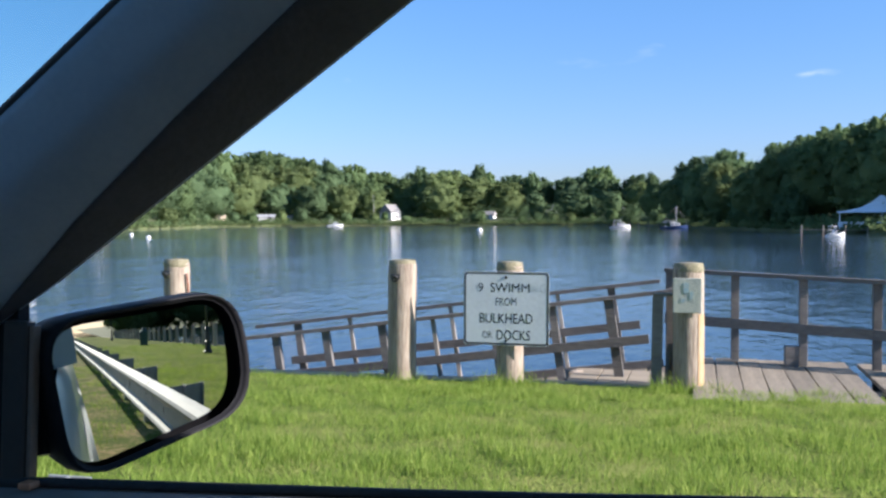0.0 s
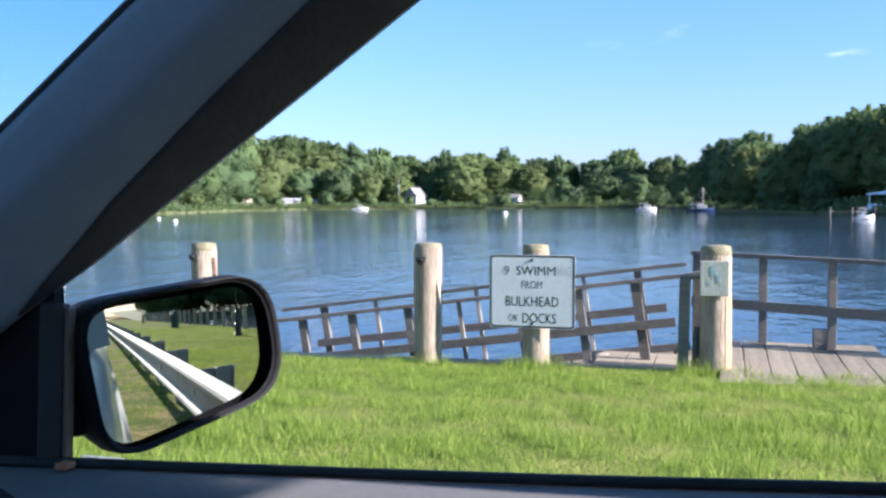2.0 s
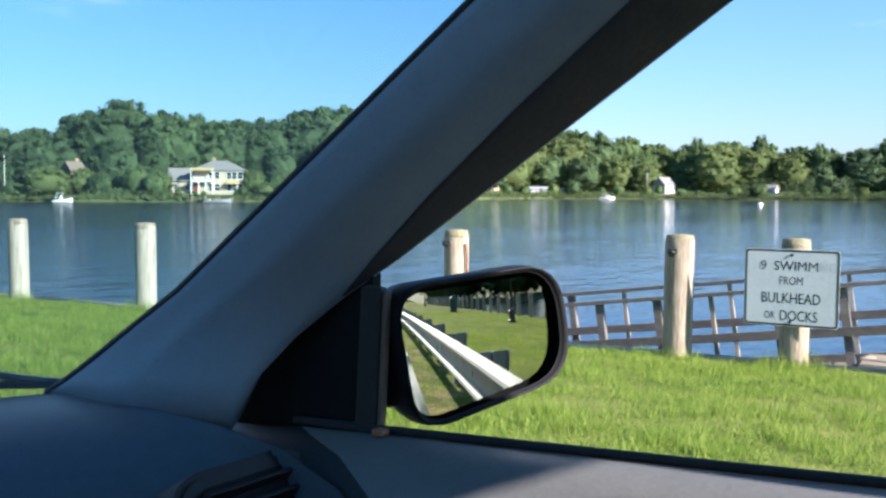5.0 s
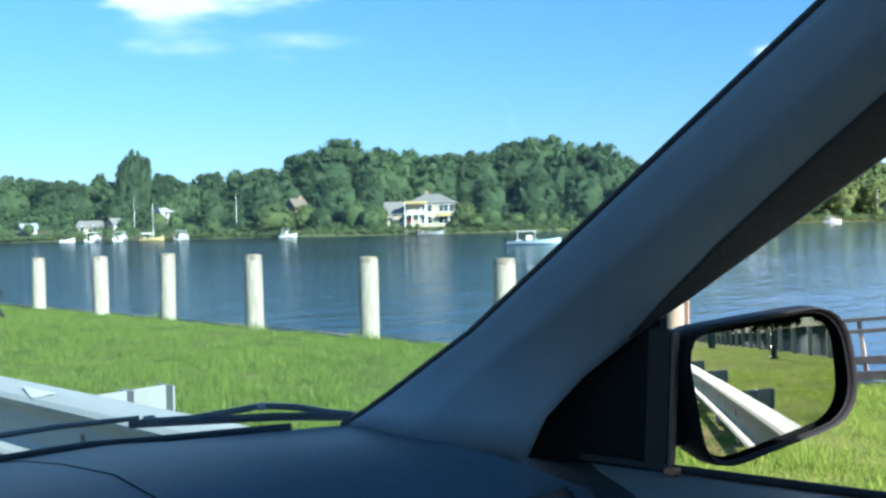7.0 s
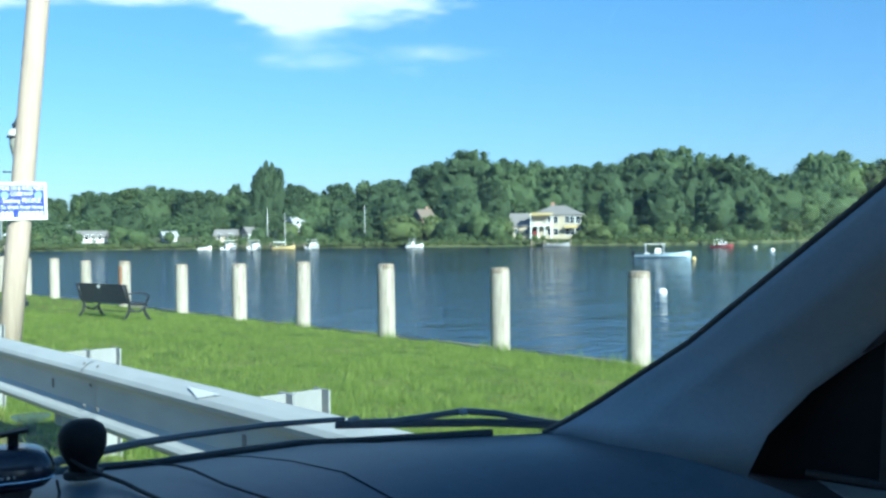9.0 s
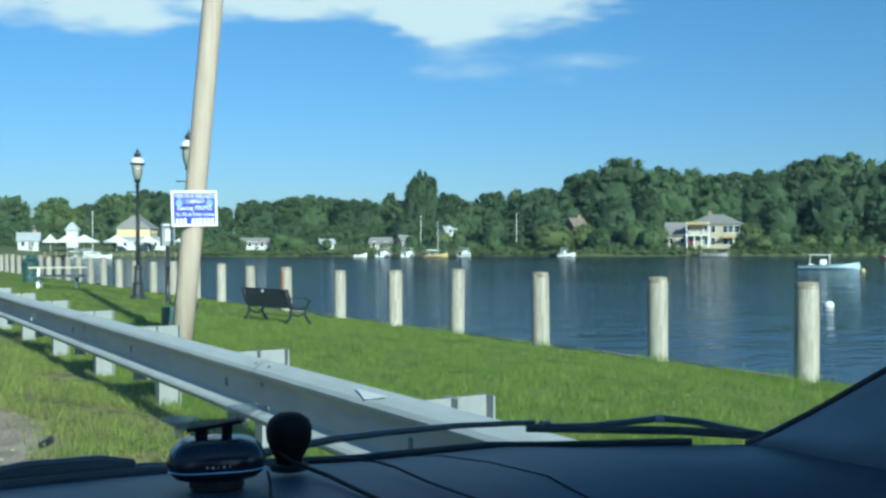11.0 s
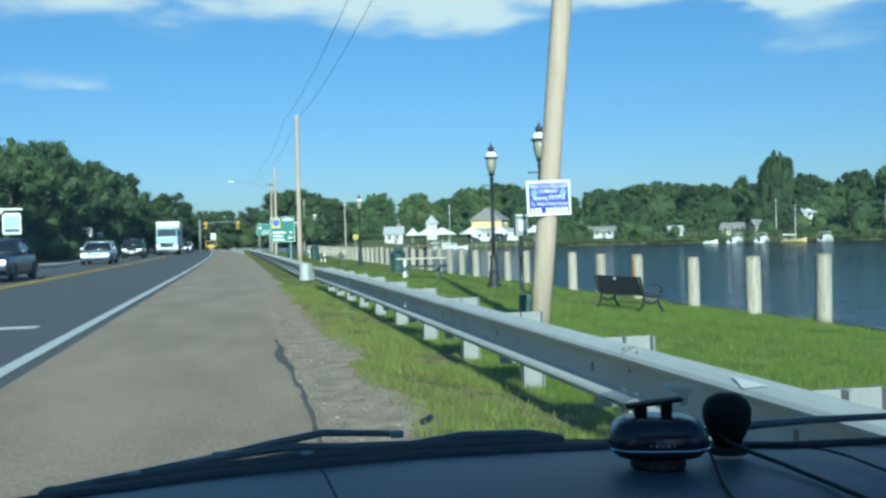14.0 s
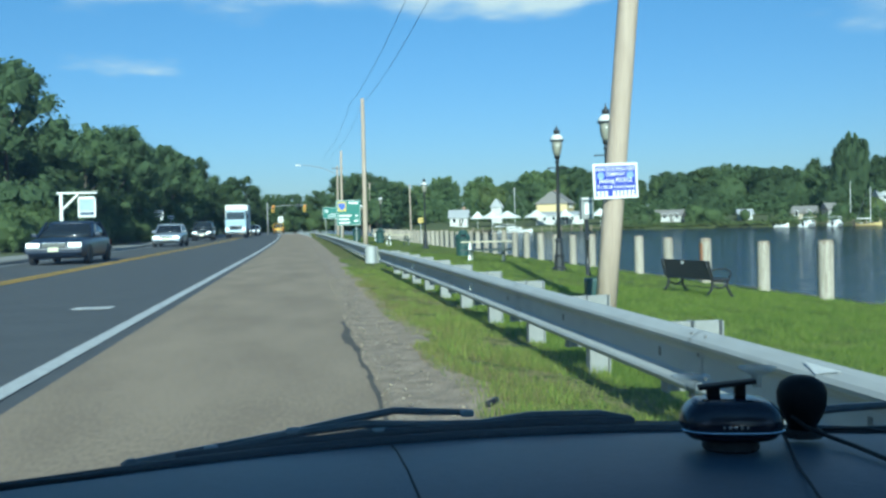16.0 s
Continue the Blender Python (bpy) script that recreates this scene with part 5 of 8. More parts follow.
rng = random.Random(3)
HOUSE_GAPS = [(8.6, 12.2), (13.0, 17.4), (44.4, 48.6), (38.7, 39.9), (27.4, 28.6), (24.3, 26.1), (20.2, 22.0), (71.9, 73.2), (78.0, 79.0)]
for row, (back, frac, step, width) in enumerate(((66, 1.0, 2.3, 1.1), (44, 0.88, 2.5, 1.1), (24, 0.64, 2.4, 1.15))):
    az = 3.0 + 0.5 * row
    while az < 88.5:
        b = back + rng.uniform(-8, 8)
        c = shore_point(az, b)
        d = math.hypot(c.x, c.y)
        h = d * math.tan(radians(top_at(az) * frac * rng.uniform(0.92, 1.08))) + 1.03 - c.z
        house_here = any(a0 - 0.5 < az < a1 + 0.5 for a0, a1 in HOUSE_GAPS)
        if not (row in (2, 4) and house_here) and not (row == 1 and 45.6 < az < 48.2):
            k_ = rng.choice([0, 1, 0, 3, 2, 6] if row else [0, 3, 0, 1])
            if 63 < az < 79:
                k_ = rng.choice([0, 1, 6, 6, 1])
            # dimmer light at these bearings, put into the choice of darker leaves
            if 17 < az < 60:
                k_ = rng.choice([0, 3, 3, 3])
            c.z -= 0.1
            plant(protos[k_], c, h, width * rng.uniform(0.85, 1.15) * (1.25 if d > 330 else 1.05), rng.uniform(0, 6.28))
        az += step * rng.uniform(0.8, 1.2) * (0.8 if d > 330 else 1.0)
# waterline shrubs
az = 14.0
while az < 88:
    c = shore_point(az, rng.uniform(2, 6))
    d = math.hypot(c.x, c.y)
    if not any(a0 < az < a1 for a0, a1 in HOUSE_GAPS):
        plant(protos[rng.choice([4, 5, 4, 0])], c, rng.uniform(2.5, 5.5) * (1.4 if 38 < az < 44 else 1.0) * (1.3 if 63 < az < 72 else 1), rng.uniform(0.9, 1.4), rng.uniform(0, 6.28))
    az += rng.uniform(0.8, 1.8)
# tall pair above the cottages
for az, e, slim in ((30.15, 3.75, 0.40), (30.55, 4.25, 0.36), (31.0, 3.95, 0.40), (30.3, 3.3, 0.60)):
    c = shore_point(az, 40)
    plant(protos[3], c, math.hypot(c.x, c.y) * math.tan(radians(e)) + 1.0 - c.z, slim, az)
# a closed line of crowns behind the cottages
for i in range(16):
    az = 26.5 + 0.75 * i + rng.uniform(-0.2, 0.2)
    c = shore_point(az, 48 + rng.uniform(-6, 6))
    plant(protos[rng.choice([0, 1, 3])], c, math.hypot(c.x, c.y) * math.tan(radians(rng.uniform(2.2, 2.75))) + 1.0 - c.z, 1.1, rng.uniform(0, 6))
for az, e in ((44.2, 4.1), (45.4, 3.9), (46.6, 3.8), (47.7, 3.9), (48.8, 3.8), (50.0, 4.0)):
    c = shore_point(az, 44)
    plant(protos[0 if az < 47 else 3], c, math.hypot(c.x, c.y) * math.tan(radians(e)) + 1.0 - c.z, 1.2, az)
# slim taller tops above the general line
for az, e in ((24.2, 3.2), (28.4, 3.3), (36.0, 3.5), (44.9, 4.4), (46.0, 4.6), (61.5, 4.4), (62.2, 4.2), (69.0, 3.7), (74.4, 3.3), (77.6, 3.4), (80.8, 2.9), (87.4, 2.8), (91.2, 4.1)):
    c = shore_point(az, 50)
    plant(protos[2], c, math.hypot(c.x, c.y) * math.tan(radians(e)) + 1.0 - c.z, 0.8, az)
# bushes that half hide the houses
for az, back, h in ((31.6, 8, 5.0), (32.5, 9, 4.4), (38.8, 9, 5.2), (40.0, 9, 6.4), (25.0, 8, 3.0), (20.2, 6, 3.2), (48.9, 9, 6.5), (44.0, 9, 6.0), (72.0, 14, 4.0), (64.2, 9, 3.2), (66.0, 8, 3.4)):
    plant(protos[4 if h < 5 else 5], shore_point(az, back), h, 0.9, az)
for az, back, h in ((45.0, 7, 1.8), (45.7, 6, 1.4), (46.3, 6, 1.2), (48.0, 7, 1.6), (48.5, 6, 2.4), (43.6, 5, 2.2), (49.6, 5, 1.8), (50.6, 4, 2.0)):
    plant(protos[5], shore_point(az, back), h, 1.1, az)
# near wooded point beyond the dock
for az, e in ((89.0, 2.9), (90.2, 3.6), (91.6, 3.7), (93.0, 3.1), (94.2, 4.1), (95.6, 4.5), (96.8, 4.4), (98.0, 5.0), (99.6, 5.2), (101.2, 5.5), (103.5, 5.6), (106, 5.8), (109, 5.9), (113, 6.0), (118, 5.5), (124, 5.5)):
    for back, fr in ((9 if az < 95 else 21, 0.82), (30, 1.0)):
        c = shore_point(az + rng.uniform(-0.5, 0.5), back)
        d = math.hypot(c.x, c.y)
        plant(protos[rng.choice([1, 6, 6, 1] if fr < 1 else [0, 1])], c, d * math.tan(radians(e * fr * rng.uniform(0.94, 1.03))) + 1.0 - c.z, rng.uniform(1.0, 1.25), rng.uniform(0, 6.28))
for az in (88.7, 90, 91.2, 92.3, 93.5, 95, 105):
    c = shore_point(az, 4)
    plant(protos[rng.choice([4, 0])], c, rng.uniform(4, 8), 1.2, az)

for i in range(15):
    az = 4 + 1.5 * i + rng.uniform(-0.4, 0.4)
    c = shore_point(az, 54)
    plant(protos[rng.choice([0, 1, 3])], c, math.hypot(c.x, c.y) * math.tan(radians(top_at(az) * rng.uniform(0.85, 1.0))) + 1.0 - c.z, 1.15, rng.uniform(0, 6))
# undergrowth that closes the woods below the crowns
def undergrowth(name, az0, az1, back, depth, low, high, seed, mats_, label, gaps=()):
    rng = np.random.default_rng(seed)
    V, F = [], []
    az = az0
    while az < az1:
        c = shore_point(az, back)
        d = math.hypot(c.x, c.y)
        o = Vector((c.x, c.y, 0)).normalized()
        step = 3.2 / d * 57.3
        if not any(a0 < az < a1 for a0, a1 in gaps):
            h = low + (high - low) * (0.5 + 0.5 * noise.noise(Vector((az * 0.55, seed, 0)))) + 0.8 * noise.noise(Vector((az * 2.1, seed, 4)))
            n_ = int(90 + 40 * h)
            side = Vector((-o.y, o.x, 0))
            for i in range(n_):
                a, r = rng.uniform(-1, 1), rng.uniform(0, 1) ** 0.4
                q = rng.uniform(0, math.pi)
                P_ = c + side * a * 2.6 + o * (-math.cos(q) * depth * r) + Vector((0, 0, max(0.0, math.sin(q)) * h * r * (1 - 0.25 * a * a)))
                nr = (o * -math.cos(q) + Vector((0, 0, math.sin(q) + 0.2)) + Vector(rng.normal(size=3)) * 0.45).normalized()
                u = nr.cross(Vector(rng.normal(size=3))).normalized()
                w = nr.cross(u)
                s_ = rng.uniform(0.22, 0.5)
                b = len(V)
                V += [P_ - u * s_, P_ - w * s_ * 0.6, P_ + u * s_, P_ + w * s_ * 0.6]
                F.append((b, b + 1, b + 2, b + 3))
        az += step
    me = bpy.data.meshes.new(name)
    me.from_pydata([tuple(v) for v in V], [], F)
    me.materials.append(mats_)
    return tagged(new(name, me), label, "undergrowth", "", "stuff")


undergrowth("undergrowth", 2, 124, 34, 5.0, 5.0, 9.0, 41, LEAVES[0], "dense green undergrowth below the far trees")
undergrowth("waterline_reeds", 15, 100, 1.0, 1.6, 0.3, 1.5, 47, LEAVES[2], "yellow-green reeds and weeds along the waterline")
undergrowth("waterline_bushes", 15, 100, 4, 3.2, 1.2, 3.4, 43, LEAVES[1], "low green bushes along the far waterline", HOUSE_GAPS)

# trees across the road
for x, y, h, k_ in ((-16.0, 57, 10.0, 0), (-21, 52, 9.6, 1), (-15.5, 74, 8.0, 1), (-15.5, 84, 9.2, 0), (-17, 98, 9.6, 0), (-15, 109, 9.6, 0), (-15.5, 121, 9.9, 1), (-14.8, 134, 10.2, 0), (-14.5, 149, 8.6, 1),
                    (-20, 68, 9.0, 0), (-27, 46, 9.2, 0), (-30, 34, 9.5, 1), (-19, 122, 9.5, 1), (-13, 168, 8.0, 1), (-15, 190, 8.5, 0), (-28, 60, 10.5, 0), (-36, 20, 11, 0), (-34, 2, 12, 1), (-33, -18, 12, 0), (-30, -45, 12, 1),
                    (-13.5, 207, 11.2, 0), (-9, 225, 8.5, 1), (-2, 238, 9.0, 0), (4, 244, 10.0, 1), (9, 236, 13.0, 0), (14, 228, 13.4, 1), (19, 238, 12.0, 0), (-18, 240, 10, 0), (-7, 262, 10, 1), (25, 262, 11, 0)):
    plant(roadside[k_], (x, y, 0.3 if x < -10 else -0.2), h, 1.1, y * 1.7)
for i in range(16):
    plant(roadside[i % 2], (-20.5 - 3 * (i % 3), 55 + 8 * i, 0.4), 8.4 + 0.04 * i, 1.25, i * 2.1)
for i in range(12):
    plant(roadside[2], (-12 + 2.4 * i, 236 + 3 * (i % 3), -0.1), 4.0 + (i % 3), 1.2, i)
for i in range(26):
    y = 46 + 4.2 * i + rng.uniform(-1.5, 1.5)
    plant(roadside[2], (-13.6 + rng.uniform(-0.8, 0.8), y, 0.15), rng.uniform(1.5, 2.6), 1.1, y)
# woods behind the road, seen in mirrors
for i in range(30):
    plant(protos[(0, 3, 1)[i % 3]], (14.0 + 5.2 * i, -92 - 9 * (i % 3) + 0.5 * i, -1.2), 12 + 1.3 * (i % 4), 1.2, i)
for i in range(8):
    plant(protos[(0, 3)[i % 2]], (-12 - 4.5 * i, -60 - 4 * i, 0.3), 12 + (i % 3), 1.2, i)
for o in protos + roadside:
    for ch in o.children:
        bpy.data.objects.remove(ch)
    bpy.data.objects.remove(o)

# ---- houses ----
def house(m, w, d, wall_h, roof_h, wall_mat, roof_mat, label, win=((0.0, 1.2),), hip=False, door=True, chimney=False, win_size=(0.9, 1.3), name="house"):
    """Walls with set-in windows, a gable or hip roof with eaves, door and chimney. The front faces -y of m."""
    t = thing(name, m, label, "house")
    bm = bmesh.new()
    box(bm, (0, 0, wall_h / 2 - 0.5), (w, d, wall_h + 1.0))
    if not hip:
        for sx in (-1, 1):
            ring_loft(bm, [[(sx * w / 2, -d / 2, wall_h), (sx * w / 2, d / 2, wall_h), (sx * w / 2, 0, wall_h + roof_h * 0.96)], [(sx * (w / 2 - 0.2), -d / 2, wall_h), (sx * (w / 2 - 0.2), d / 2, wall_h), (sx * (w / 2 - 0.2), 0, wall_h + roof_h * 0.96)]])
    part("wall", bm, wall_mat, t)
    bm = bmesh.new()
    e = 0.45
    rl = w / 2 + e if not hip else max(0.5, w / 2 - d / 2)
    low = [(-w / 2 - e, -d / 2 - e, wall_h - 0.15), (w / 2 + e, -d / 2 - e, wall_h - 0.15), (w / 2 + e, d / 2 + e, wall_h - 0.15), (-w / 2 - e, d / 2 + e, wall_h - 0.15)]
    top = [(-rl, -0.06, wall_h + roof_h), (rl, -0.06, wall_h + roof_h), (rl, 0.06, wall_h + roof_h), (-rl, 0.06, wall_h + roof_h)]
    ring_loft(bm, [[(x, y, z - 0.16) for x, y, z in low], low, top])
    roof = part("roof", bm, roof_mat, t)
    if chimney:
        bm = bmesh.new()
        box(bm, (w * 0.28, 0.3, wall_h + roof_h * 0.9), (0.8, 0.8, 1.8), bevel=0.03)
        part("chimney", bm, M_BRICK, roof)
    for fx, fz in win:
        bm = bmesh.new()
        x = fx * w / 2
        for cx, cz, sw, sh in ((0, win_size[1] / 2, win_size[0] + 0.2, 0.1), (0, -win_size[1] / 2, win_size[0] + 0.3, 0.12), (-win_size[0] / 2, 0, 0.1, win_size[1]), (win_size[0] / 2, 0, 0.1, win_size[1]), (0, 0, win_size[0], 0.06)):
            box(bm, (x + cx, -d / 2 - 0.03, fz + cz), (sw, 0.12, sh))
        wo = part("window", bm, M_WHITE, t)
        bm = bmesh.new()
        box(bm, (x, -d / 2 - 0.005, fz), (win_size[0], 0.03, win_size[1]))
        part("pane", bm, M_GLASS_DARK, wo)
    if door:
        bm = bmesh.new()
        box(bm, (w * 0.12, -d / 2 - 0.03, 1.05), (1.0, 0.1, 2.1))
        part("door", bm, M_TIMBER, t)
    return t


def facing(p, turn=0.0):
    """A pose on the shore with its front towards the lake road."""
    return Matrix.Translation(p) @ Matrix.Rotation(-math.atan2(p.x, p.y) + radians(turn), 4, "Z")


M_BRICK = material("red_brick", (0.34, 0.19, 0.13), (0.40, 0.25, 0.18), 3, 0.9, 0.2)
M_SIDING_W = material("white_clapboard", (0.60, 0.59, 0.56), (0.50, 0.49, 0.47), 2, 0.7, 0.3, stretch=(0.3, 0.3, 6))
M_SIDING_C = material("cream_stucco", (0.50, 0.42, 0.29), (0.43, 0.36, 0.26), 2, 0.8, 0.2)
M_SIDING_Y = material("pale_yellow_clapboard", (0.70, 0.54, 0.28), (0.62, 0.48, 0.25), 2, 0.75, 0.3, stretch=(0.3, 0.3, 6))
M_ROOF_G = material("grey_shingle_roof", (0.19, 0.175, 0.16), (0.27, 0.25, 0.23), 3, 0.9, 0.4)
M_ROOF_B = material("brown_shingle_roof", (0.16, 0.12, 0.09), (0.22, 0.17, 0.13), 3, 0.9, 0.4)
M_ROOF_W = material("pale_metal_roof", (0.42, 0.43, 0.43), (0.36, 0.37, 0.38), 3, 0.5, 0.1)
M_AWNING = material("ochre_awning_cloth", (0.56, 0.42, 0.17), (0.49, 0.37, 0.15), 4, 0.8)

c = shore_point(47.3, 16)
bh = house(facing(c, -6), 12.5, 9.0, 5.9, 2.3, M_SIDING_C, M_ROOF_G, "large cream two-storey house with a columned balcony", hip=True, door=False,
           win=((-0.30, 4.4), (-0.05, 4.4), (0.42, 4.4), (0.62, 4.4), (0.85, 4.4), (0.42, 1.4), (0.62, 1.4), (0.85, 1.4), (-0.3, 1.4), (-0.05, 1.4)), win_size=(1.2, 1.7))
bm = bmesh.new()
box(bm, (-3.9, -5.4, 2.95), (5.6, 2.2, 0.3))
part("balcony", bm, M_WHITE, bh)
bm = bmesh.new()
for i in range(15):
    box(bm, (-6.6 + 0.385 * i, -6.45, 3.5), (0.06, 0.06, 0.85))
box(bm, (-3.9, -6.45, 3.95), (5.6, 0.1, 0.1))
part("balustrade", bm, M_WHITE, bh)
for x in (-6.5, -4.7, -3.0, -1.3):
    bm = bmesh.new()
    lathe(bm, [(0.26, -0.3), (0.20, 0.1), (0.18, 2.6), (0.25, 2.8)], 10, (x, -6.3, 0))
    part("column", bm, M_WHITE, bh, smooth=True)
for x in (-6.5, -1.3):
    bm = bmesh.new()
    box(bm, (x, -6.3, 4.6), (0.2, 0.2, 3.0))
    part("upper_post", bm, M_WHITE, bh)
bm = bmesh.new()
ring_loft(bm, [[(-6.8, -6.7, 5.55), (-1.0, -6.7, 5.55), (-1.0, -4.4, 6.1), (-6.8, -4.4, 6.1)], [(-6.8, -6.7, 5.75), (-1.0, -6.7, 5.75), (-1.0, -4.4, 6.3), (-6.8, -4.4, 6.3)]])
part("awning", bm, M_AWNING, bh, "ochre cloth awning over the balcony")
bm = bmesh.new()
ring_loft(bm, [[(2.0, -6.6, 2.25), (5.2, -6.6, 2.25), (5.2, -4.5, 2.75), (2.0, -4.5, 2.75)], [(2.0, -6.6, 2.40), (5.2, -6.6, 2.40), (5.2, -4.5, 2.90), (2.0, -4.5, 2.90)]])
part("terrace_awning", bm, M_AWNING, bh, "ochre cloth awning over the terrace")
bm = bmesh.new()
box(bm, (-5.6, -4.54, 1.1), (1.0, 0.1, 2.2), bevel=0.02)
part("door", bm, material("dark_red_door_paint", (0.22, 0.03, 0.03), (0.26, 0.05, 0.04), 4, 0.5), bh, "dark red front door")
bm = bmesh.new()
box(bm, (-1.6, 0.6, 8.3), (0.8, 0.8, 1.6), bevel=0.03)
part("chimney", bm, M_BRICK, bh)
wing = house(facing(shore_point(45.2, 18), -6), 8.0, 7.0, 3.0, 3.2, M_SIDING_C, M_ROOF_G, "cream side wing with a grey gabled roof", win=((-0.6, 1.4), (0.1, 1.4), (0.6, 1.4)), door=False)
house(facing(shore_point(39.3, 17), 30), 3.6, 4.5, 5.4, 2.2, M_BRICK, M_ROOF_B, "tall red brick house half hidden by trees", chimney=True, win=((-0.4, 1.8), (0.4, 1.8), (-0.4, 4.6), (0.4, 4.6)))
house(facing(shore_point(31.9, 14), 20), 2.8, 3.4, 5.2, 1.4, M_SIDING_W, M_ROOF_W, "narrow white house among dark trees", win=((0.0, 4.8),))
house(facing(shore_point(28.0, 12), -10), 5.2, 4.5, 1.7, 1.5, M_SIDING_C, M_ROOF_G, "low shore cottage with a grey roof", win=((-0.6, 1.4), (0.5, 1.4)))
house(facing(shore_point(29.3, 15), 25), 3.6, 4, 2.1, 1.5, M_SIDING_W, M_ROOF_G, "small grey-roofed boathouse by the water", win=((-0.4, 1.4),))
house(facing(shore_point(25.2, 14), 10), 3.4, 4, 1.5, 1.2, M_SIDING_W, M_ROOF_W, "white shore cottage half hidden by a bush", win=((-0.4, 1.5), (0.4, 1.5)))
house(facing(shore_point(20.9, 12), -8), 7.0, 5, 1.8, 1.4, M_SIDING_W, M_ROOF_G, "long low white house with a grey roof", win=((-0.7, 1.5), (-0.3, 1.5), (0.2, 1.5), (0.65, 1.5)))
house(facing(shore_point(14.45, 24), 78), 11, 9, 5.4, 3.4, M_SIDING_Y, M_ROOF_G, "pale yellow gabled waterfront house", chimney=True, win=((-0.6, 1.6), (-0.2, 1.6), (0.3, 1.6), (0.7, 1.6), (-0.4, 4.6), (0.0, 4.6), (0.4, 4.6)))
house(facing(shore_point(14.7, 13), 0), 13, 6, 2.8, 0.7, M_SIDING_W, M_ROOF_W, "long white waterfront pavilion with a flat roof", win=((-0.7, 1.6), (-0.3, 1.6), (0.1, 1.6), (0.5, 1.6)))
house(facing(shore_point(9.05, 14), -4), 4.9, 5, 2.5, 2.0, M_SIDING_W, M_ROOF_W, "white gabled boathouse by the marina", win=((-0.5, 1.5), (0.4, 1.5)), chimney=True)
house(facing(shore_point(11.05, 24), 84), 4.0, 3.0, 4.8, 2.2, M_SIDING_W, M_ROOF_W, "tall narrow white gabled house", win=((0.0, 4.8),))
house(facing(shore_point(72.4, 22), 52), 7.0, 6.6, 3.4, 3.6, M_SIDING_W, M_ROOF_G, "white two-storey house on the far lawn", win=((-0.5, 1.4), (0.0, 1.4), (0.5, 1.4), (-0.3, 3.8), (0.3, 3.8)))
house(facing(shore_point(78.2, 26), -20), 5.2, 5, 2.0, 1.5, M_SIDING_W, M_ROOF_G, "white far shore house between trees", win=((-0.5, 1.6), (0.4, 1.6)))
house(facing(shore_point(62.6, 26), 10), 7, 6, 6.4, 2.4, M_SIDING_C, M_ROOF_B, "cream house high on the wooded bank", win=((-0.3, 4.4), (0.4, 4.4)))
house(facing(shore_point(65.3, 20), 0), 12, 5, 1.9, 0.8, M_SIDING_W, M_ROOF_W, "long low white shed above the water", win=((-0.5, 1.0), (0.4, 1.0)))
house(facing(shore_point(66.5, 20), 6), 9, 5, 1.6, 0.7, M_SIDING_W, M_ROOF_W, "low white shed beside a longer one", win=((-0.4, 0.9), (0.3, 0.9)))


# flagpoles, umbrellas, docks, boats
def mast(p, h, label="thin white flagpole on the far shore"):
    t = thing("flagpole", Matrix.Translation(p), label, "flagpole")
    bm = bmesh.new()
    tube(bm, [(0, 0, -0.5), (0, 0, h * 0.6), (0, 0, h)], [0.10, 0.08, 0.05], 6)
    part("pole", bm, M_WHITE, t, smooth=True)
    bm = bmesh.new()
    bmesh.ops.create_icosphere(bm, subdivisions=1, radius=0.14, matrix=Matrix.Translation((0, 0, h + 0.1)))
    part("finial", bm, M_WHITE, t)


mast(shore_point(71.6, 12), 11.0)
mast(shore_point(30.6, 5), 9.0)
mast(shore_point(36.0, 8), 9.0)

M_CANVAS = material("white_canvas", (0.80, 0.79, 0.74), (0.72, 0.71, 0.67), 3, 0.8, 0.1)
def umbrella(p, r, h):
    t = thing("market_umbrella", Matrix.Translation(p), "white market umbrella on the waterfront terrace", "umbrella", "umbrellas at the marina")
    bm = bmesh.new()
    tube(bm, [(0, 0, -0.6), (0, 0, h)], 0.06, 6)
    part("pole", bm, M_WHITE, t)
    bm = bmesh.new()
    lathe(bm, [(r, h - 0.25), (r * 1.01, h), (r * 0.5, h + 0.8), (0.06, h + 1.8)], 8)
    part("canopy", bm, M_CANVAS, t)


for az, r in ((9.9, 2.0), (10.75, 3.2), (11.7, 4.0), (13.4, 3.4), (15.1, 2.6), (17.2, 3.0)):
    umbrella(shore_point(az, 6.0), r, 2.7)


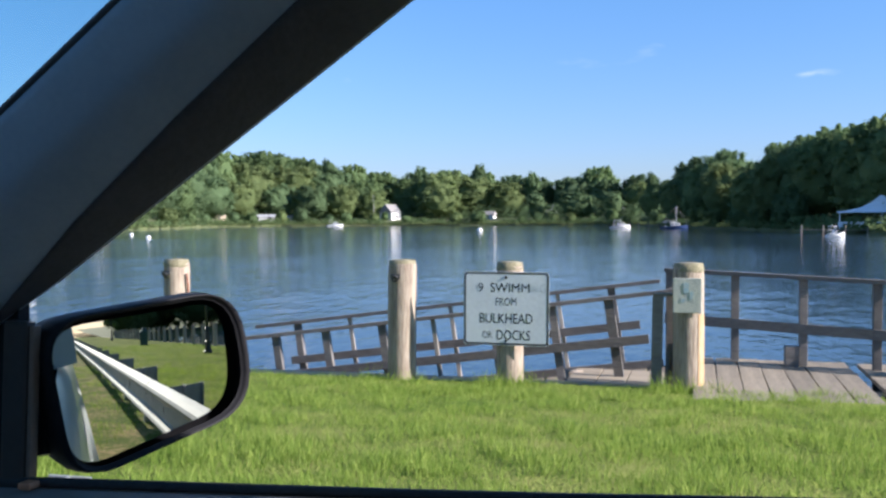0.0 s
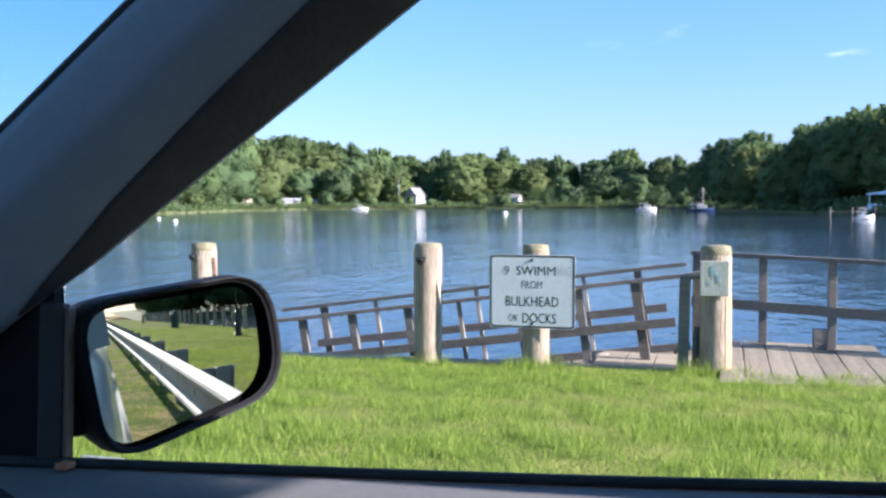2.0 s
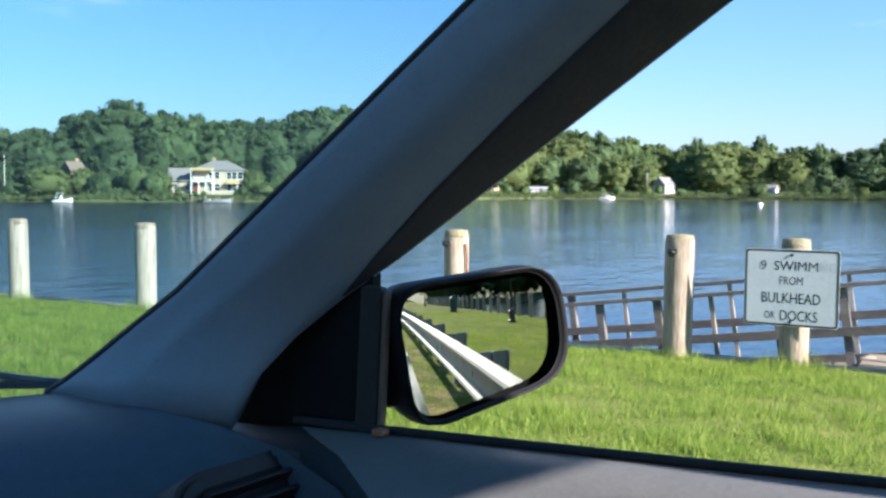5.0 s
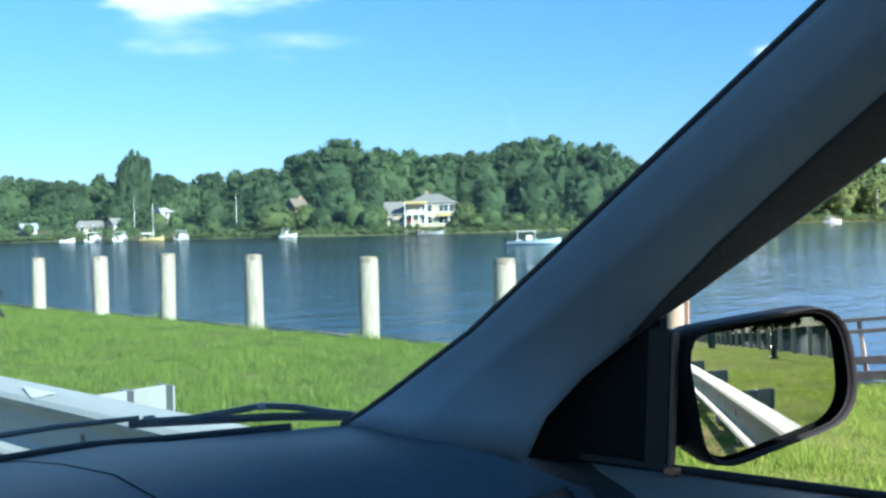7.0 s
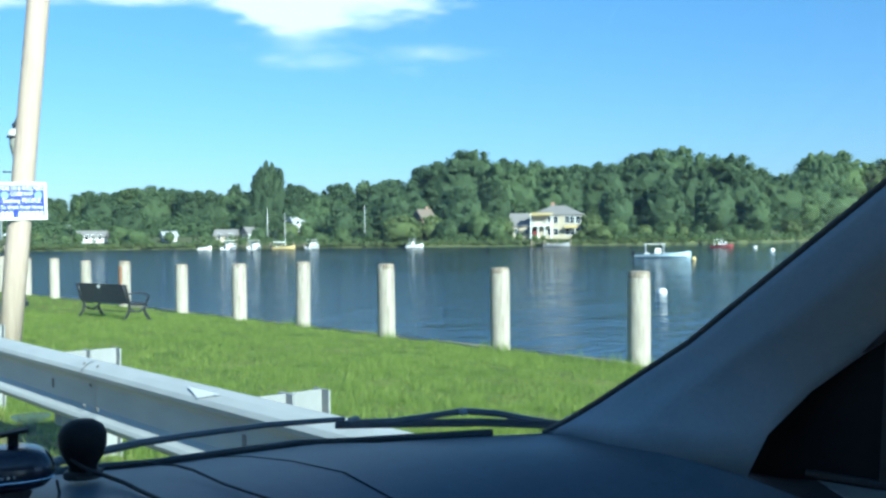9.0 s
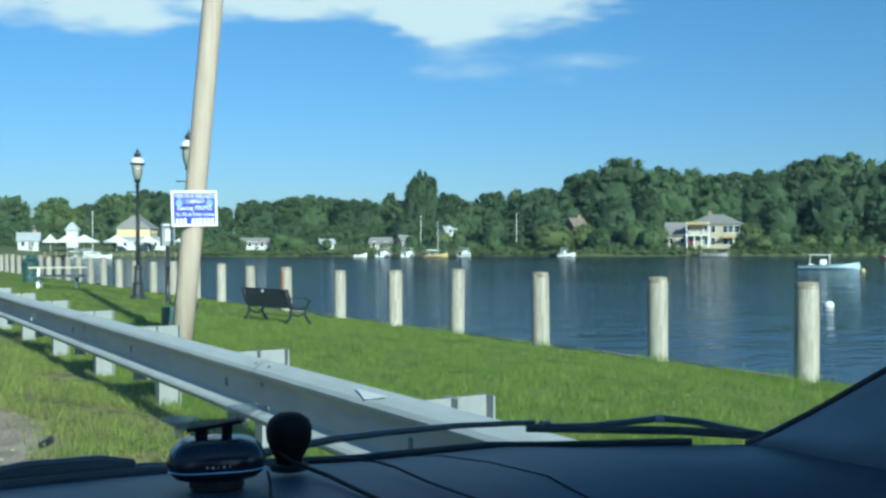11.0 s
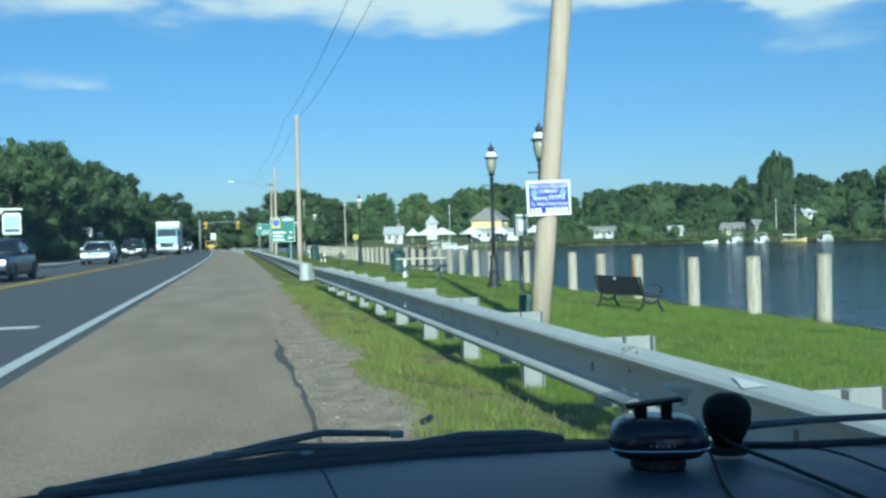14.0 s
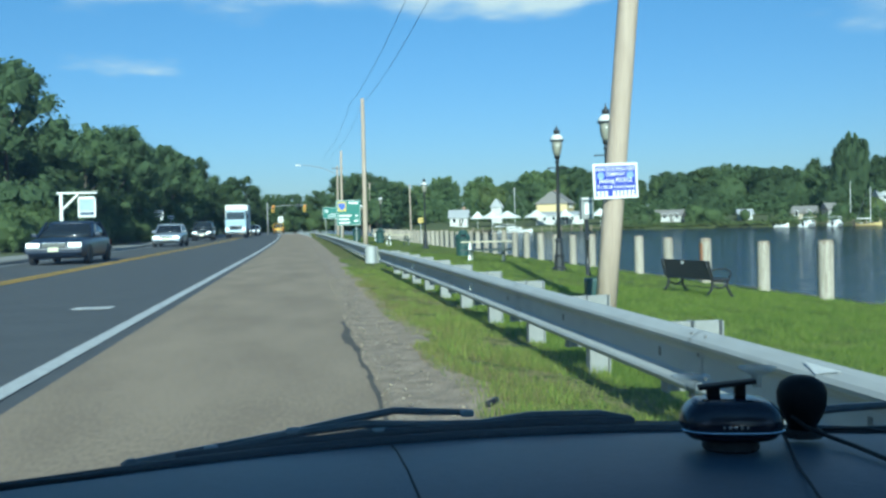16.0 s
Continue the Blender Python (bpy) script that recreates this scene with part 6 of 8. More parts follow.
def boat(m, L, w, hull_mat, cabin, label, mast_h=0.0, name="boat", top_mat=None):
    """A hull lofted from section to section, with deck, rub rail, cabin or awning, and a mast where it has one. The bow points along +x."""
    t = thing(name, m, label, "boat")
    bm = bmesh.new()
    rings = []
    for i in range(9):
        k = i / 8
        x = -L / 2 + L * k
        hw = w / 2 * (1 - max(0, (k - 0.45) / 0.55) ** 2.2) * (0.88 + 0.12 * min(1, k * 3)) + 0.02
        sheer = 0.58 + 0.52 * k ** 2
        rings.append([(x, -hw, sheer), (x + 0.1 * k, -hw * 0.86, 0.2), (x, -hw * 0.35, -0.25), (x, hw * 0.35, -0.25), (x + 0.1 * k, hw * 0.86, 0.2), (x, hw, sheer), (x, hw * 0.9, sheer - 0.12), (x, -hw * 0.9, sheer - 0.12)])
    ring_loft(bm, rings)
    hull = part("hull", bm, hull_mat, t)
    for sy in (0, 5):
        bm = bmesh.new()
        tube(bm, [(r[sy][0], r[sy][1] * 1.01, r[sy][2] - 0.05) for r in rings], 0.05, 5)
        part("rub_rail", bm, M_GLASS_DARK, hull)
    for k in (-0.28, -0.02):
        bm = bmesh.new()
        box(bm, (k * L, 0, 0.55), (0.10 * L, w * 0.5, 0.35), bevel=0.05)
        part("thwart", bm, M_CANVAS, t)
    if cabin == "top":
        bm = bmesh.new()
        box(bm, (-0.08 * L, 0, 0.95), (0.13 * L, w * 0.45, 1.0), bevel=0.08, taper=0.85)
        part("console", bm, M_WHITE, t)
    if cabin == "cabin":
        bm = bmesh.new()
        box(bm, (0.05 * L, 0, 1.15), (L * 0.36, w * 0.68, 0.75), bevel=0.10, taper=0.9)
        cab = part("cabin", bm, M_WHITE, t)
        for sy in (-1, 1):
            bm = bmesh.new()
            box(bm, (0.05 * L, sy * w * 0.325, 1.22), (L * 0.28, 0.04, 0.28), bevel=0.01)
            part("cabin_window", bm, M_GLASS_DARK, cab)
    if cabin in ("top", "cabin"):
        for sx in (-0.30, 0.02):
            for sy in (-1, 1):
                bm = bmesh.new()
                tube(bm, [(sx * L, sy * w * 0.36, 0.7), (sx * L, sy * w * 0.34, 2.1)], 0.035, 5)
                part("top_post", bm, M_WHITE, t)
        bm = bmesh.new()
        box(bm, (-0.14 * L, 0, 2.15), (L * 0.38, w * 0.82, 0.10), bevel=0.04)
        part("hard_top", bm, top_mat or M_WHITE, t)
        bm = bmesh.new()
        box(bm, (0.06 * L, 0, 1.35), (0.05, w * 0.7, 0.6), Euler((0, radians(-20), 0)).to_matrix(), 0.01)
        part("windscreen", bm, M_GLASS_DARK, t)
    bm = bmesh.new()
    box(bm, (-L / 2 - 0.15, 0, 0.7), (0.3, 0.4, 0.9), bevel=0.06)
    part("outboard", bm, M_BLACK, t)
    if mast_h:
        bm = bmesh.new()
        tube(bm, [(0.08 * L, 0, 0.8), (0.08 * L, 0, mast_h)], 0.06, 6)
        part("mast", bm, M_WHITE, t)
        bm = bmesh.new()
        tube(bm, [(0.08 * L, 0, 1.6), (-0.42 * L, 0, 1.7)], 0.13, 6)
        part("boom", bm, M_WHITE, t)
        for xe, ze in ((-L / 2, 1.0), (L / 2, 1.1)):
            bm = bmesh.new()
            tube(bm, [(0.08 * L, 0, mast_h), (xe, 0, ze)], 0.02, 4)
            part("stay", bm, M_GALV_POST, t)
    return t


def afloat(az, d, turn=0.0):
    a = radians(az)
    return Matrix.Translation((d * math.sin(a), d * math.cos(a), WATER_Z)) @ Matrix.Rotation(-a + radians(turn), 4, "Z")


M_HULL_B = material("pale_blue_hull", (0.42, 0.55, 0.62), (0.36, 0.48, 0.56), 3, 0.35, coat=0.3)
M_HULL_R = material("dark_red_hull", (0.20, 0.03, 0.03), (0.25, 0.05, 0.04), 3, 0.35, coat=0.3)
M_HULL_D = material("dark_blue_hull", (0.03, 0.06, 0.16), (0.04, 0.08, 0.2), 3, 0.35, coat=0.3)
boat(afloat(53.0, 118, 4) @ Matrix.Diagonal((1, 1, 0.72, 1)), 6.4, 2.2, M_HULL_B, "top", "pale blue motorboat with a white hard top at anchor")
boat(afloat(56.2, 200, 8) @ Matrix.Diagonal((0.85, 0.85, 0.7, 1)), 5.2, 1.9, M_HULL_R, "cabin", "dark red and white cabin motorboat at anchor")
boat(afloat(12.0, 240, 8), 10.0, 2.8, M_WHITE, "cabin", "white sailing boat with furled sails at the marina", 11.0, "sailboat")
boat(afloat(28.3, 238, 74), 8.0, 2.8, M_WHITE, "cabin", "white cabin cruiser moored at the far shore")
boat(afloat(29.7, 240, 80), 8.5, 2.9, M_WHITE, "cabin", "white cabin cruiser moored at the far shore")
boat(afloat(26.9, 240, 0), 3.2, 1.6, M_CANVAS, "none", "small open cream dinghy by the shore")
boat(afloat(31.3, 236, 10), 5.5, 2.4, M_AWNING, "none", "yellow-hulled sailing boat with bare mast", 8.5, "sailboat")
boat(afloat(33.0, 238, 60), 5.0, 2.2, M_WHITE, "cabin", "white cabin boat at the far shore")
boat(afloat(38.8, 240, 15), 4.4, 1.9, M_WHITE, "top", "small white boat with a blue top", top_mat=M_HULL_D)
boat(afloat(47.0, 234, 4), 6.2, 2.2, M_GALV_POST, "none", "grey motorboat beside a small jetty")
boat(afloat(85.6, 285, 6), 5.6, 2.2, M_WHITE, "cabin", "small white cruiser at the far jetty")
boat(afloat(88.6, 262, 0), 7.0, 2.5, M_HULL_D, "cabin", "blue and white cruiser at the far jetty", 6.0)
boat(afloat(69.2, 400, 0), 6.5, 2.4, M_WHITE, "cabin", "small white cruiser near the far shore")
boat(afloat(97.1, 150, 20) @ Matrix.Diagonal((0.8, 0.8, 0.72, 1)), 3.2, 1.5, M_WHITE, "top", "white pontoon boat beside the tent dock")


def jetty(p, L, w, turn, label):
    t = thing("jetty", Matrix.Translation((p.x, p.y, WATER_Z)) @ Matrix.Rotation(-math.atan2(p.x, p.y) + radians(turn), 4, "Z"), label, "jetty")
    bm = bmesh.new()
    box(bm, (0, 0, 0.75), (L, w, 0.14), bevel=0.02)
    part("deck", bm, M_DECK, t)
    for i in range(max(2, int(L / 2.5))):
        for sy in (-1, 1):
            bm = bmesh.new()
            lathe(bm, [(0.12, -1.5), (0.12, 1.5)], 6, (-L / 2 + 0.3 + i * (L - 0.6) / max(1, int(L / 2.5) - 1), sy * w / 2, 0))
            part("pile", bm, M_PILE_GREY, t)
    return t


jetty(shore_point(46.6, -3), 10, 2.4, 0, "small timber jetty below the large house")
jetty(shore_point(88.0, -4), 22, 2.2, 0, "low dark jetty with moored cruisers")
jetty(shore_point(97.5, -4), 14, 3, 0, "low dock in front of the tent")
jetty(shore_point(31, -4), 20, 1.8, 0, "low timber jetty along the cottages")
jetty(shore_point(13, -3), 40, 2.0, 0, "long marina quay deck")

# marquee by the water
c = shore_point(97.6, 3)
tent = thing("marquee", facing(c) @ Matrix.Translation((5.6, 0, 0.3)) @ Matrix.Diagonal((1.35, 1.0, 0.98, 1)), "white marquee tent with swooping peaks by the water", "tent")
M_TENT = material("white_tent_fabric", (0.74, 0.77, 0.78), (0.66, 0.69, 0.70), 2, 0.7, 0.1)
for k_, ox in enumerate((0.0, 8.0)):
    bm = bmesh.new()
    segs, rings = 16, []
    for r, z in ((1.0, 2.3), (0.99, 2.5), (0.72, 2.75), (0.45, 3.25), (0.22, 4.1), (0.09, 4.9), (0.03, 5.3)):
        rings.append([(ox + 5.2 * r * (math.copysign(abs(math.cos(a)) ** 0.5, math.cos(a))), 4.6 * r * (math.copysign(abs(math.sin(a)) ** 0.5, math.sin(a))), z) for a in [2 * math.pi * i / segs for i in range(segs)]])
    ring_loft(bm, rings)
    part("canopy", bm, M_TENT, tent)
for x in (-4.8, 0, 4.8, 9.6, 14.2):
    for y in (-4.3, 4.3):
        bm = bmesh.new()
        tube(bm, [(x, y, -0.6), (x, y, 2.4)], 0.06, 6)
        part("pole", bm, M_WHITE, tent)
bm = bmesh.new()
box(bm, (5, -4.6, 0.3), (20, 0.1, 0.9))
part("skirt_wall", bm, M_TENT, tent)

# mooring buoys
def buoy(az, d, r, label, mm):
    a = radians(az)
    t = thing("buoy", pose(d * math.sin(a), d * math.cos(a), WATER_Z), label, "buoy")
    bm = bmesh.new()
    lathe(bm, [(r * 0.5, -r), (r, -r * 0.3), (r, r * 0.5), (r * 0.6, r * 0.95), (0.02, r * 1.05)], 12)
    part("float", bm, mm, t, smooth=True)
    bm = bmesh.new()
    tube(bm, [(0.0 + 0.06 * math.cos(q), 0.06 * math.sin(q) * 0.2, r * 1.12 + 0.06 * math.sin(q)) for q in [2 * math.pi * i / 8 for i in range(9)]], 0.015, 5)
    part("ring", bm, M_IRON, t)


buoy(53.0, 46.5, 0.23, "white round mooring buoy floating on the lake", M_WHITE)
buoy(54.7, 108, 0.28, "small orange float beside a boat", M_AWNING)
buoy(77.6, 230, 0.6, "white mooring buoy far out on the lake", M_WHITE)
buoy(58.9, 160, 0.36, "white mooring buoy far out on the lake", M_WHITE)
buoy(58.0, 190, 0.36, "white mooring buoy far out on the lake", M_WHITE)
# ---- waiting traffic in the far lane ----
def wheel(parent, c, r, w=0.2):
    rot = Matrix.Translation(c) @ Euler((0, radians(90), 0)).to_matrix().to_4x4()
    bm = bmesh.new()
    lathe(bm, [(r * 0.62, -w / 2), (r * 0.92, -w / 2), (r, -w * 0.35), (r, w * 0.35), (r * 0.92, w / 2), (r * 0.62, w / 2)], 20, m=rot)
    wo = part("wheel", bm, M_RUBBER, parent, smooth=False)
    bm = bmesh.new()
    lathe(bm, [(0.001, -w * 0.42), (r * 0.2, -w * 0.46), (r * 0.63, -w * 0.40), (r * 0.63, w * 0.40), (r * 0.2, w * 0.46), (0.001, w * 0.42)], 14, m=rot)
    part("rim", bm, M_GALV_POST, wo)


def vehicle(m, L, W, belt, roof, hood, trunk, cab0, cab1, paint, label, kind_="car", van=False):
    """Nose towards -y. Body lofted along its length, glasshouse, roof, lamps, grille, bumpers, wheels."""
    t = thing("car", m, label, "car", "waiting traffic")
    bm = bmesh.new()
    top_k = (0.0, 0.01, 0.04, 0.12, cab0, cab0 + 0.10, cab1 - 0.05, cab1 + 0.03, 0.93, 0.985, 1.0)
    top_z = (hood - 0.32, hood - 0.17, hood - 0.07, hood - 0.01, belt - 0.02, belt, belt, trunk, trunk - 0.02, trunk - 0.11, trunk - 0.26)
    rings = []
    for k in (0.0, 0.006, 0.018, 0.04, 0.08, 0.13, 0.20, cab0, 0.40, 0.50, 0.62, 0.74, cab1, 0.90, 0.95, 0.98, 0.994, 1.0):
        y, z = -L / 2 + L * k, float(np.interp(k, top_k, top_z))
        h = W / 2 * float(np.interp(k, (0.0, 0.006, 0.018, 0.05, 0.12, 0.30, 0.72, 0.92, 0.98, 1.0), (0.70, 0.80, 0.87, 0.93, 0.975, 1.0, 1.0, 0.95, 0.87, 0.74)))
        low = 0.21 if 0.03 < k < 0.97 else 0.30
        half = [(0.90, low), (0.975, low + 0.10), (1.0, low + 0.27), (0.985, z - 0.17), (0.95, z - 0.07), (0.84, z - 0.018), (0.45, z + 0.004)]
        rings.append([(-h * a, y, b) for a, b in half] + [(h * a, y, b) for a, b in reversed(half)])
    ring_loft(bm, rings)
    part("body", bm, paint, t, smooth=True)
    ya, yb = -L / 2 + L * cab0, -L / 2 + L * cab1
    rk = 0.75 if not van else 0.35
    hw, tw = W / 2 * 0.94, W / 2 * 0.76

    def canopy_ring(u, z, shrink=1.0):
        """Outline of the cabin, u from the belt line (0) to the roof (1), with rounded corners."""
        bow = math.sin(u * math.pi / 2)
        a, y0, y1 = (hw + (tw - hw) * u ** 1.4) * shrink, ya + rk * u, yb - rk * 0.8 * u
        mid = (y0 + y1) / 2
        y0, y1, c_ = mid + (y0 - mid) * shrink, mid + (y1 - mid) * shrink, 0.10 + 0.06 * bow
        return [(-a + 2 * c_, y0, z), (a - 2 * c_, y0, z), (a - 0.5 * c_, y0 + 0.4 * c_, z), (a, y0 + 2 * c_, z), (a, y1 - 2 * c_, z), (a - 0.5 * c_, y1 - 0.4 * c_, z), (a - 2 * c_, y1, z), (-a + 2 * c_, y1, z),
                (-a + 0.5 * c_, y1 - 0.4 * c_, z), (-a, y1 - 2 * c_, z), (-a, y0 + 2 * c_, z), (-a + 0.5 * c_, y0 + 0.4 * c_, z)]

    bm = bmesh.new()
    ring_loft(bm, [canopy_ring(u, belt - 0.03 + (roof - belt) * v) for u, v in ((0.0, 0.0), (0.35, 0.42), (0.70, 0.76), (0.95, 0.94))])
    part("glasshouse", bm, M_CAR_BLUE_GLASS, t, "dark car windows", True)
    bm = bmesh.new()
    ring_loft(bm, [canopy_ring(0.90, roof - 0.075, 1.02), canopy_ring(1.0, roof - 0.035, 1.01), canopy_ring(1.0, roof - 0.008, 0.93), canopy_ring(1.0, roof + 0.012, 0.70), canopy_ring(1.0, roof + 0.018, 0.30)])
    part("roof", bm, paint, t, smooth=True)
    for sx in (-1, 1):
        for y0_, y1_ in ((ya, ya + rk), (yb, yb - rk * 0.8), ((ya + yb) / 2, (ya + yb) / 2 + 0.05)):
            bm = bmesh.new()
            bar(bm, (sx * hw * 1.0, y0_, belt - 0.04), (sx * tw * 1.01, y1_, roof - 0.02), 0.07, 0.06)
            part("pillar", bm, paint, t)
        bm = bmesh.new()
        box(bm, (sx * W * 0.34, -L / 2 + 0.03, hood - 0.22), (W * 0.22, 0.12, 0.15), bevel=0.03)
        part("headlight", bm, M_LAMP_GLASS, t, "clear headlight")
        bm = bmesh.new()
        box(bm, (sx * W * 0.36, L / 2 - 0.02, trunk - 0.28), (W * 0.18, 0.08, 0.16), bevel=0.02)
        part("tail_light", bm, M_TAIL, t, "red tail light")
        bm = bmesh.new()
        box(bm, (sx * (W / 2 + 0.08), ya + 0.25, belt + 0.05), (0.17, 0.08, 0.12), bevel=0.03)
        part("door_mirror", bm, paint, t)
        for k in (0.19, 0.80):
            wheel(t, (sx * (W / 2 - 0.09), -L / 2 + L * k, 0.32), 0.32)
    bm = bmesh.new()
    box(bm, (0, -L / 2 + 0.0, hood - 0.22), (W * 0.40, 0.06, 0.16), bevel=0.02)
    part("grille", bm, M_CHROME if kind_ == "car" else M_BLACK, t, "bright grille")
    for sy in (-1, 1):
        bm = bmesh.new()
        box(bm, (0, sy * (L / 2 - 0.01), 0.46), (W * 0.93, 0.16, 0.18), bevel=0.04)
        bo = part("bumper", bm, paint if kind_ == "car" else M_BLACK, t)
        bm = bmesh.new()
        box(bm, (0, sy * (L / 2 + 0.08), 0.50), (0.32, 0.012, 0.14), bevel=0.003)
        part("number_plate", bm, M_PLATE, bo, "blank pale number plate")
    return t


M_LAMP_GLASS = plain("clear_lamp_glass", (0.75, 0.77, 0.74), 0.12, emit=1.2)
M_TAIL = plain("red_lamp_glass", (0.35, 0.01, 0.01), 0.2)
M_PLATE = material("plain_number_plate", (0.62, 0.60, 0.42), (0.56, 0.55, 0.40), 6, 0.5)
M_NAVY = material("dark_blue_car_paint", (0.010, 0.020, 0.040), (0.012, 0.023, 0.046), 200, 0.35, coat=0.25)
M_PALE = material("silver_blue_car_paint", (0.38, 0.43, 0.48), (0.36, 0.41, 0.46), 200, 0.3, metal=0.4, coat=0.6)
M_DKG = material("dark_green_grey_car_paint", (0.030, 0.042, 0.045), (0.034, 0.046, 0.05), 200, 0.3, coat=0.6)
vehicle(pose(-7.85, 35.0, 0), 4.9, 1.86, 0.90, 1.40, 0.86, 0.92, 0.30, 0.82, M_NAVY, "dark blue sedan with bright headlights waiting on the road")
vehicle(pose(-8.45, 65.0, 0), 4.5, 1.78, 0.90, 1.42, 0.82, 0.95, 0.27, 0.84, M_PALE, "pale silver sedan waiting on the road")
vehicle(pose(-9.15, 93.5, 0), 4.6, 1.85, 1.02, 1.75, 0.98, 1.05, 0.26, 0.97, M_DKG, "dark green sport utility car waiting on the road", "suv", True)
vehicle(pose(-7.5, 141, 0), 4.6, 1.85, 0.98, 1.5, 0.9, 1.0, 0.28, 0.85, M_NAVY, "dark car in the queue near the junction")
vehicle(pose(-7.3, 148, 0), 4.6, 1.85, 0.98, 1.5, 0.9, 1.0, 0.28, 0.85, M_PALE, "pale car in the queue near the junction")
vehicle(pose(-4.2, 170, 0.0, 0, 0, 180), 4.6, 1.85, 1.02, 1.75, 0.98, 1.05, 0.26, 0.97, M_SIGNALY, "yellow van driving away towards the junction", "suv", True)

# lorry
lo = thing("lorry", pose(-7.5, 112.5, 0), "pale blue box lorry with a wide glazed cab", "lorry")
M_LORRY = material("pale_blue_lorry_paint", (0.32, 0.46, 0.55), (0.28, 0.41, 0.50), 3, 0.35, coat=0.4)
bm = bmesh.new()
box(bm, (0, 0.3, 1.25), (2.3, 2.0, 1.6), bevel=0.10)
box(bm, (0, 0.5, 2.55), (2.25, 1.8, 1.2), bevel=0.12, taper=0.92)
cab = part("cab", bm, M_LORRY, lo)
bm = bmesh.new()
box(bm, (0, -0.42, 2.45), (1.95, 0.06, 0.85), Euler((radians(-8), 0, 0)).to_matrix(), 0.03)
part("windscreen", bm, M_GLASS_DARK, cab)
bm = bmesh.new()
box(bm, (0, 4.2, 2.35), (2.5, 5.6, 2.75), bevel=0.05)
part("cargo_box", bm, M_WHITE, lo)
bm = bmesh.new()
box(bm, (0, 0.2, 3.35), (2.3, 0.5, 0.22), bevel=0.05)
part("roof_visor", bm, M_WHITE, lo)
bm = bmesh.new()
box(bm, (0, -0.72, 1.15), (1.4, 0.06, 0.5), bevel=0.02)
part("grille", bm, M_CHROME, lo)
bm = bmesh.new()
box(bm, (0, -0.76, 0.55), (2.3, 0.25, 0.35), bevel=0.05)
part("bumper", bm, M_CHROME, lo)
for sx in (-1, 1):
    bm = bmesh.new()
    box(bm, (sx * 0.9, -0.72, 1.0), (0.35, 0.08, 0.22), bevel=0.02)
    part("headlight", bm, M_LAMP_GLASS, lo)
    for y in (0.35, 5.2):
        wheel(lo, (sx * 1.0, y, 0.48), 0.48, 0.28)
    bm = bmesh.new()
    box(bm, (sx * 1.3, -0.3, 2.4), (0.16, 0.1, 0.5), bevel=0.03)
    part("door_mirror", bm, M_BLACK, lo)
# ---- the car that the camera sits in ----
car = thing("car", pose(0, 0, 0), "silver compact car parked on the shoulder, open side window", "car")
CX = 0.20


def post_out(y):
    """Windscreen-side edge of the front pillar."""
    return Vector((0.883 + 0.067 * y, y, 1.358 - 0.727 * y))


def post_in(y):
    """Side-window edge of the front pillar."""
    return Vector((0.974 + 0.0653 * y, y, 1.218 - 0.669 * y))


# pillar trim, from the header down to a foot that flares over the dashboard
outer = [post_out(-0.06), post_out(0.1), post_out(0.25), post_out(0.4), post_out(0.52), post_out(0.60), Vector((0.928, 0.67, 0.880)), Vector((0.936, 0.735, 0.842)), Vector((0.944, 0.79, 0.812)), Vector((0.952, 0.840, 0.788))]
inner = [post_in(-0.22), post_in(-0.08), post_in(0.05), post_in(0.19), post_in(0.30), post_in(0.385), Vector((0.985, 0.44, 0.921)), Vector((0.967, 0.487, 0.880)), Vector((0.942, 0.520, 0.836)), Vector((0.926, 0.537, 0.788))]


def pillar_point(o, i, s, proud=0.0):
    """Across the pillar from the glass (0) to the door (1): a broad front face, a soft crease, then the side face with a rolled edge."""
    bulge = 0.038 * (s / 0.40) ** 0.85 if s < 0.40 else 0.038 * max(0.0, 1 - ((s - 0.40) / 0.60) ** 2.6)
    return o.lerp(i, s) + Vector((-0.75, -0.55, 0.25)).normalized() * (bulge + proud)


def pillar_rings(flip=1):
    rings = []
    for o, i in zip(outer, inner):
        row = []
        for k in range(17):
            row.append(pillar_point(o, i, k / 16))
        for k in range(16, -1, -1):
            row.append(o.lerp(i, k / 16) + Vector((0.030, 0.012, 0.008)))
        rings.append([Vector((q.x if flip > 0 else 2 * CX - q.x, q.y, q.z)) for q in row])
    return rings


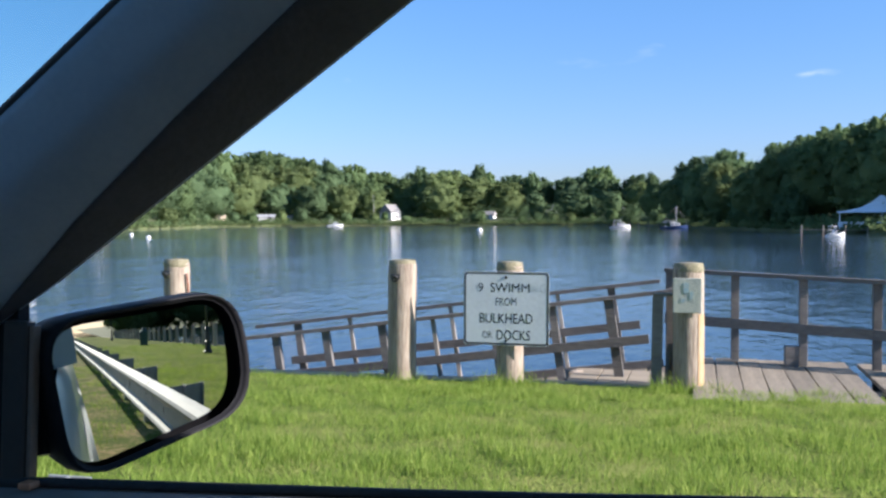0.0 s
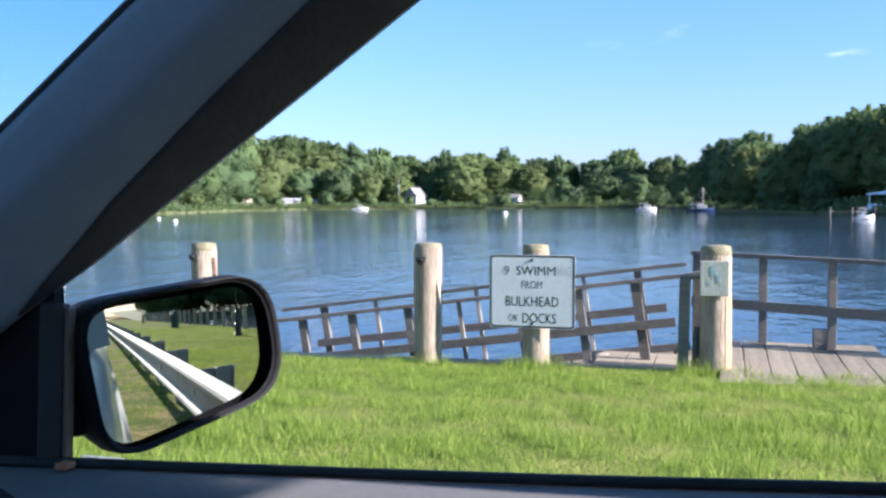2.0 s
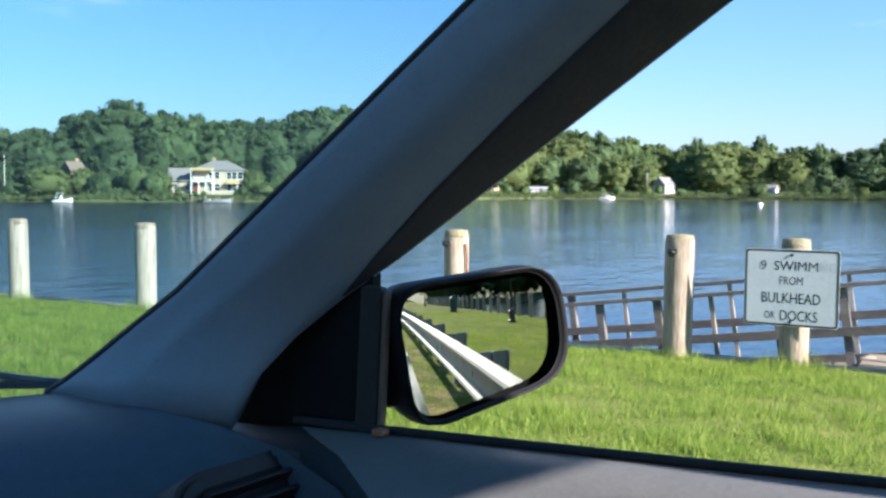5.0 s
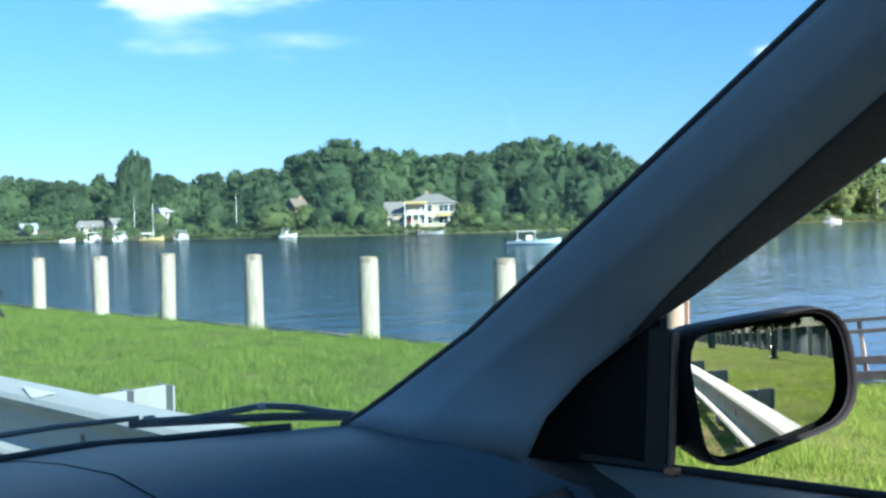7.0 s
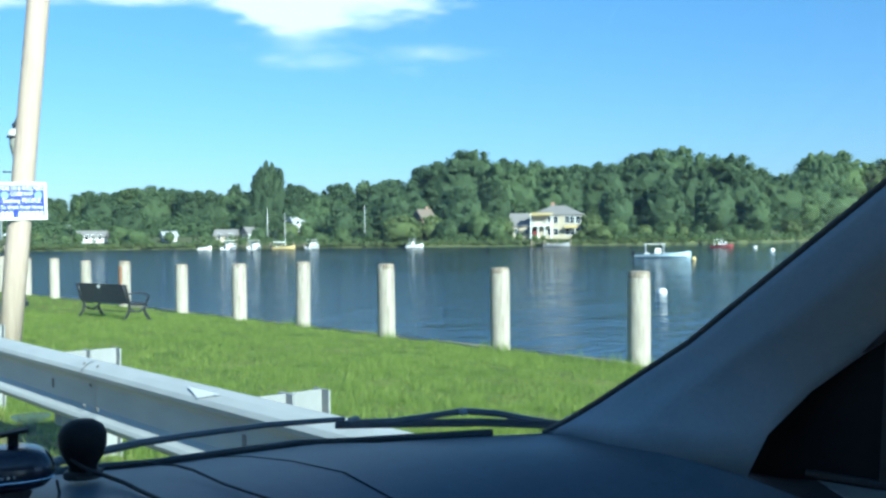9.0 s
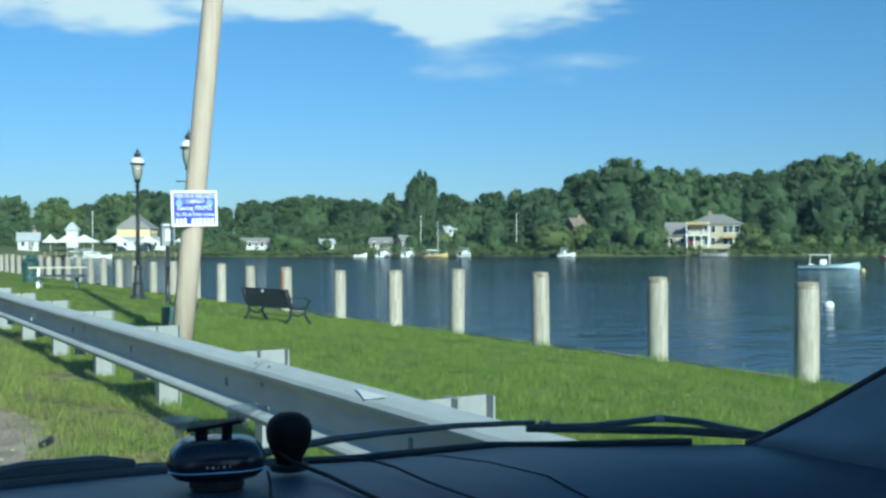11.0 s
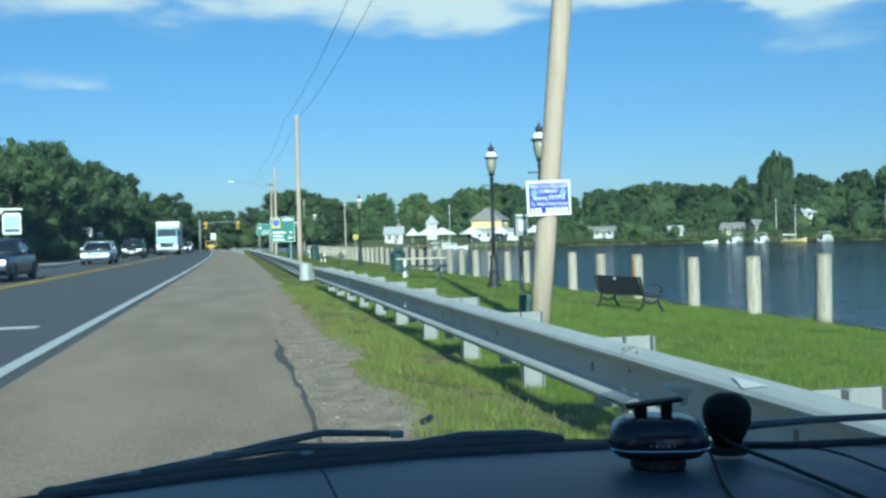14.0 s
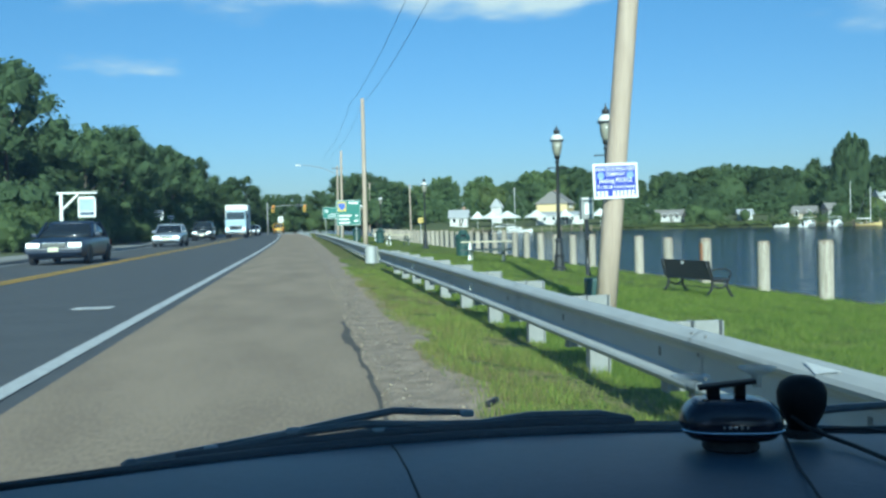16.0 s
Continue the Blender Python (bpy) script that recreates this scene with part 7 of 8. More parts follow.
for f in (1, -1):
    bm = bmesh.new()
    ring_loft(bm, pillar_rings(f))
    pil = part("pillar_trim", bm, M_TRIM, car, "grey vinyl front pillar trim", True)
    # rubber seal along the glass
    bm = bmesh.new()
    tube(bm, [Vector((q.x if f > 0 else 2 * CX - q.x, q.y, q.z)) + Vector((0.004 * f, 0.004, 0.0)) for q in outer], 0.005, 6)
    part("screen_seal", bm, M_RUBBER, pil, smooth=True)
    bm = bmesh.new()
    tube(bm, [Vector((q.x if f > 0 else 2 * CX - q.x, q.y, q.z)) + Vector((0.010 * f, 0.006, 0.006)) for q in inner[:6]], 0.005, 6)
    part("door_seal", bm, M_SEAL, pil, "grey-brown rubber door seal", smooth=True)
    # dark weatherstrip over the side face, narrower towards the foot
    bm = bmesh.new()
    rings = []
    for r_, (o, i) in enumerate(zip(outer[:7], inner[:7])):
        s0 = 0.56 + 0.42 * (r_ / 6) ** 1.6
        row = [pillar_point(o, i, s0, 0.0005)] + [pillar_point(o, i, s0 + (0.995 - s0) * (0.04 + 0.96 * k / 8), 0.0028) for k in range(9)]
        rings.append([Vector((q.x if f > 0 else 2 * CX - q.x, q.y, q.z)) for q in row])
    ring_loft(bm, rings, closed=False)
    part("weatherstrip", bm, M_SEAL, pil, "dark brown-grey rubber weatherstrip", smooth=True)
    # painted outside of the pillar
    bm = bmesh.new()
    tube(bm, [Vector((q.x if f > 0 else 2 * CX - q.x, q.y, q.z)) + Vector((0.045 * f, 0.0, 0.01)) for q in [o.lerp(i, 0.5) for o, i in zip(outer[:7], inner[:7])]], 0.030, 8)
    part("pillar_panel", bm, M_SILVER, pil, smooth=True)

# windscreen base line and dashboard
def base_y(x):
    k = abs(x - CX) / 0.75
    return 1.105 - 0.075 * k ** 2 - 0.20 * max(0.0, k - 0.72) ** 1.3 * 5.0


DASH = [(0.0, 0.785), (-0.08, 0.795), (-0.18, 0.801), (-0.28, 0.801), (-0.36, 0.789), (-0.43, 0.761), (-0.475, 0.715), (-0.49, 0.65), (-0.47, 0.58), (-0.44, 0.45)]
def sag(x):
    """The dashboard's far edge is highest in the middle and lifts again at the pillar."""
    return -0.015 * min(1.0, ((x - 0.12) / 0.42) ** 2) + 0.13 * max(0.0, x - 0.80)


bm = bmesh.new()
rings = []
for i in range(33):
    x = -0.56 + 1.545 * i / 32
    rings.append([(min(x, 0.985 - 0.085 * min(1.0, -dy / 0.2)), min(base_y(x), 1.2) + dy * (0.80 + 0.2 * min(1.0, base_y(x) - 0.1)), z + sag(x) * max(0.0, 1 + dy / 0.3)) for dy, z in DASH])
ring_loft(bm, rings, closed=False)
dash = part("dashboard", bm, M_DASH, car, "dark navy grained dashboard top", True)
# panel seams on the dashboard
for x in (0.03, 0.62):
    bm = bmesh.new()
    tube(bm, [(x, base_y(x) + dy, z + sag(x) * max(0.0, 1 + dy / 0.3) + 0.0002) for dy, z in DASH[:6]], 0.0010, 5)
    part("seam", bm, M_BLACK, dash, smooth=True)
bm = bmesh.new()
pts = []
for i in range(25):
    x = -0.55 + 1.46 * i / 24
    pts.append((x, base_y(x) - 0.002, 0.788 + sag(x)))
tube(bm, pts, 0.006, 6)
part("screen_rubber", bm, M_RUBBER, dash, "black rubber along the windscreen foot", True)
# side air vent: a rounded bezel with a dark throat and slanting slats
vn = Vector((-0.22, -0.86, 0.46)).normalized()
vr = Vector((1, -0.12, 0.0))
vr = (vr - vn * vr.dot(vn)).normalized()
vu = vn.cross(vr)
VENT = Matrix((vr, vu, vn)).transposed().to_4x4()
VENT.translation = Vector((0.862, 0.452, 0.738))
vent = part("air_vent", prism(bmesh.new(), round_rect(0.158, 0.100, 0.040, 9), -0.09, 0.004, VENT), M_VENT, dash, "slatted side air vent")
part("bezel", prism(bmesh.new(), round_rect(0.146, 0.088, 0.036, 9), 0.0, 0.0075, VENT), M_VENT, vent)
part("throat", prism(bmesh.new(), round_rect(0.124, 0.068, 0.026, 9), 0.0, 0.0095, VENT), M_BLACK, vent, "dark vent opening")
for i in range(4):
    bm = bmesh.new()
    box(bm, (0, 0, 0), (0.116 - 0.012 * abs(i - 1.5), 0.0045, 0.016), Euler((radians(-25), 0, 0)).to_matrix(), 0.0015)
    bmesh.ops.transform(bm, matrix=VENT @ Matrix.Translation((0, -0.024 + 0.016 * i, 0.0125)), verts=bm.verts)
    part("vent_slat", bm, M_VENT, vent)

# windscreen: tinted laminated glass
M_SCREEN = bpy.data.materials.new("tinted_windscreen_glass")
M_SCREEN.use_nodes = True
n, l = M_SCREEN.node_tree.nodes, M_SCREEN.node_tree.links
tr, gl, ms = n.new("ShaderNodeBsdfTransparent"), n.new("ShaderNodeBsdfGlossy"), n.new("ShaderNodeMixShader")
tr.inputs[0].default_value = (0.55, 0.70, 0.685, 1)
gl.inputs["Roughness"].default_value = 0.02
ms.inputs[0].default_value = 0.02
l.new(tr.outputs[0], ms.inputs[1])
l.new(gl.outputs[0], ms.inputs[2])
# veiling glare put into the material as a translucent share
haze_film, ms2 = n.new("ShaderNodeBsdfTranslucent"), n.new("ShaderNodeMixShader")
haze_film.inputs[0].default_value = (0.62, 0.68, 0.70, 1)
ms2.inputs[0].default_value = 0.055
l.new(ms.outputs[0], ms2.inputs[1])
l.new(haze_film.outputs[0], ms2.inputs[2])
l.new(ms2.outputs[0], n["Material Output"].inputs[0])
bm = bmesh.new()
rows = []
for i in range(25):
    k = i / 24
    x = -0.63 + 1.66 * k
    foot = Vector((x, base_y(min(max(x, -0.56), 0.96)) + 0.012, 0.762))
    hx = CX + (x - CX) * 0.965
    head = Vector((hx, 0.075 - 0.10 * (abs(x - CX) / 0.75) ** 2, 1.375 - 0.02 * (abs(x - CX) / 0.75) ** 2))
    rows.append([bm.verts.new(foot.lerp(head, s / 8) + Vector((0, 0.03, 0.04)) * math.sin(math.pi * s / 8)) for s in range(9)])
for a, b in zip(rows[:-1], rows[1:]):
    for i in range(8):
        bm.faces.new((a[i], b[i], b[i + 1], a[i + 1]))
ws = part("windscreen", bm, M_SCREEN, car, "green-tinted windscreen glass", True)
ws.visible_shadow = False

# bonnet, scuttle, wings, flanks, roof
bm = bmesh.new()
rows = []
for i in range(13):
    k = i / 12
    x = CX - 0.78 + 1.56 * k
    e = abs(x - CX) / 0.78
    rows.append([bm.verts.new((x, y, z - 0.05 * e ** 3)) for y, z in ((base_y(min(max(x, -0.5), 0.9)) + 0.10, 0.735), (1.45, 0.655), (1.8, 0.580), (2.1, 0.50), (2.25, 0.48), (2.3, 0.3))])
for a, b in zip(rows[:-1], rows[1:]):
    for i in range(5):
        bm.faces.new((a[i], b[i], b[i + 1], a[i + 1]))
SCUTTLE_X = (-0.56, -0.25, -0.12, -0.02, 0.06, 0.14, 0.23, 0.35, 0.42, 0.50, 0.96)
SCUTTLE_Z = (0.758, 0.768, 0.780, 0.789, 0.795, 0.792, 0.785, 0.782, 0.776, 0.766, 0.757)
part("bonnet", bm, M_SILVER, car, "silver painted bonnet", True)
bm = bmesh.new()
rows = []
for i in range(25):
    x = -0.56 + 1.52 * i / 24
    lip = float(np.interp(x, SCUTTLE_X, SCUTTLE_Z))
    rows.append([bm.verts.new((x, base_y(x) + dy, z)) for dy, z in ((0.010, 0.770 + min(0.0, sag(x))), (0.03, 0.35 * 0.768 + 0.65 * lip), (0.055, lip), (0.075, lip - 0.004), (0.10, 0.752), (0.13, 0.748))])
for a, b in zip(rows[:-1], rows[1:]):
    for i in range(5):
        bm.faces.new((a[i], b[i], b[i + 1], a[i + 1]))
part("scuttle", bm, material("dusty_black_scuttle", (0.040, 0.045, 0.040), (0.085, 0.088, 0.078), 14, 0.8, 0.5, contrast=(0.40, 0.60), spec=0.2), car, "dusty black plastic scuttle below the windscreen", True)
for f in (1, -1):
    sx = lambda v: CX + (v - CX) * f
    bm = bmesh.new()
    ring_loft(bm, [[(sx(0.93), 2.2, 0.45), (sx(1.02), 2.15, 0.42), (sx(1.0), 2.1, 0.2)], [(sx(0.95), 1.6, 0.60), (sx(1.05), 1.6, 0.54), (sx(1.04), 1.6, 0.2)], [(sx(0.955), 1.0, 0.735), (sx(1.055), 1.0, 0.68), (sx(1.05), 1.0, 0.2)], [(sx(0.985), 0.45, 0.785), (sx(1.05), 0.45, 0.72), (sx(1.05), 0.45, 0.2)]], closed=False)
    part("front_wing", bm, M_SILVER, car, smooth=True)
    bm = bmesh.new()
    ring_loft(bm, [[(sx(0.992), y, z0), (sx(1.045), y, z0 - 0.04), (sx(1.075), y, z0 - 0.25), (sx(1.06), y, 0.30), (sx(1.02), y, 0.2)] for y, z0 in ((0.55, 0.785), (0.39, 0.795), (-0.3, 0.825), (-1.0, 0.845), (-1.9, 0.85), (-2.25, 0.75))], closed=False)
    part("flank", bm, M_SILVER, car, "silver painted door side", True)
    for y0_, y1_, zt in ((-0.62, -0.55, 1.36), (-1.35, -1.75, 1.33)):
        bm = bmesh.new()
        bar(bm, (sx(0.985), y0_ if f else 0, 0.83), (sx(0.93), y0_ + (0.04 if y0_ > -1 else 0.30), zt), 0.05, 0.12 if y0_ > -1 else 0.16)
        part("side_pillar", bm, M_TRIM, car)
    bm = bmesh.new()
    tube(bm, [post_in(-0.20) + Vector((sx(1.0) - 1.0 if f < 0 else 0, 0, 0)) if f > 0 else Vector((sx(post_in(-0.2).x), -0.2, post_in(-0.2).z)), (sx(0.945), -0.5, 1.39), (sx(0.935), -1.0, 1.37), (sx(0.92), -1.2, 1.34)], 0.03, 8)
    part("roof_rail", bm, M_TRIM, car, smooth=True)
bm = bmesh.new()
rows = []
for i in range(9):
    x = CX - 0.75 + 1.5 * i / 8
    e = abs(x - CX) / 0.75
    rows.append([(x, y, z - 0.05 * e ** 3) for y, z in ((0.03, 1.395), (-0.3, 1.435), (-0.65, 1.435), (-1.03, 1.393))])
ring_loft(bm, [r + [(q[0], q[1], q[2] + 0.03) for q in reversed(r)] for r in rows])
roofp = part("roof", bm, [M_SILVER], car, smooth=False)
bm = bmesh.new()
ring_loft(bm, [[(q[0], q[1], q[2] - 0.012) for q in r] for r in rows], closed=False)
part("headliner", bm, material("grey_headliner", (0.16, 0.16, 0.155), (0.13, 0.13, 0.127), 40, 0.95, 0.2), roofp, smooth=True)
bm = bmesh.new()
box(bm, (CX, -1.95, 0.62), (1.5, 0.5, 0.42), bevel=0.05)
box(bm, (CX, -2.3, 0.55), (1.6, 0.2, 0.6), bevel=0.05)
box(bm, (CX, -1.0, 0.26), (1.52, 2.6, 0.06))
box(bm, (CX, 0.62, 0.45), (1.5, 0.06, 0.5))
part("floor_pan", bm, M_BLACK, car)
# rear window and boot lid
bm = bmesh.new()
rows = []
for i in range(9):
    x = CX - 0.70 + 1.40 * i / 8
    e = abs(x - CX) / 0.70
    rows.append([bm.verts.new((x * (1 - 0.04 * k) + CX * 0.04 * k, -1.62 + 0.59 * k - 0.05 * (1 - e * e), 0.895 + 0.475 * k - 0.04 * e ** 3 * k)) for k in (0.0, 0.25, 0.5, 0.75, 1.0)])
for a, b in zip(rows[:-1], rows[1:]):
    for i in range(4):
        bm.faces.new((a[i], b[i], b[i + 1], a[i + 1]))
rw = part("rear_window", bm, M_SCREEN, car, "tinted rear window glass", True)
rw.visible_shadow = False
bm = bmesh.new()
rows = []
for i in range(9):
    x = CX - 0.78 + 1.56 * i / 8
    e = abs(x - CX) / 0.78
    rows.append([bm.verts.new((x, y + 0.06 * e ** 3 * (y < -2.0), z - 0.04 * e ** 3)) for y, z in ((-1.58, 0.880), (-1.75, 0.902), (-2.20, 0.890), (-2.38, 0.850), (-2.45, 0.62), (-2.43, 0.34))])
for a, b in zip(rows[:-1], rows[1:]):
    for i in range(5):
        bm.faces.new((a[i], b[i], b[i + 1], a[i + 1]))
part("boot_lid", bm, M_SILVER, car, "silver painted boot lid", True)
# seats
for x in (CX - 0.40, CX + 0.43):
    bm = bmesh.new()
    box(bm, (x, -0.62, 0.45), (0.48, 0.52, 0.16), bevel=0.05)
    box(bm, (x, -0.93, 0.80), (0.52, 0.14, 0.70), Euler((radians(14), 0, 0)).to_matrix(), 0.06)
    seat = part("seat", bm, M_SEAT, car, "black cloth front seat")
    bm = bmesh.new()
    box(bm, (x, -1.08, 1.247), (0.34, 0.10, 0.20), bevel=0.045)
    part("headrest", bm, M_SEAT, seat)

# passenger door: belt line, inner trim, black corner panel with division bar
def belt(y):
    return 0.812 - 0.046 * y if y < 0.0 else 0.812 - 0.035 * y
DOOR_SECTION = ((0.972, 0.004, 0.485), (0.955, 0.006, 0.462), (0.930, 0.016, 0.408), (0.905, 0.040, 0.360), (0.892, 0.075, 0.330), (0.893, 0.160, 0.300), (0.905, 0.400, 0.290))
bm = bmesh.new()
ring_loft(bm, [[(x, y1 - (y1 + 0.64) * i / 14, belt(y1 - (y1 + 0.64) * i / 14) - drop) for x, drop, y1 in DOOR_SECTION] for i in range(15)], closed=False)
door = part("door_trim", bm, M_TRIM_DARK, car, "grey moulded door top below the open window", True)
bm = bmesh.new()
ring_loft(bm, [[(x - 0.001, y1 + (0.62 - y1) * i / 4, belt(y1 + (0.62 - y1) * i / 4) - drop - 0.003 * min(i, 1)) for x, drop, y1 in DOOR_SECTION] for i in range(5)], closed=False)
part("front_trim", bm, M_VENT, door, "black plastic at the front of the door", True)
bm = bmesh.new()
tube(bm, [(0.981, 0.50 - 1.12 * i / 10, belt(0.50 - 1.12 * i / 10) - 0.001) for i in range(11)], [0.0045] * 11, 6)
part("belt_seal", bm, M_RUBBER, door, "black rubber belt seal", True)
bm = bmesh.new()
ring_loft(bm, [[(0.990, 0.412, 0.78), (0.990, 0.412, 0.950), (0.990, 0.46, 0.915), (0.990, 0.55, 0.86), (0.990, 0.60, 0.77)], [(1.004, 0.412, 0.78), (1.004, 0.412, 0.950), (1.004, 0.46, 0.915), (1.004, 0.55, 0.86), (1.004, 0.60, 0.77)]])
part("corner_panel", bm, M_BLACK, door, "black triangular mirror corner panel")
bm = bmesh.new()
box(bm, (0.984, 0.410, 0.860), (0.012, 0.024, 0.146), Euler((radians(3.0), 0, 0)).to_matrix(), 0.003)
chan = part("division_bar", bm, material("brown_grey_window_channel", (0.022, 0.017, 0.014), (0.032, 0.025, 0.020), 20, 0.6), door, "brown-grey window channel bar")
# the channel's lit edge, put into a lighter tan lip
bm = bmesh.new()
box(bm, (0.985, 0.3955, 0.858), (0.010, 0.004, 0.142), Euler((radians(3.0), 0, 0)).to_matrix(), 0.001)
part("channel_lip", bm, material("tan_lit_lip", (0.17, 0.12, 0.085), (0.13, 0.095, 0.07), 30, 0.6), chan, "tan edge strip painted as a lit edge")
bm = bmesh.new()
box(bm, (0.968, 0.388, 0.7985), (0.014, 0.012, 0.006), bevel=0.002)
part("clip", bm, material("faded_orange_clip", (0.46, 0.19, 0.09), (0.38, 0.16, 0.08), 30, 0.6), door, "small orange trim clip")

# door mirror: convex glass in a rounded black housing
MIRROR_R = 1.7
mn = Vector((-0.452, -0.890, 0.057)).normalized()
mu = Vector((-mn.y, mn.x, 0)).normalized() * -1
if mu.x < 0:
    mu = -mu
mv = mn.cross(mu)
if mv.z < 0:
    mv = -mv
mc = Vector((0.995, 0.385, 0.930)) + mu * 0.093 - mv * 0.060
# the rim towards the car shows the road behind; the curve turns the middle outwards
mn_rim = mn.copy()
mn = (mn_rim + (mu * 0.082 - mv * 0.045) / MIRROR_R).normalized()
mu = (mu - mn * mu.dot(mn)).normalized()
mv = (mv - mn * mv.dot(mn) - mu * mv.dot(mu)).normalized()


def corner_round(corners, n_=6):
    """A polygon with rounded corners: (x, y, radius) for each."""
    pts, k = [], len(corners)
    for i, (x, y, r) in enumerate(corners):
        p0, p1, p2 = Vector(corners[i - 1][:2]), Vector((x, y)), Vector(corners[(i + 1) % k][:2])
        a, b = (p0 - p1).normalized(), (p2 - p1).normalized()
        for j in range(n_ + 1):
            s = j / n_
            pts.append(p1 + a * r * (1 - s) ** 2 + b * r * s ** 2)
    return pts


GLASS = corner_round([(-0.097, 0.054, 0.034), (0.088, 0.068, 0.034), (0.098, -0.036, 0.042), (-0.076, -0.071, 0.034)])
SHELL = corner_round([(-0.105, 0.061, 0.042), (0.101, 0.079, 0.050), (0.120, -0.041, 0.052), (-0.080, -0.080, 0.042)])


def on_mirror(q, back=0.0):
    d = q.length
    return mc + mu * q.x + mv * q.y - mn * (d * d / (2 * MIRROR_R) + back)


mir = part("door_mirror", bmesh.new(), M_BLACK, car, "black passenger door mirror housing", True)
bm = bmesh.new()
rings = []
for s, back in ((0.985, 0.000), (1.0, -0.006), (1.02, 0.004), (1.03, 0.02), (0.97, 0.05), (0.82, 0.08), (0.55, 0.10), (0.2, 0.108)):
    rings.append([mc + mu * q.x * s + mv * q.y * s - mn * back for q in SHELL])
ring_loft(bm, [[mc + mu * q.x * 0.955 + mv * q.y * 0.945 - mn * 0.002 for q in SHELL]] + rings, caps=False)
bm.faces.new(list(bm.verts)[-len(SHELL):])
bmesh.ops.recalc_face_normals(bm, faces=bm.faces)
bm.to_mesh(mir.data)
bm.free()
mir.data.polygons.foreach_set("use_smooth", [True] * len(mir.data.polygons))
bm = bmesh.new()
box(bm, (1.025, 0.43, 0.835), (0.05, 0.07, 0.05), bevel=0.015)
part("mirror_foot", bm, M_BLACK, mir)
bm = bmesh.new()
rings = []
dense = []
for a, b in zip(GLASS, GLASS[1:] + GLASS[:1]):
    m_ = max(1, int((b - a).length / 0.004))
    dense += [a.lerp(b, j / m_) for j in range(m_)]
for i in range(25):
    rings.append([on_mirror(q * (1.0 - 0.041 * i), 0.004) for q in dense])
vs = [[bm.verts.new(p_) for p_ in r] for r in rings]
for a, b in zip(vs[:-1], vs[1:]):
    for i in range(len(a)):
        j = (i + 1) % len(a)
        bm.faces.new((a[i], a[j], b[j], b[i]))
bm.faces.new(vs[-1])
bmesh.ops.recalc_face_normals(bm, faces=bm.faces)
part("mirror_glass", bm, M_MIRROR, mir, "convex mirror glass", True)

# wipers
M_WIPER = material("satin_grey_wiper", (0.030, 0.033, 0.032), (0.066, 0.070, 0.068), 12, 0.4, 0.1)
def wiper(arm, bridge, blade, knuckles):
    w = part("wiper", bmesh.new(), M_WIPER, car, "black windscreen wiper at rest", True)
    bm = bmesh.new()
    n_ = len(arm)
    tube(bm, arm, [0.0056 - 0.0020 * i / (n_ - 1) for i in range(n_)], 6)
    lathe(bm, [(0.011, -0.012), (0.011, 0.002), (0.004, 0.006)], 8, arm[0])
    tube(bm, bridge, [0.0026] + [0.0046] * (len(bridge) - 2) + [0.0024], 6)
    bm.to_mesh(w.data)
    bm.free()
    bm = bmesh.new()
    tube(bm, blade, 0.0044, 6, 1.3)
    part("blade", bm, M_RUBBER, w, smooth=True)
    for k_ in knuckles:
        bm = bmesh.new()
        box(bm, k_, (0.015, 0.010, 0.008), bevel=0.003)
        part("joint", bm, M_GALV_POST, w, "worn grey joint")


wiper([(-0.235, 1.128, 0.772), (-0.155, 1.135, 0.782), (-0.070, 1.137, 0.794), (-0.016, 1.138, 0.804), (0.038, 1.139, 0.812), (0.093, 1.139, 0.808), (0.117, 1.139, 0.806)],
      [(-0.155, 1.131, 0.780), (-0.070, 1.130, 0.795), (0.004, 1.130, 0.801), (0.067, 1.131, 0.797), (0.131, 1.131, 0.795), (0.188, 1.131, 0.801), (0.264, 1.130, 0.799), (0.300, 1.129, 0.793)],
      [(-0.189, 1.120, 0.778), (-0.058, 1.121, 0.788), (0.026, 1.122, 0.791), (0.190, 1.122, 0.794), (0.300, 1.121, 0.790)],
      [(-0.155, 1.131, 0.783), (-0.070, 1.131, 0.797), (0.117, 1.135, 0.806), (0.02, 1.124, 0.793)])
wiper([(0.440, 1.132, 0.783), (0.541, 1.124, 0.792), (0.605, 1.118, 0.794), (0.706, 1.105, 0.795), (0.797, 1.056, 0.798)],
      [(0.797, 1.052, 0.795), (0.840, 1.002, 0.797), (0.865, 0.973, 0.803), (0.898, 0.932, 0.812), (0.925, 0.897, 0.810), (0.947, 0.866, 0.804), (0.978, 0.830, 0.800)],
      [(0.785, 1.060, 0.791), (0.830, 1.012, 0.793), (0.910, 0.915, 0.798), (0.975, 0.830, 0.798)],
      [(0.805, 1.046, 0.797), (0.898, 0.930, 0.811)])

# ---- gadgets on the dashboard ----
gps = thing("radar_detector", pose(0.330, 0.938, 0.799, 0, 0, -16), "glossy black radar detector with clear suction cups", "gadget")
bm = bmesh.new()
rings = []
for s, z in ((0.62, 0.010), (0.84, 0.013), (0.95, 0.018), (1.0, 0.025), (0.985, 0.031), (0.93, 0.037), (0.84, 0.042), (0.70, 0.046), (0.45, 0.048)):
    rings.append([(0.046 * s * math.copysign(abs(math.cos(a)) ** 0.62, math.cos(a)), 0.036 * s * math.copysign(abs(math.sin(a)) ** 0.66, math.sin(a)), z) for a in [2 * math.pi * i / 32 for i in range(32)]])
ring_loft(bm, rings)
part("case", bm, material("glossy_navy_black_plastic", (0.010, 0.012, 0.022), (0.016, 0.018, 0.030), 40, 0.2, 0.05), gps, smooth=True)
bm = bmesh.new()
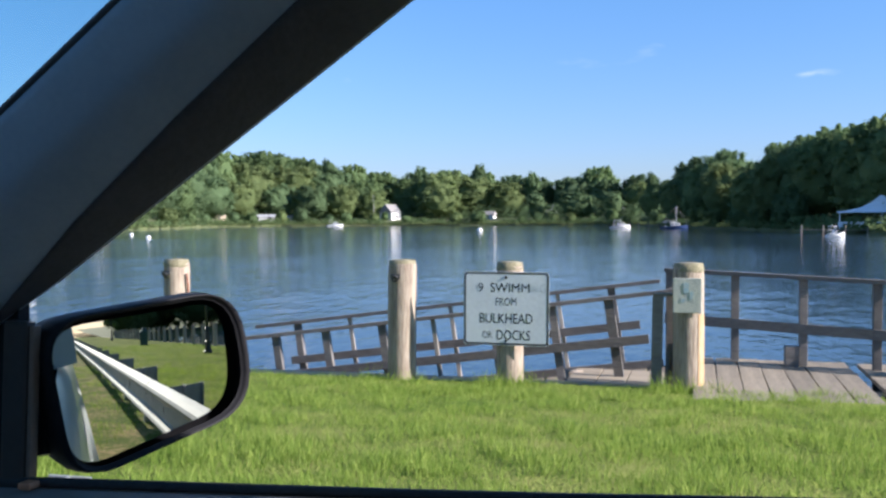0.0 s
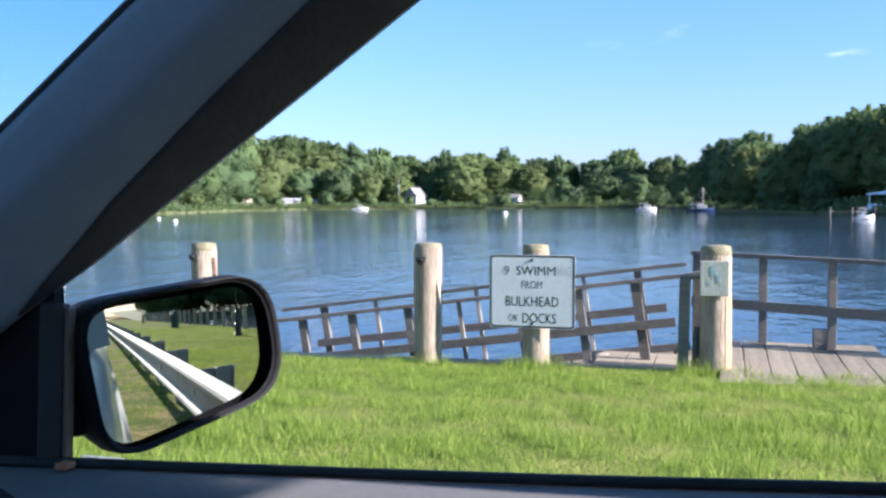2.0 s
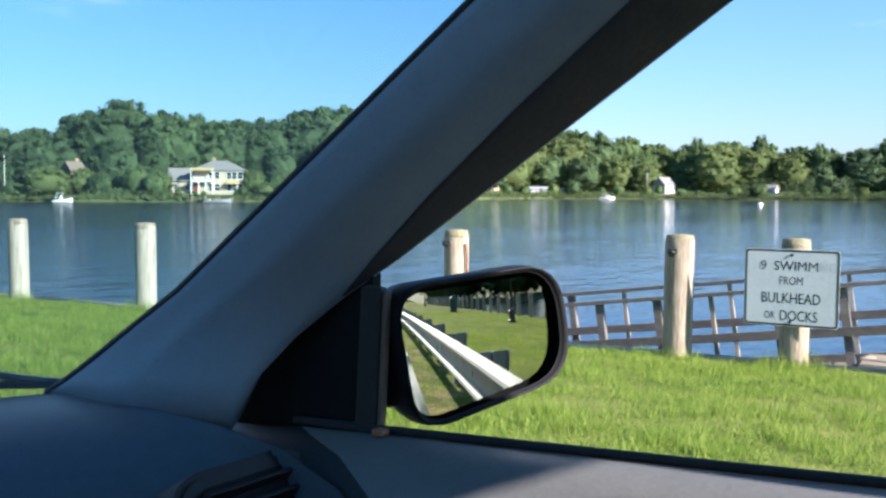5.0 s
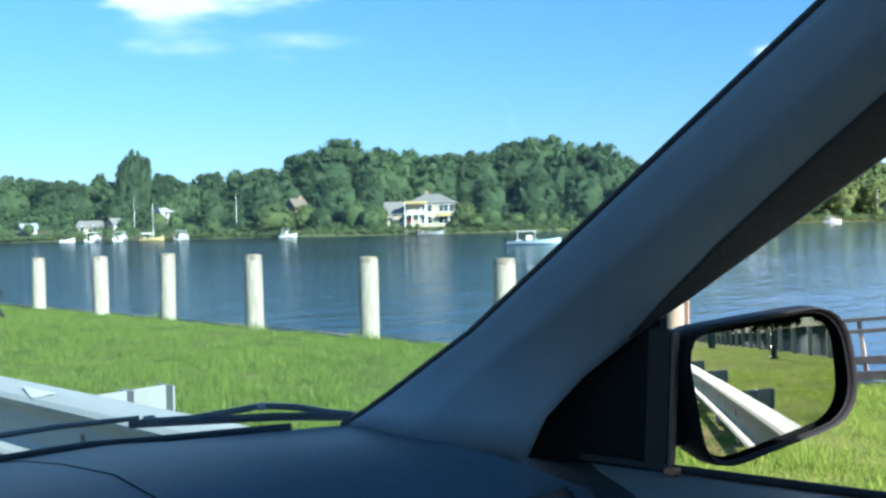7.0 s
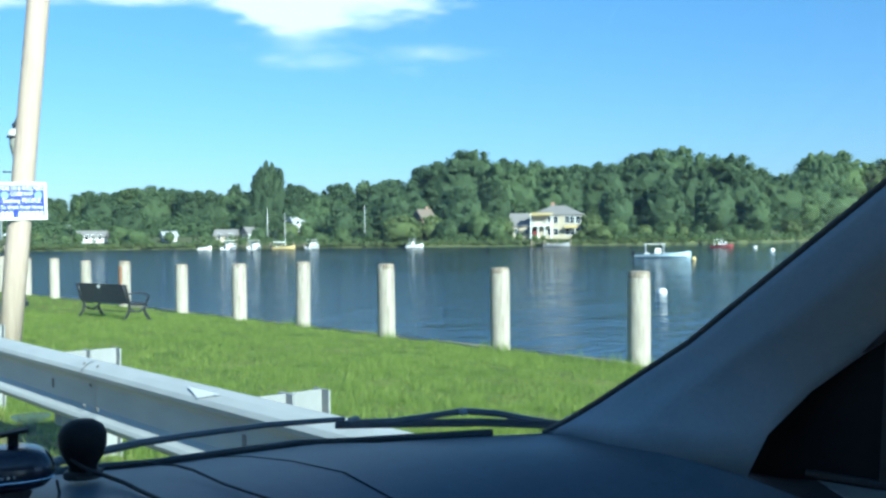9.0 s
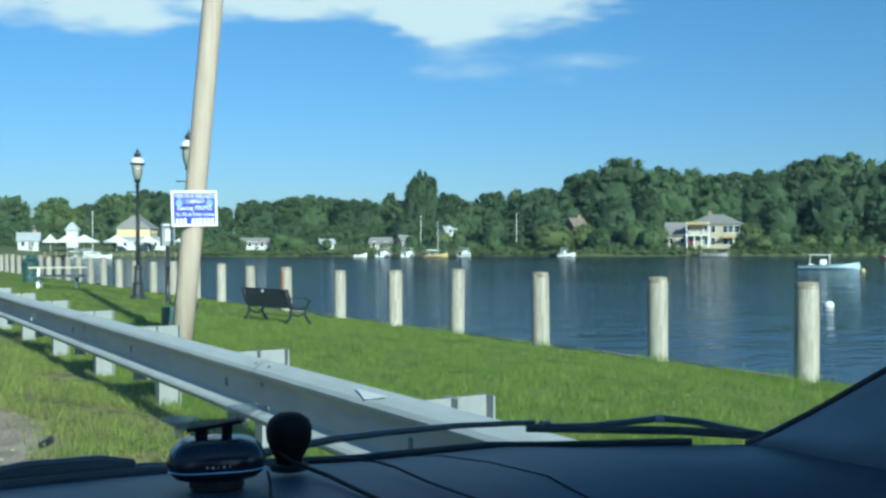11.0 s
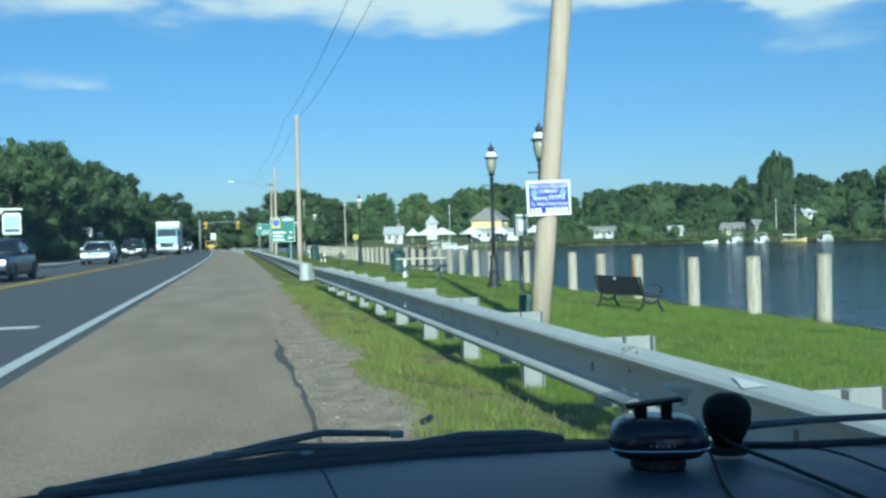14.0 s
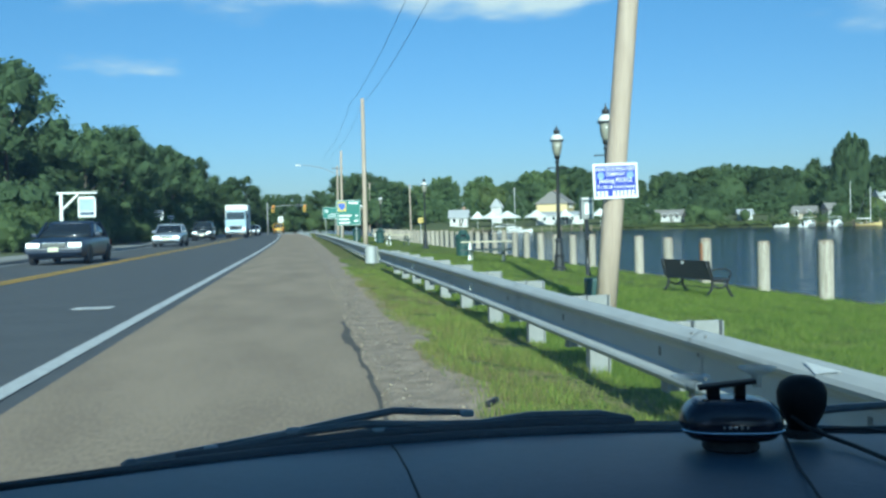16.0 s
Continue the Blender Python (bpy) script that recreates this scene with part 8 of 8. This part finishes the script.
lathe(bm, [(0.024, 0.0), (0.026, 0.003), (0.024, 0.012)], 16)
part("foot", bm, M_RUBBER, gps, "rubber foot")
bm = bmesh.new()
tube(bm, [(0.0465 * math.copysign(abs(math.cos(a)) ** 0.62, math.cos(a)), 0.0365 * math.copysign(abs(math.sin(a)) ** 0.66, math.sin(a)), 0.0215) for a in [radians(200 + 14 * i) for i in range(11)]], 0.0007, 5)
part("trim_line", bm, M_CHROME, gps, "bright rim line")
bm = bmesh.new()
box(bm, (-0.002, 0.006, 0.0585), (0.052, 0.016, 0.0035), Euler((0, radians(-7), 0)).to_matrix(), 0.001)
box(bm, (-0.014, 0.008, 0.052), (0.012, 0.012, 0.012), bevel=0.002)
box(bm, (0.010, 0.008, 0.053), (0.010, 0.012, 0.012), bevel=0.002)
part("bracket", bm, M_BLACK, gps)
M_CUP = bpy.data.materials.new("clear_suction_cup")
M_CUP.use_nodes = True
n, l = M_CUP.node_tree.nodes, M_CUP.node_tree.links
tr, ms = n.new("ShaderNodeBsdfTransparent"), n.new("ShaderNodeMixShader")
tr.inputs[0].default_value = (0.94, 0.96, 0.96, 1)
n["Principled BSDF"].inputs["Base Color"].default_value = (0.45, 0.48, 0.48, 1)
n["Principled BSDF"].inputs["Roughness"].default_value = 0.1
ms.inputs[0].default_value = 0.26
l.new(tr.outputs[0], ms.inputs[1])
l.new(n["Principled BSDF"].outputs[0], ms.inputs[2])
l.new(ms.outputs[0], n["Material Output"].inputs[0])
for sx, dz in ((-0.034, 0.059), (0.026, 0.067)):
    bm = bmesh.new()
    lathe(bm, [(0.004, -0.012), (0.005, -0.001), (0.013, 0.003), (0.0185, 0.006), (0.018, 0.007), (0.003, 0.003)], 16, (sx, 0.010, dz))
    part("suction_cup", bm, M_CUP, gps, "clear rubber suction cup", True)
for i in range(9):
    bm = bmesh.new()
    box(bm, (-0.020 + 0.005 * i, -0.0355 + 0.0002 * (i - 4) ** 2, 0.0265), (0.0028, 0.002, 0.0028), bevel=0.0008)
    part("button", bm, M_CHROME if i == 4 else M_GALV_POST, gps)
cup = thing("suction_mount", pose(0.418, 0.972, 0.799) @ Matrix.Diagonal((0.74, 0.74, 0.98, 1)), "black round suction mount by the windscreen", "gadget")
bm = bmesh.new()
lathe(bm, [(0.019, 0.0), (0.019, 0.012), (0.025, 0.020), (0.031, 0.032), (0.032, 0.044), (0.027, 0.053), (0.015, 0.059), (0.001, 0.060)], 18)
part("cup", bm, M_BLACK, cup, smooth=True)
bm = bmesh.new()
lathe(bm, [(0.026, 0.0), (0.026, 0.006), (0.012, 0.010)], 14)
part("ring", bm, M_RUBBER, cup)
for pts_, nm, r_ in (
        (((0.374, 0.920, 0.812), (0.371, 0.905, 0.804), (0.357, 0.87, 0.8035), (0.344, 0.835, 0.8035), (0.331, 0.795, 0.8035), (0.320, 0.75, 0.796), (0.315, 0.71, 0.782)), "power_cable", 0.0014),
        (((0.402, 0.962, 0.822), (0.412, 0.955, 0.812), (0.428, 0.935, 0.8045), (0.431, 0.90, 0.804), (0.430, 0.86, 0.804), (0.430, 0.82, 0.804), (0.431, 0.775, 0.803), (0.433, 0.73, 0.790)), "mount_cable", 0.0021),
        (((0.448, 0.990, 0.8005), (0.486, 0.978, 0.8015), (0.502, 0.94, 0.803), (0.505, 0.906, 0.8035), (0.501, 0.833, 0.8035), (0.504, 0.789, 0.803), (0.516, 0.761, 0.7985), (0.510, 0.715, 0.784)), "loose_cable", 0.0013)):
    bm = bmesh.new()
    tube(bm, pts_, r_, 6)
    tagged(link_mesh(nm, bm, M_RUBBER, None, True), "thin black cable lying across the dashboard", "cable")

# wheels, out of the driver's sight
for sx in (-1, 1):
    for y in (1.45, -1.35):
        wheel(car, (CX + sx * 0.72, y, 0.29), 0.29)
# ---- grass and small stones, too many to count ----
def scatter_grass(name, areas, seed, length, width, mats_, label, bunch=1, spread=0.0):
    """Blades strewn over the areas; with bunch > 1 they stand in tussocks of that many blades."""
    rng = np.random.default_rng(seed)
    V = []
    for x0, x1, y0, y1, dens in areas:
        n_ = int((x1 - x0) * (y1 - y0) * dens)
        x, y = rng.uniform(x0, x1, n_), rng.uniform(y0, y1, n_)
        if bunch > 1:
            x = np.repeat(x, bunch) + rng.normal(0, spread, n_ * bunch)
            y = np.repeat(y, bunch) + rng.normal(0, spread, n_ * bunch)
            n_ *= bunch
        # thinner in worn spots, in tufts elsewhere
        tuft = np.sin(x * 5.1 + 1.3 * np.sin(y * 3.7)) * np.cos(y * 4.3 + np.sin(x * 2.9))
        keep = rng.uniform(size=n_) < (0.66 + 0.34 * tuft if x0 > 1.2 else 0.50 + 0.30 * np.sin(x * 7.3 + 2.1 * np.sin(y * 1.9)) + 0.28 * np.sin(y * 2.7 + np.sin(x * 4.1)) + 0.22 * np.sin(y * 6.1 + 9 * x))
        if x0 < 1.2:
            edge = np.array([verge_x(v) for v in y])
            keep &= x > edge + rng.exponential(0.09, n_) - 0.10
        x, y, tuft = x[keep], y[keep], tuft[keep]
        n_ = len(x)
        z = np.where(x < 0.9, 0.0, np.where(x < 2.0, -0.08 * (x - 0.9) / 1.1, -0.08 - 0.073 * (x - 2.0))) - 0.012
        a = rng.uniform(0, 2 * np.pi, n_)
        L = length * rng.uniform(0.45, 1.5, n_) * (1 + 0.40 * tuft)
        w = width * rng.uniform(0.7, 1.3, n_)
        lean = rng.uniform(0.1, 0.8, n_)
        b = rng.uniform(0, 2 * np.pi, n_)
        base = np.stack([x, y, z], 1)
        side = np.stack([np.cos(a) * w, np.sin(a) * w, np.zeros(n_)], 1)
        tip = base + np.stack([np.cos(b) * lean * L, np.sin(b) * lean * L, L], 1)
        V.append(np.stack([base - side, base + side, tip], 1).reshape(-1, 3))
    V = np.concatenate(V)
    me = bpy.data.meshes.new(name)
    nv = len(V)
    me.vertices.add(nv)
    me.vertices.foreach_set("co", V.astype(np.float32).ravel())
    me.loops.add(nv)
    me.loops.foreach_set("vertex_index", np.arange(nv, dtype=np.int32))
    me.polygons.add(nv // 3)
    me.polygons.foreach_set("loop_start", np.arange(0, nv, 3, dtype=np.int32))
    me.update(calc_edges=True)
    me.materials.append(mats_)
    return tagged(new(name, me), label, "grass", "", "stuff")


M_BLADE = leaf_material("grass_blades", (0.104, 0.186, 0.023), (0.320, 0.405, 0.084))
M_TUFT = leaf_material("tussock_blades", (0.170, 0.280, 0.040), (0.480, 0.560, 0.140))
M_VERGE = leaf_material("verge_grass_blades", (0.105, 0.180, 0.030), (0.420, 0.425, 0.115))
M_DRY = leaf_material("dry_grass_blades", (0.30, 0.225, 0.10), (0.44, 0.34, 0.17))
scatter_grass("grass", [(2.0, 6.0, -4.0, 9.0, 3600), (6.0, 10.3, -5.0, 10.0, 2600), (1.9, 2.4, 2.0, 12.0, 2400), (1.0, 2.4, 12.0, 30.0, 420), (2.0, 10.3, 9.0, 20.0, 1700), (2.4, 10.3, 20.0, 45.0, 320), (2.0, 10.3, -12.0, -4.0, 1100), (2.0, 10.3, -34.0, -12.0, 380), (1.0, 2.0, -14.0, 2.0, 900)],
              4, 0.056, 0.0030, M_BLADE, "bright green mown grass with longer tufts")
scatter_grass("grass_tussocks", [(2.1, 6.0, -4.0, 9.0, 13), (6.0, 10.2, -5.0, 10.0, 11), (2.0, 10.2, 9.0, 20.0, 8), (2.2, 10.2, 20.0, 34.0, 3), (2.0, 10.2, -14.0, -4.0, 5)],
              15, 0.080, 0.0042, M_TUFT, "longer pale green tussocks standing out of the lawn", 28, 0.032)
scatter_grass("verge_grass", [(0.82, 2.0, 2.0, 12.0, 4000), (0.82, 1.9, 12.0, 24.0, 1200)], 14, 0.056, 0.0034, M_VERGE, "short patchy grass on the verge under the guardrail")
scatter_grass("verge_tussocks", [(0.98, 1.95, 3.0, 12.0, 26), (0.95, 1.9, 12.0, 24.0, 12)], 16, 0.075, 0.0044, M_TUFT, "greener tussocks on the verge", 18, 0.035)
scatter_grass("dry_grass", [(0.80, 1.40, 3.0, 20.0, 5600), (0.9, 1.9, 3.0, 16.0, 3600), (4.0, 10.3, -4.0, 12.0, 22), (2.0, 10.0, 12.0, 30.0, 10)], 5, 0.032, 0.0022, M_DRY, "scattered dry straw-coloured grass")
# longer tufts round piling feet
scatter_grass("tall_grass", [(9.75, 10.25, y - 0.35, y + 0.35, 900) for y in (-0.04, 1.75, 2.92, 5.57, 8.04, 10.62, 13.42, 16.05)] + [(9.9, 10.35, 5.8, 9, 260)], 6, 0.13, 0.0045, M_BLADE, "longer unmown grass around piling feet")

rng = np.random.default_rng(8)
bm = bmesh.new()
for i in range(1500):
    y = rng.uniform(4.2, 20)
    x = 0.42 + abs(rng.normal(0, 0.30)) - 0.06
    s = rng.uniform(0.003, 0.008) if i % 6 else rng.uniform(0.008, 0.016)
    g = bmesh.ops.create_icosphere(bm, subdivisions=1, radius=s, matrix=Matrix.Translation((x, y, 0.006)) @ Matrix.Diagonal((1, rng.uniform(0.6, 1.4), 0.6, 1)))
peb = link_mesh("pebbles", bm, material("grey_pebble", (0.20, 0.160, 0.115), (0.34, 0.28, 0.21), 5, 0.9, island=0.4))
tagged(peb, "loose grey pebbles along the pavement edge", "gravel", "", "stuff")
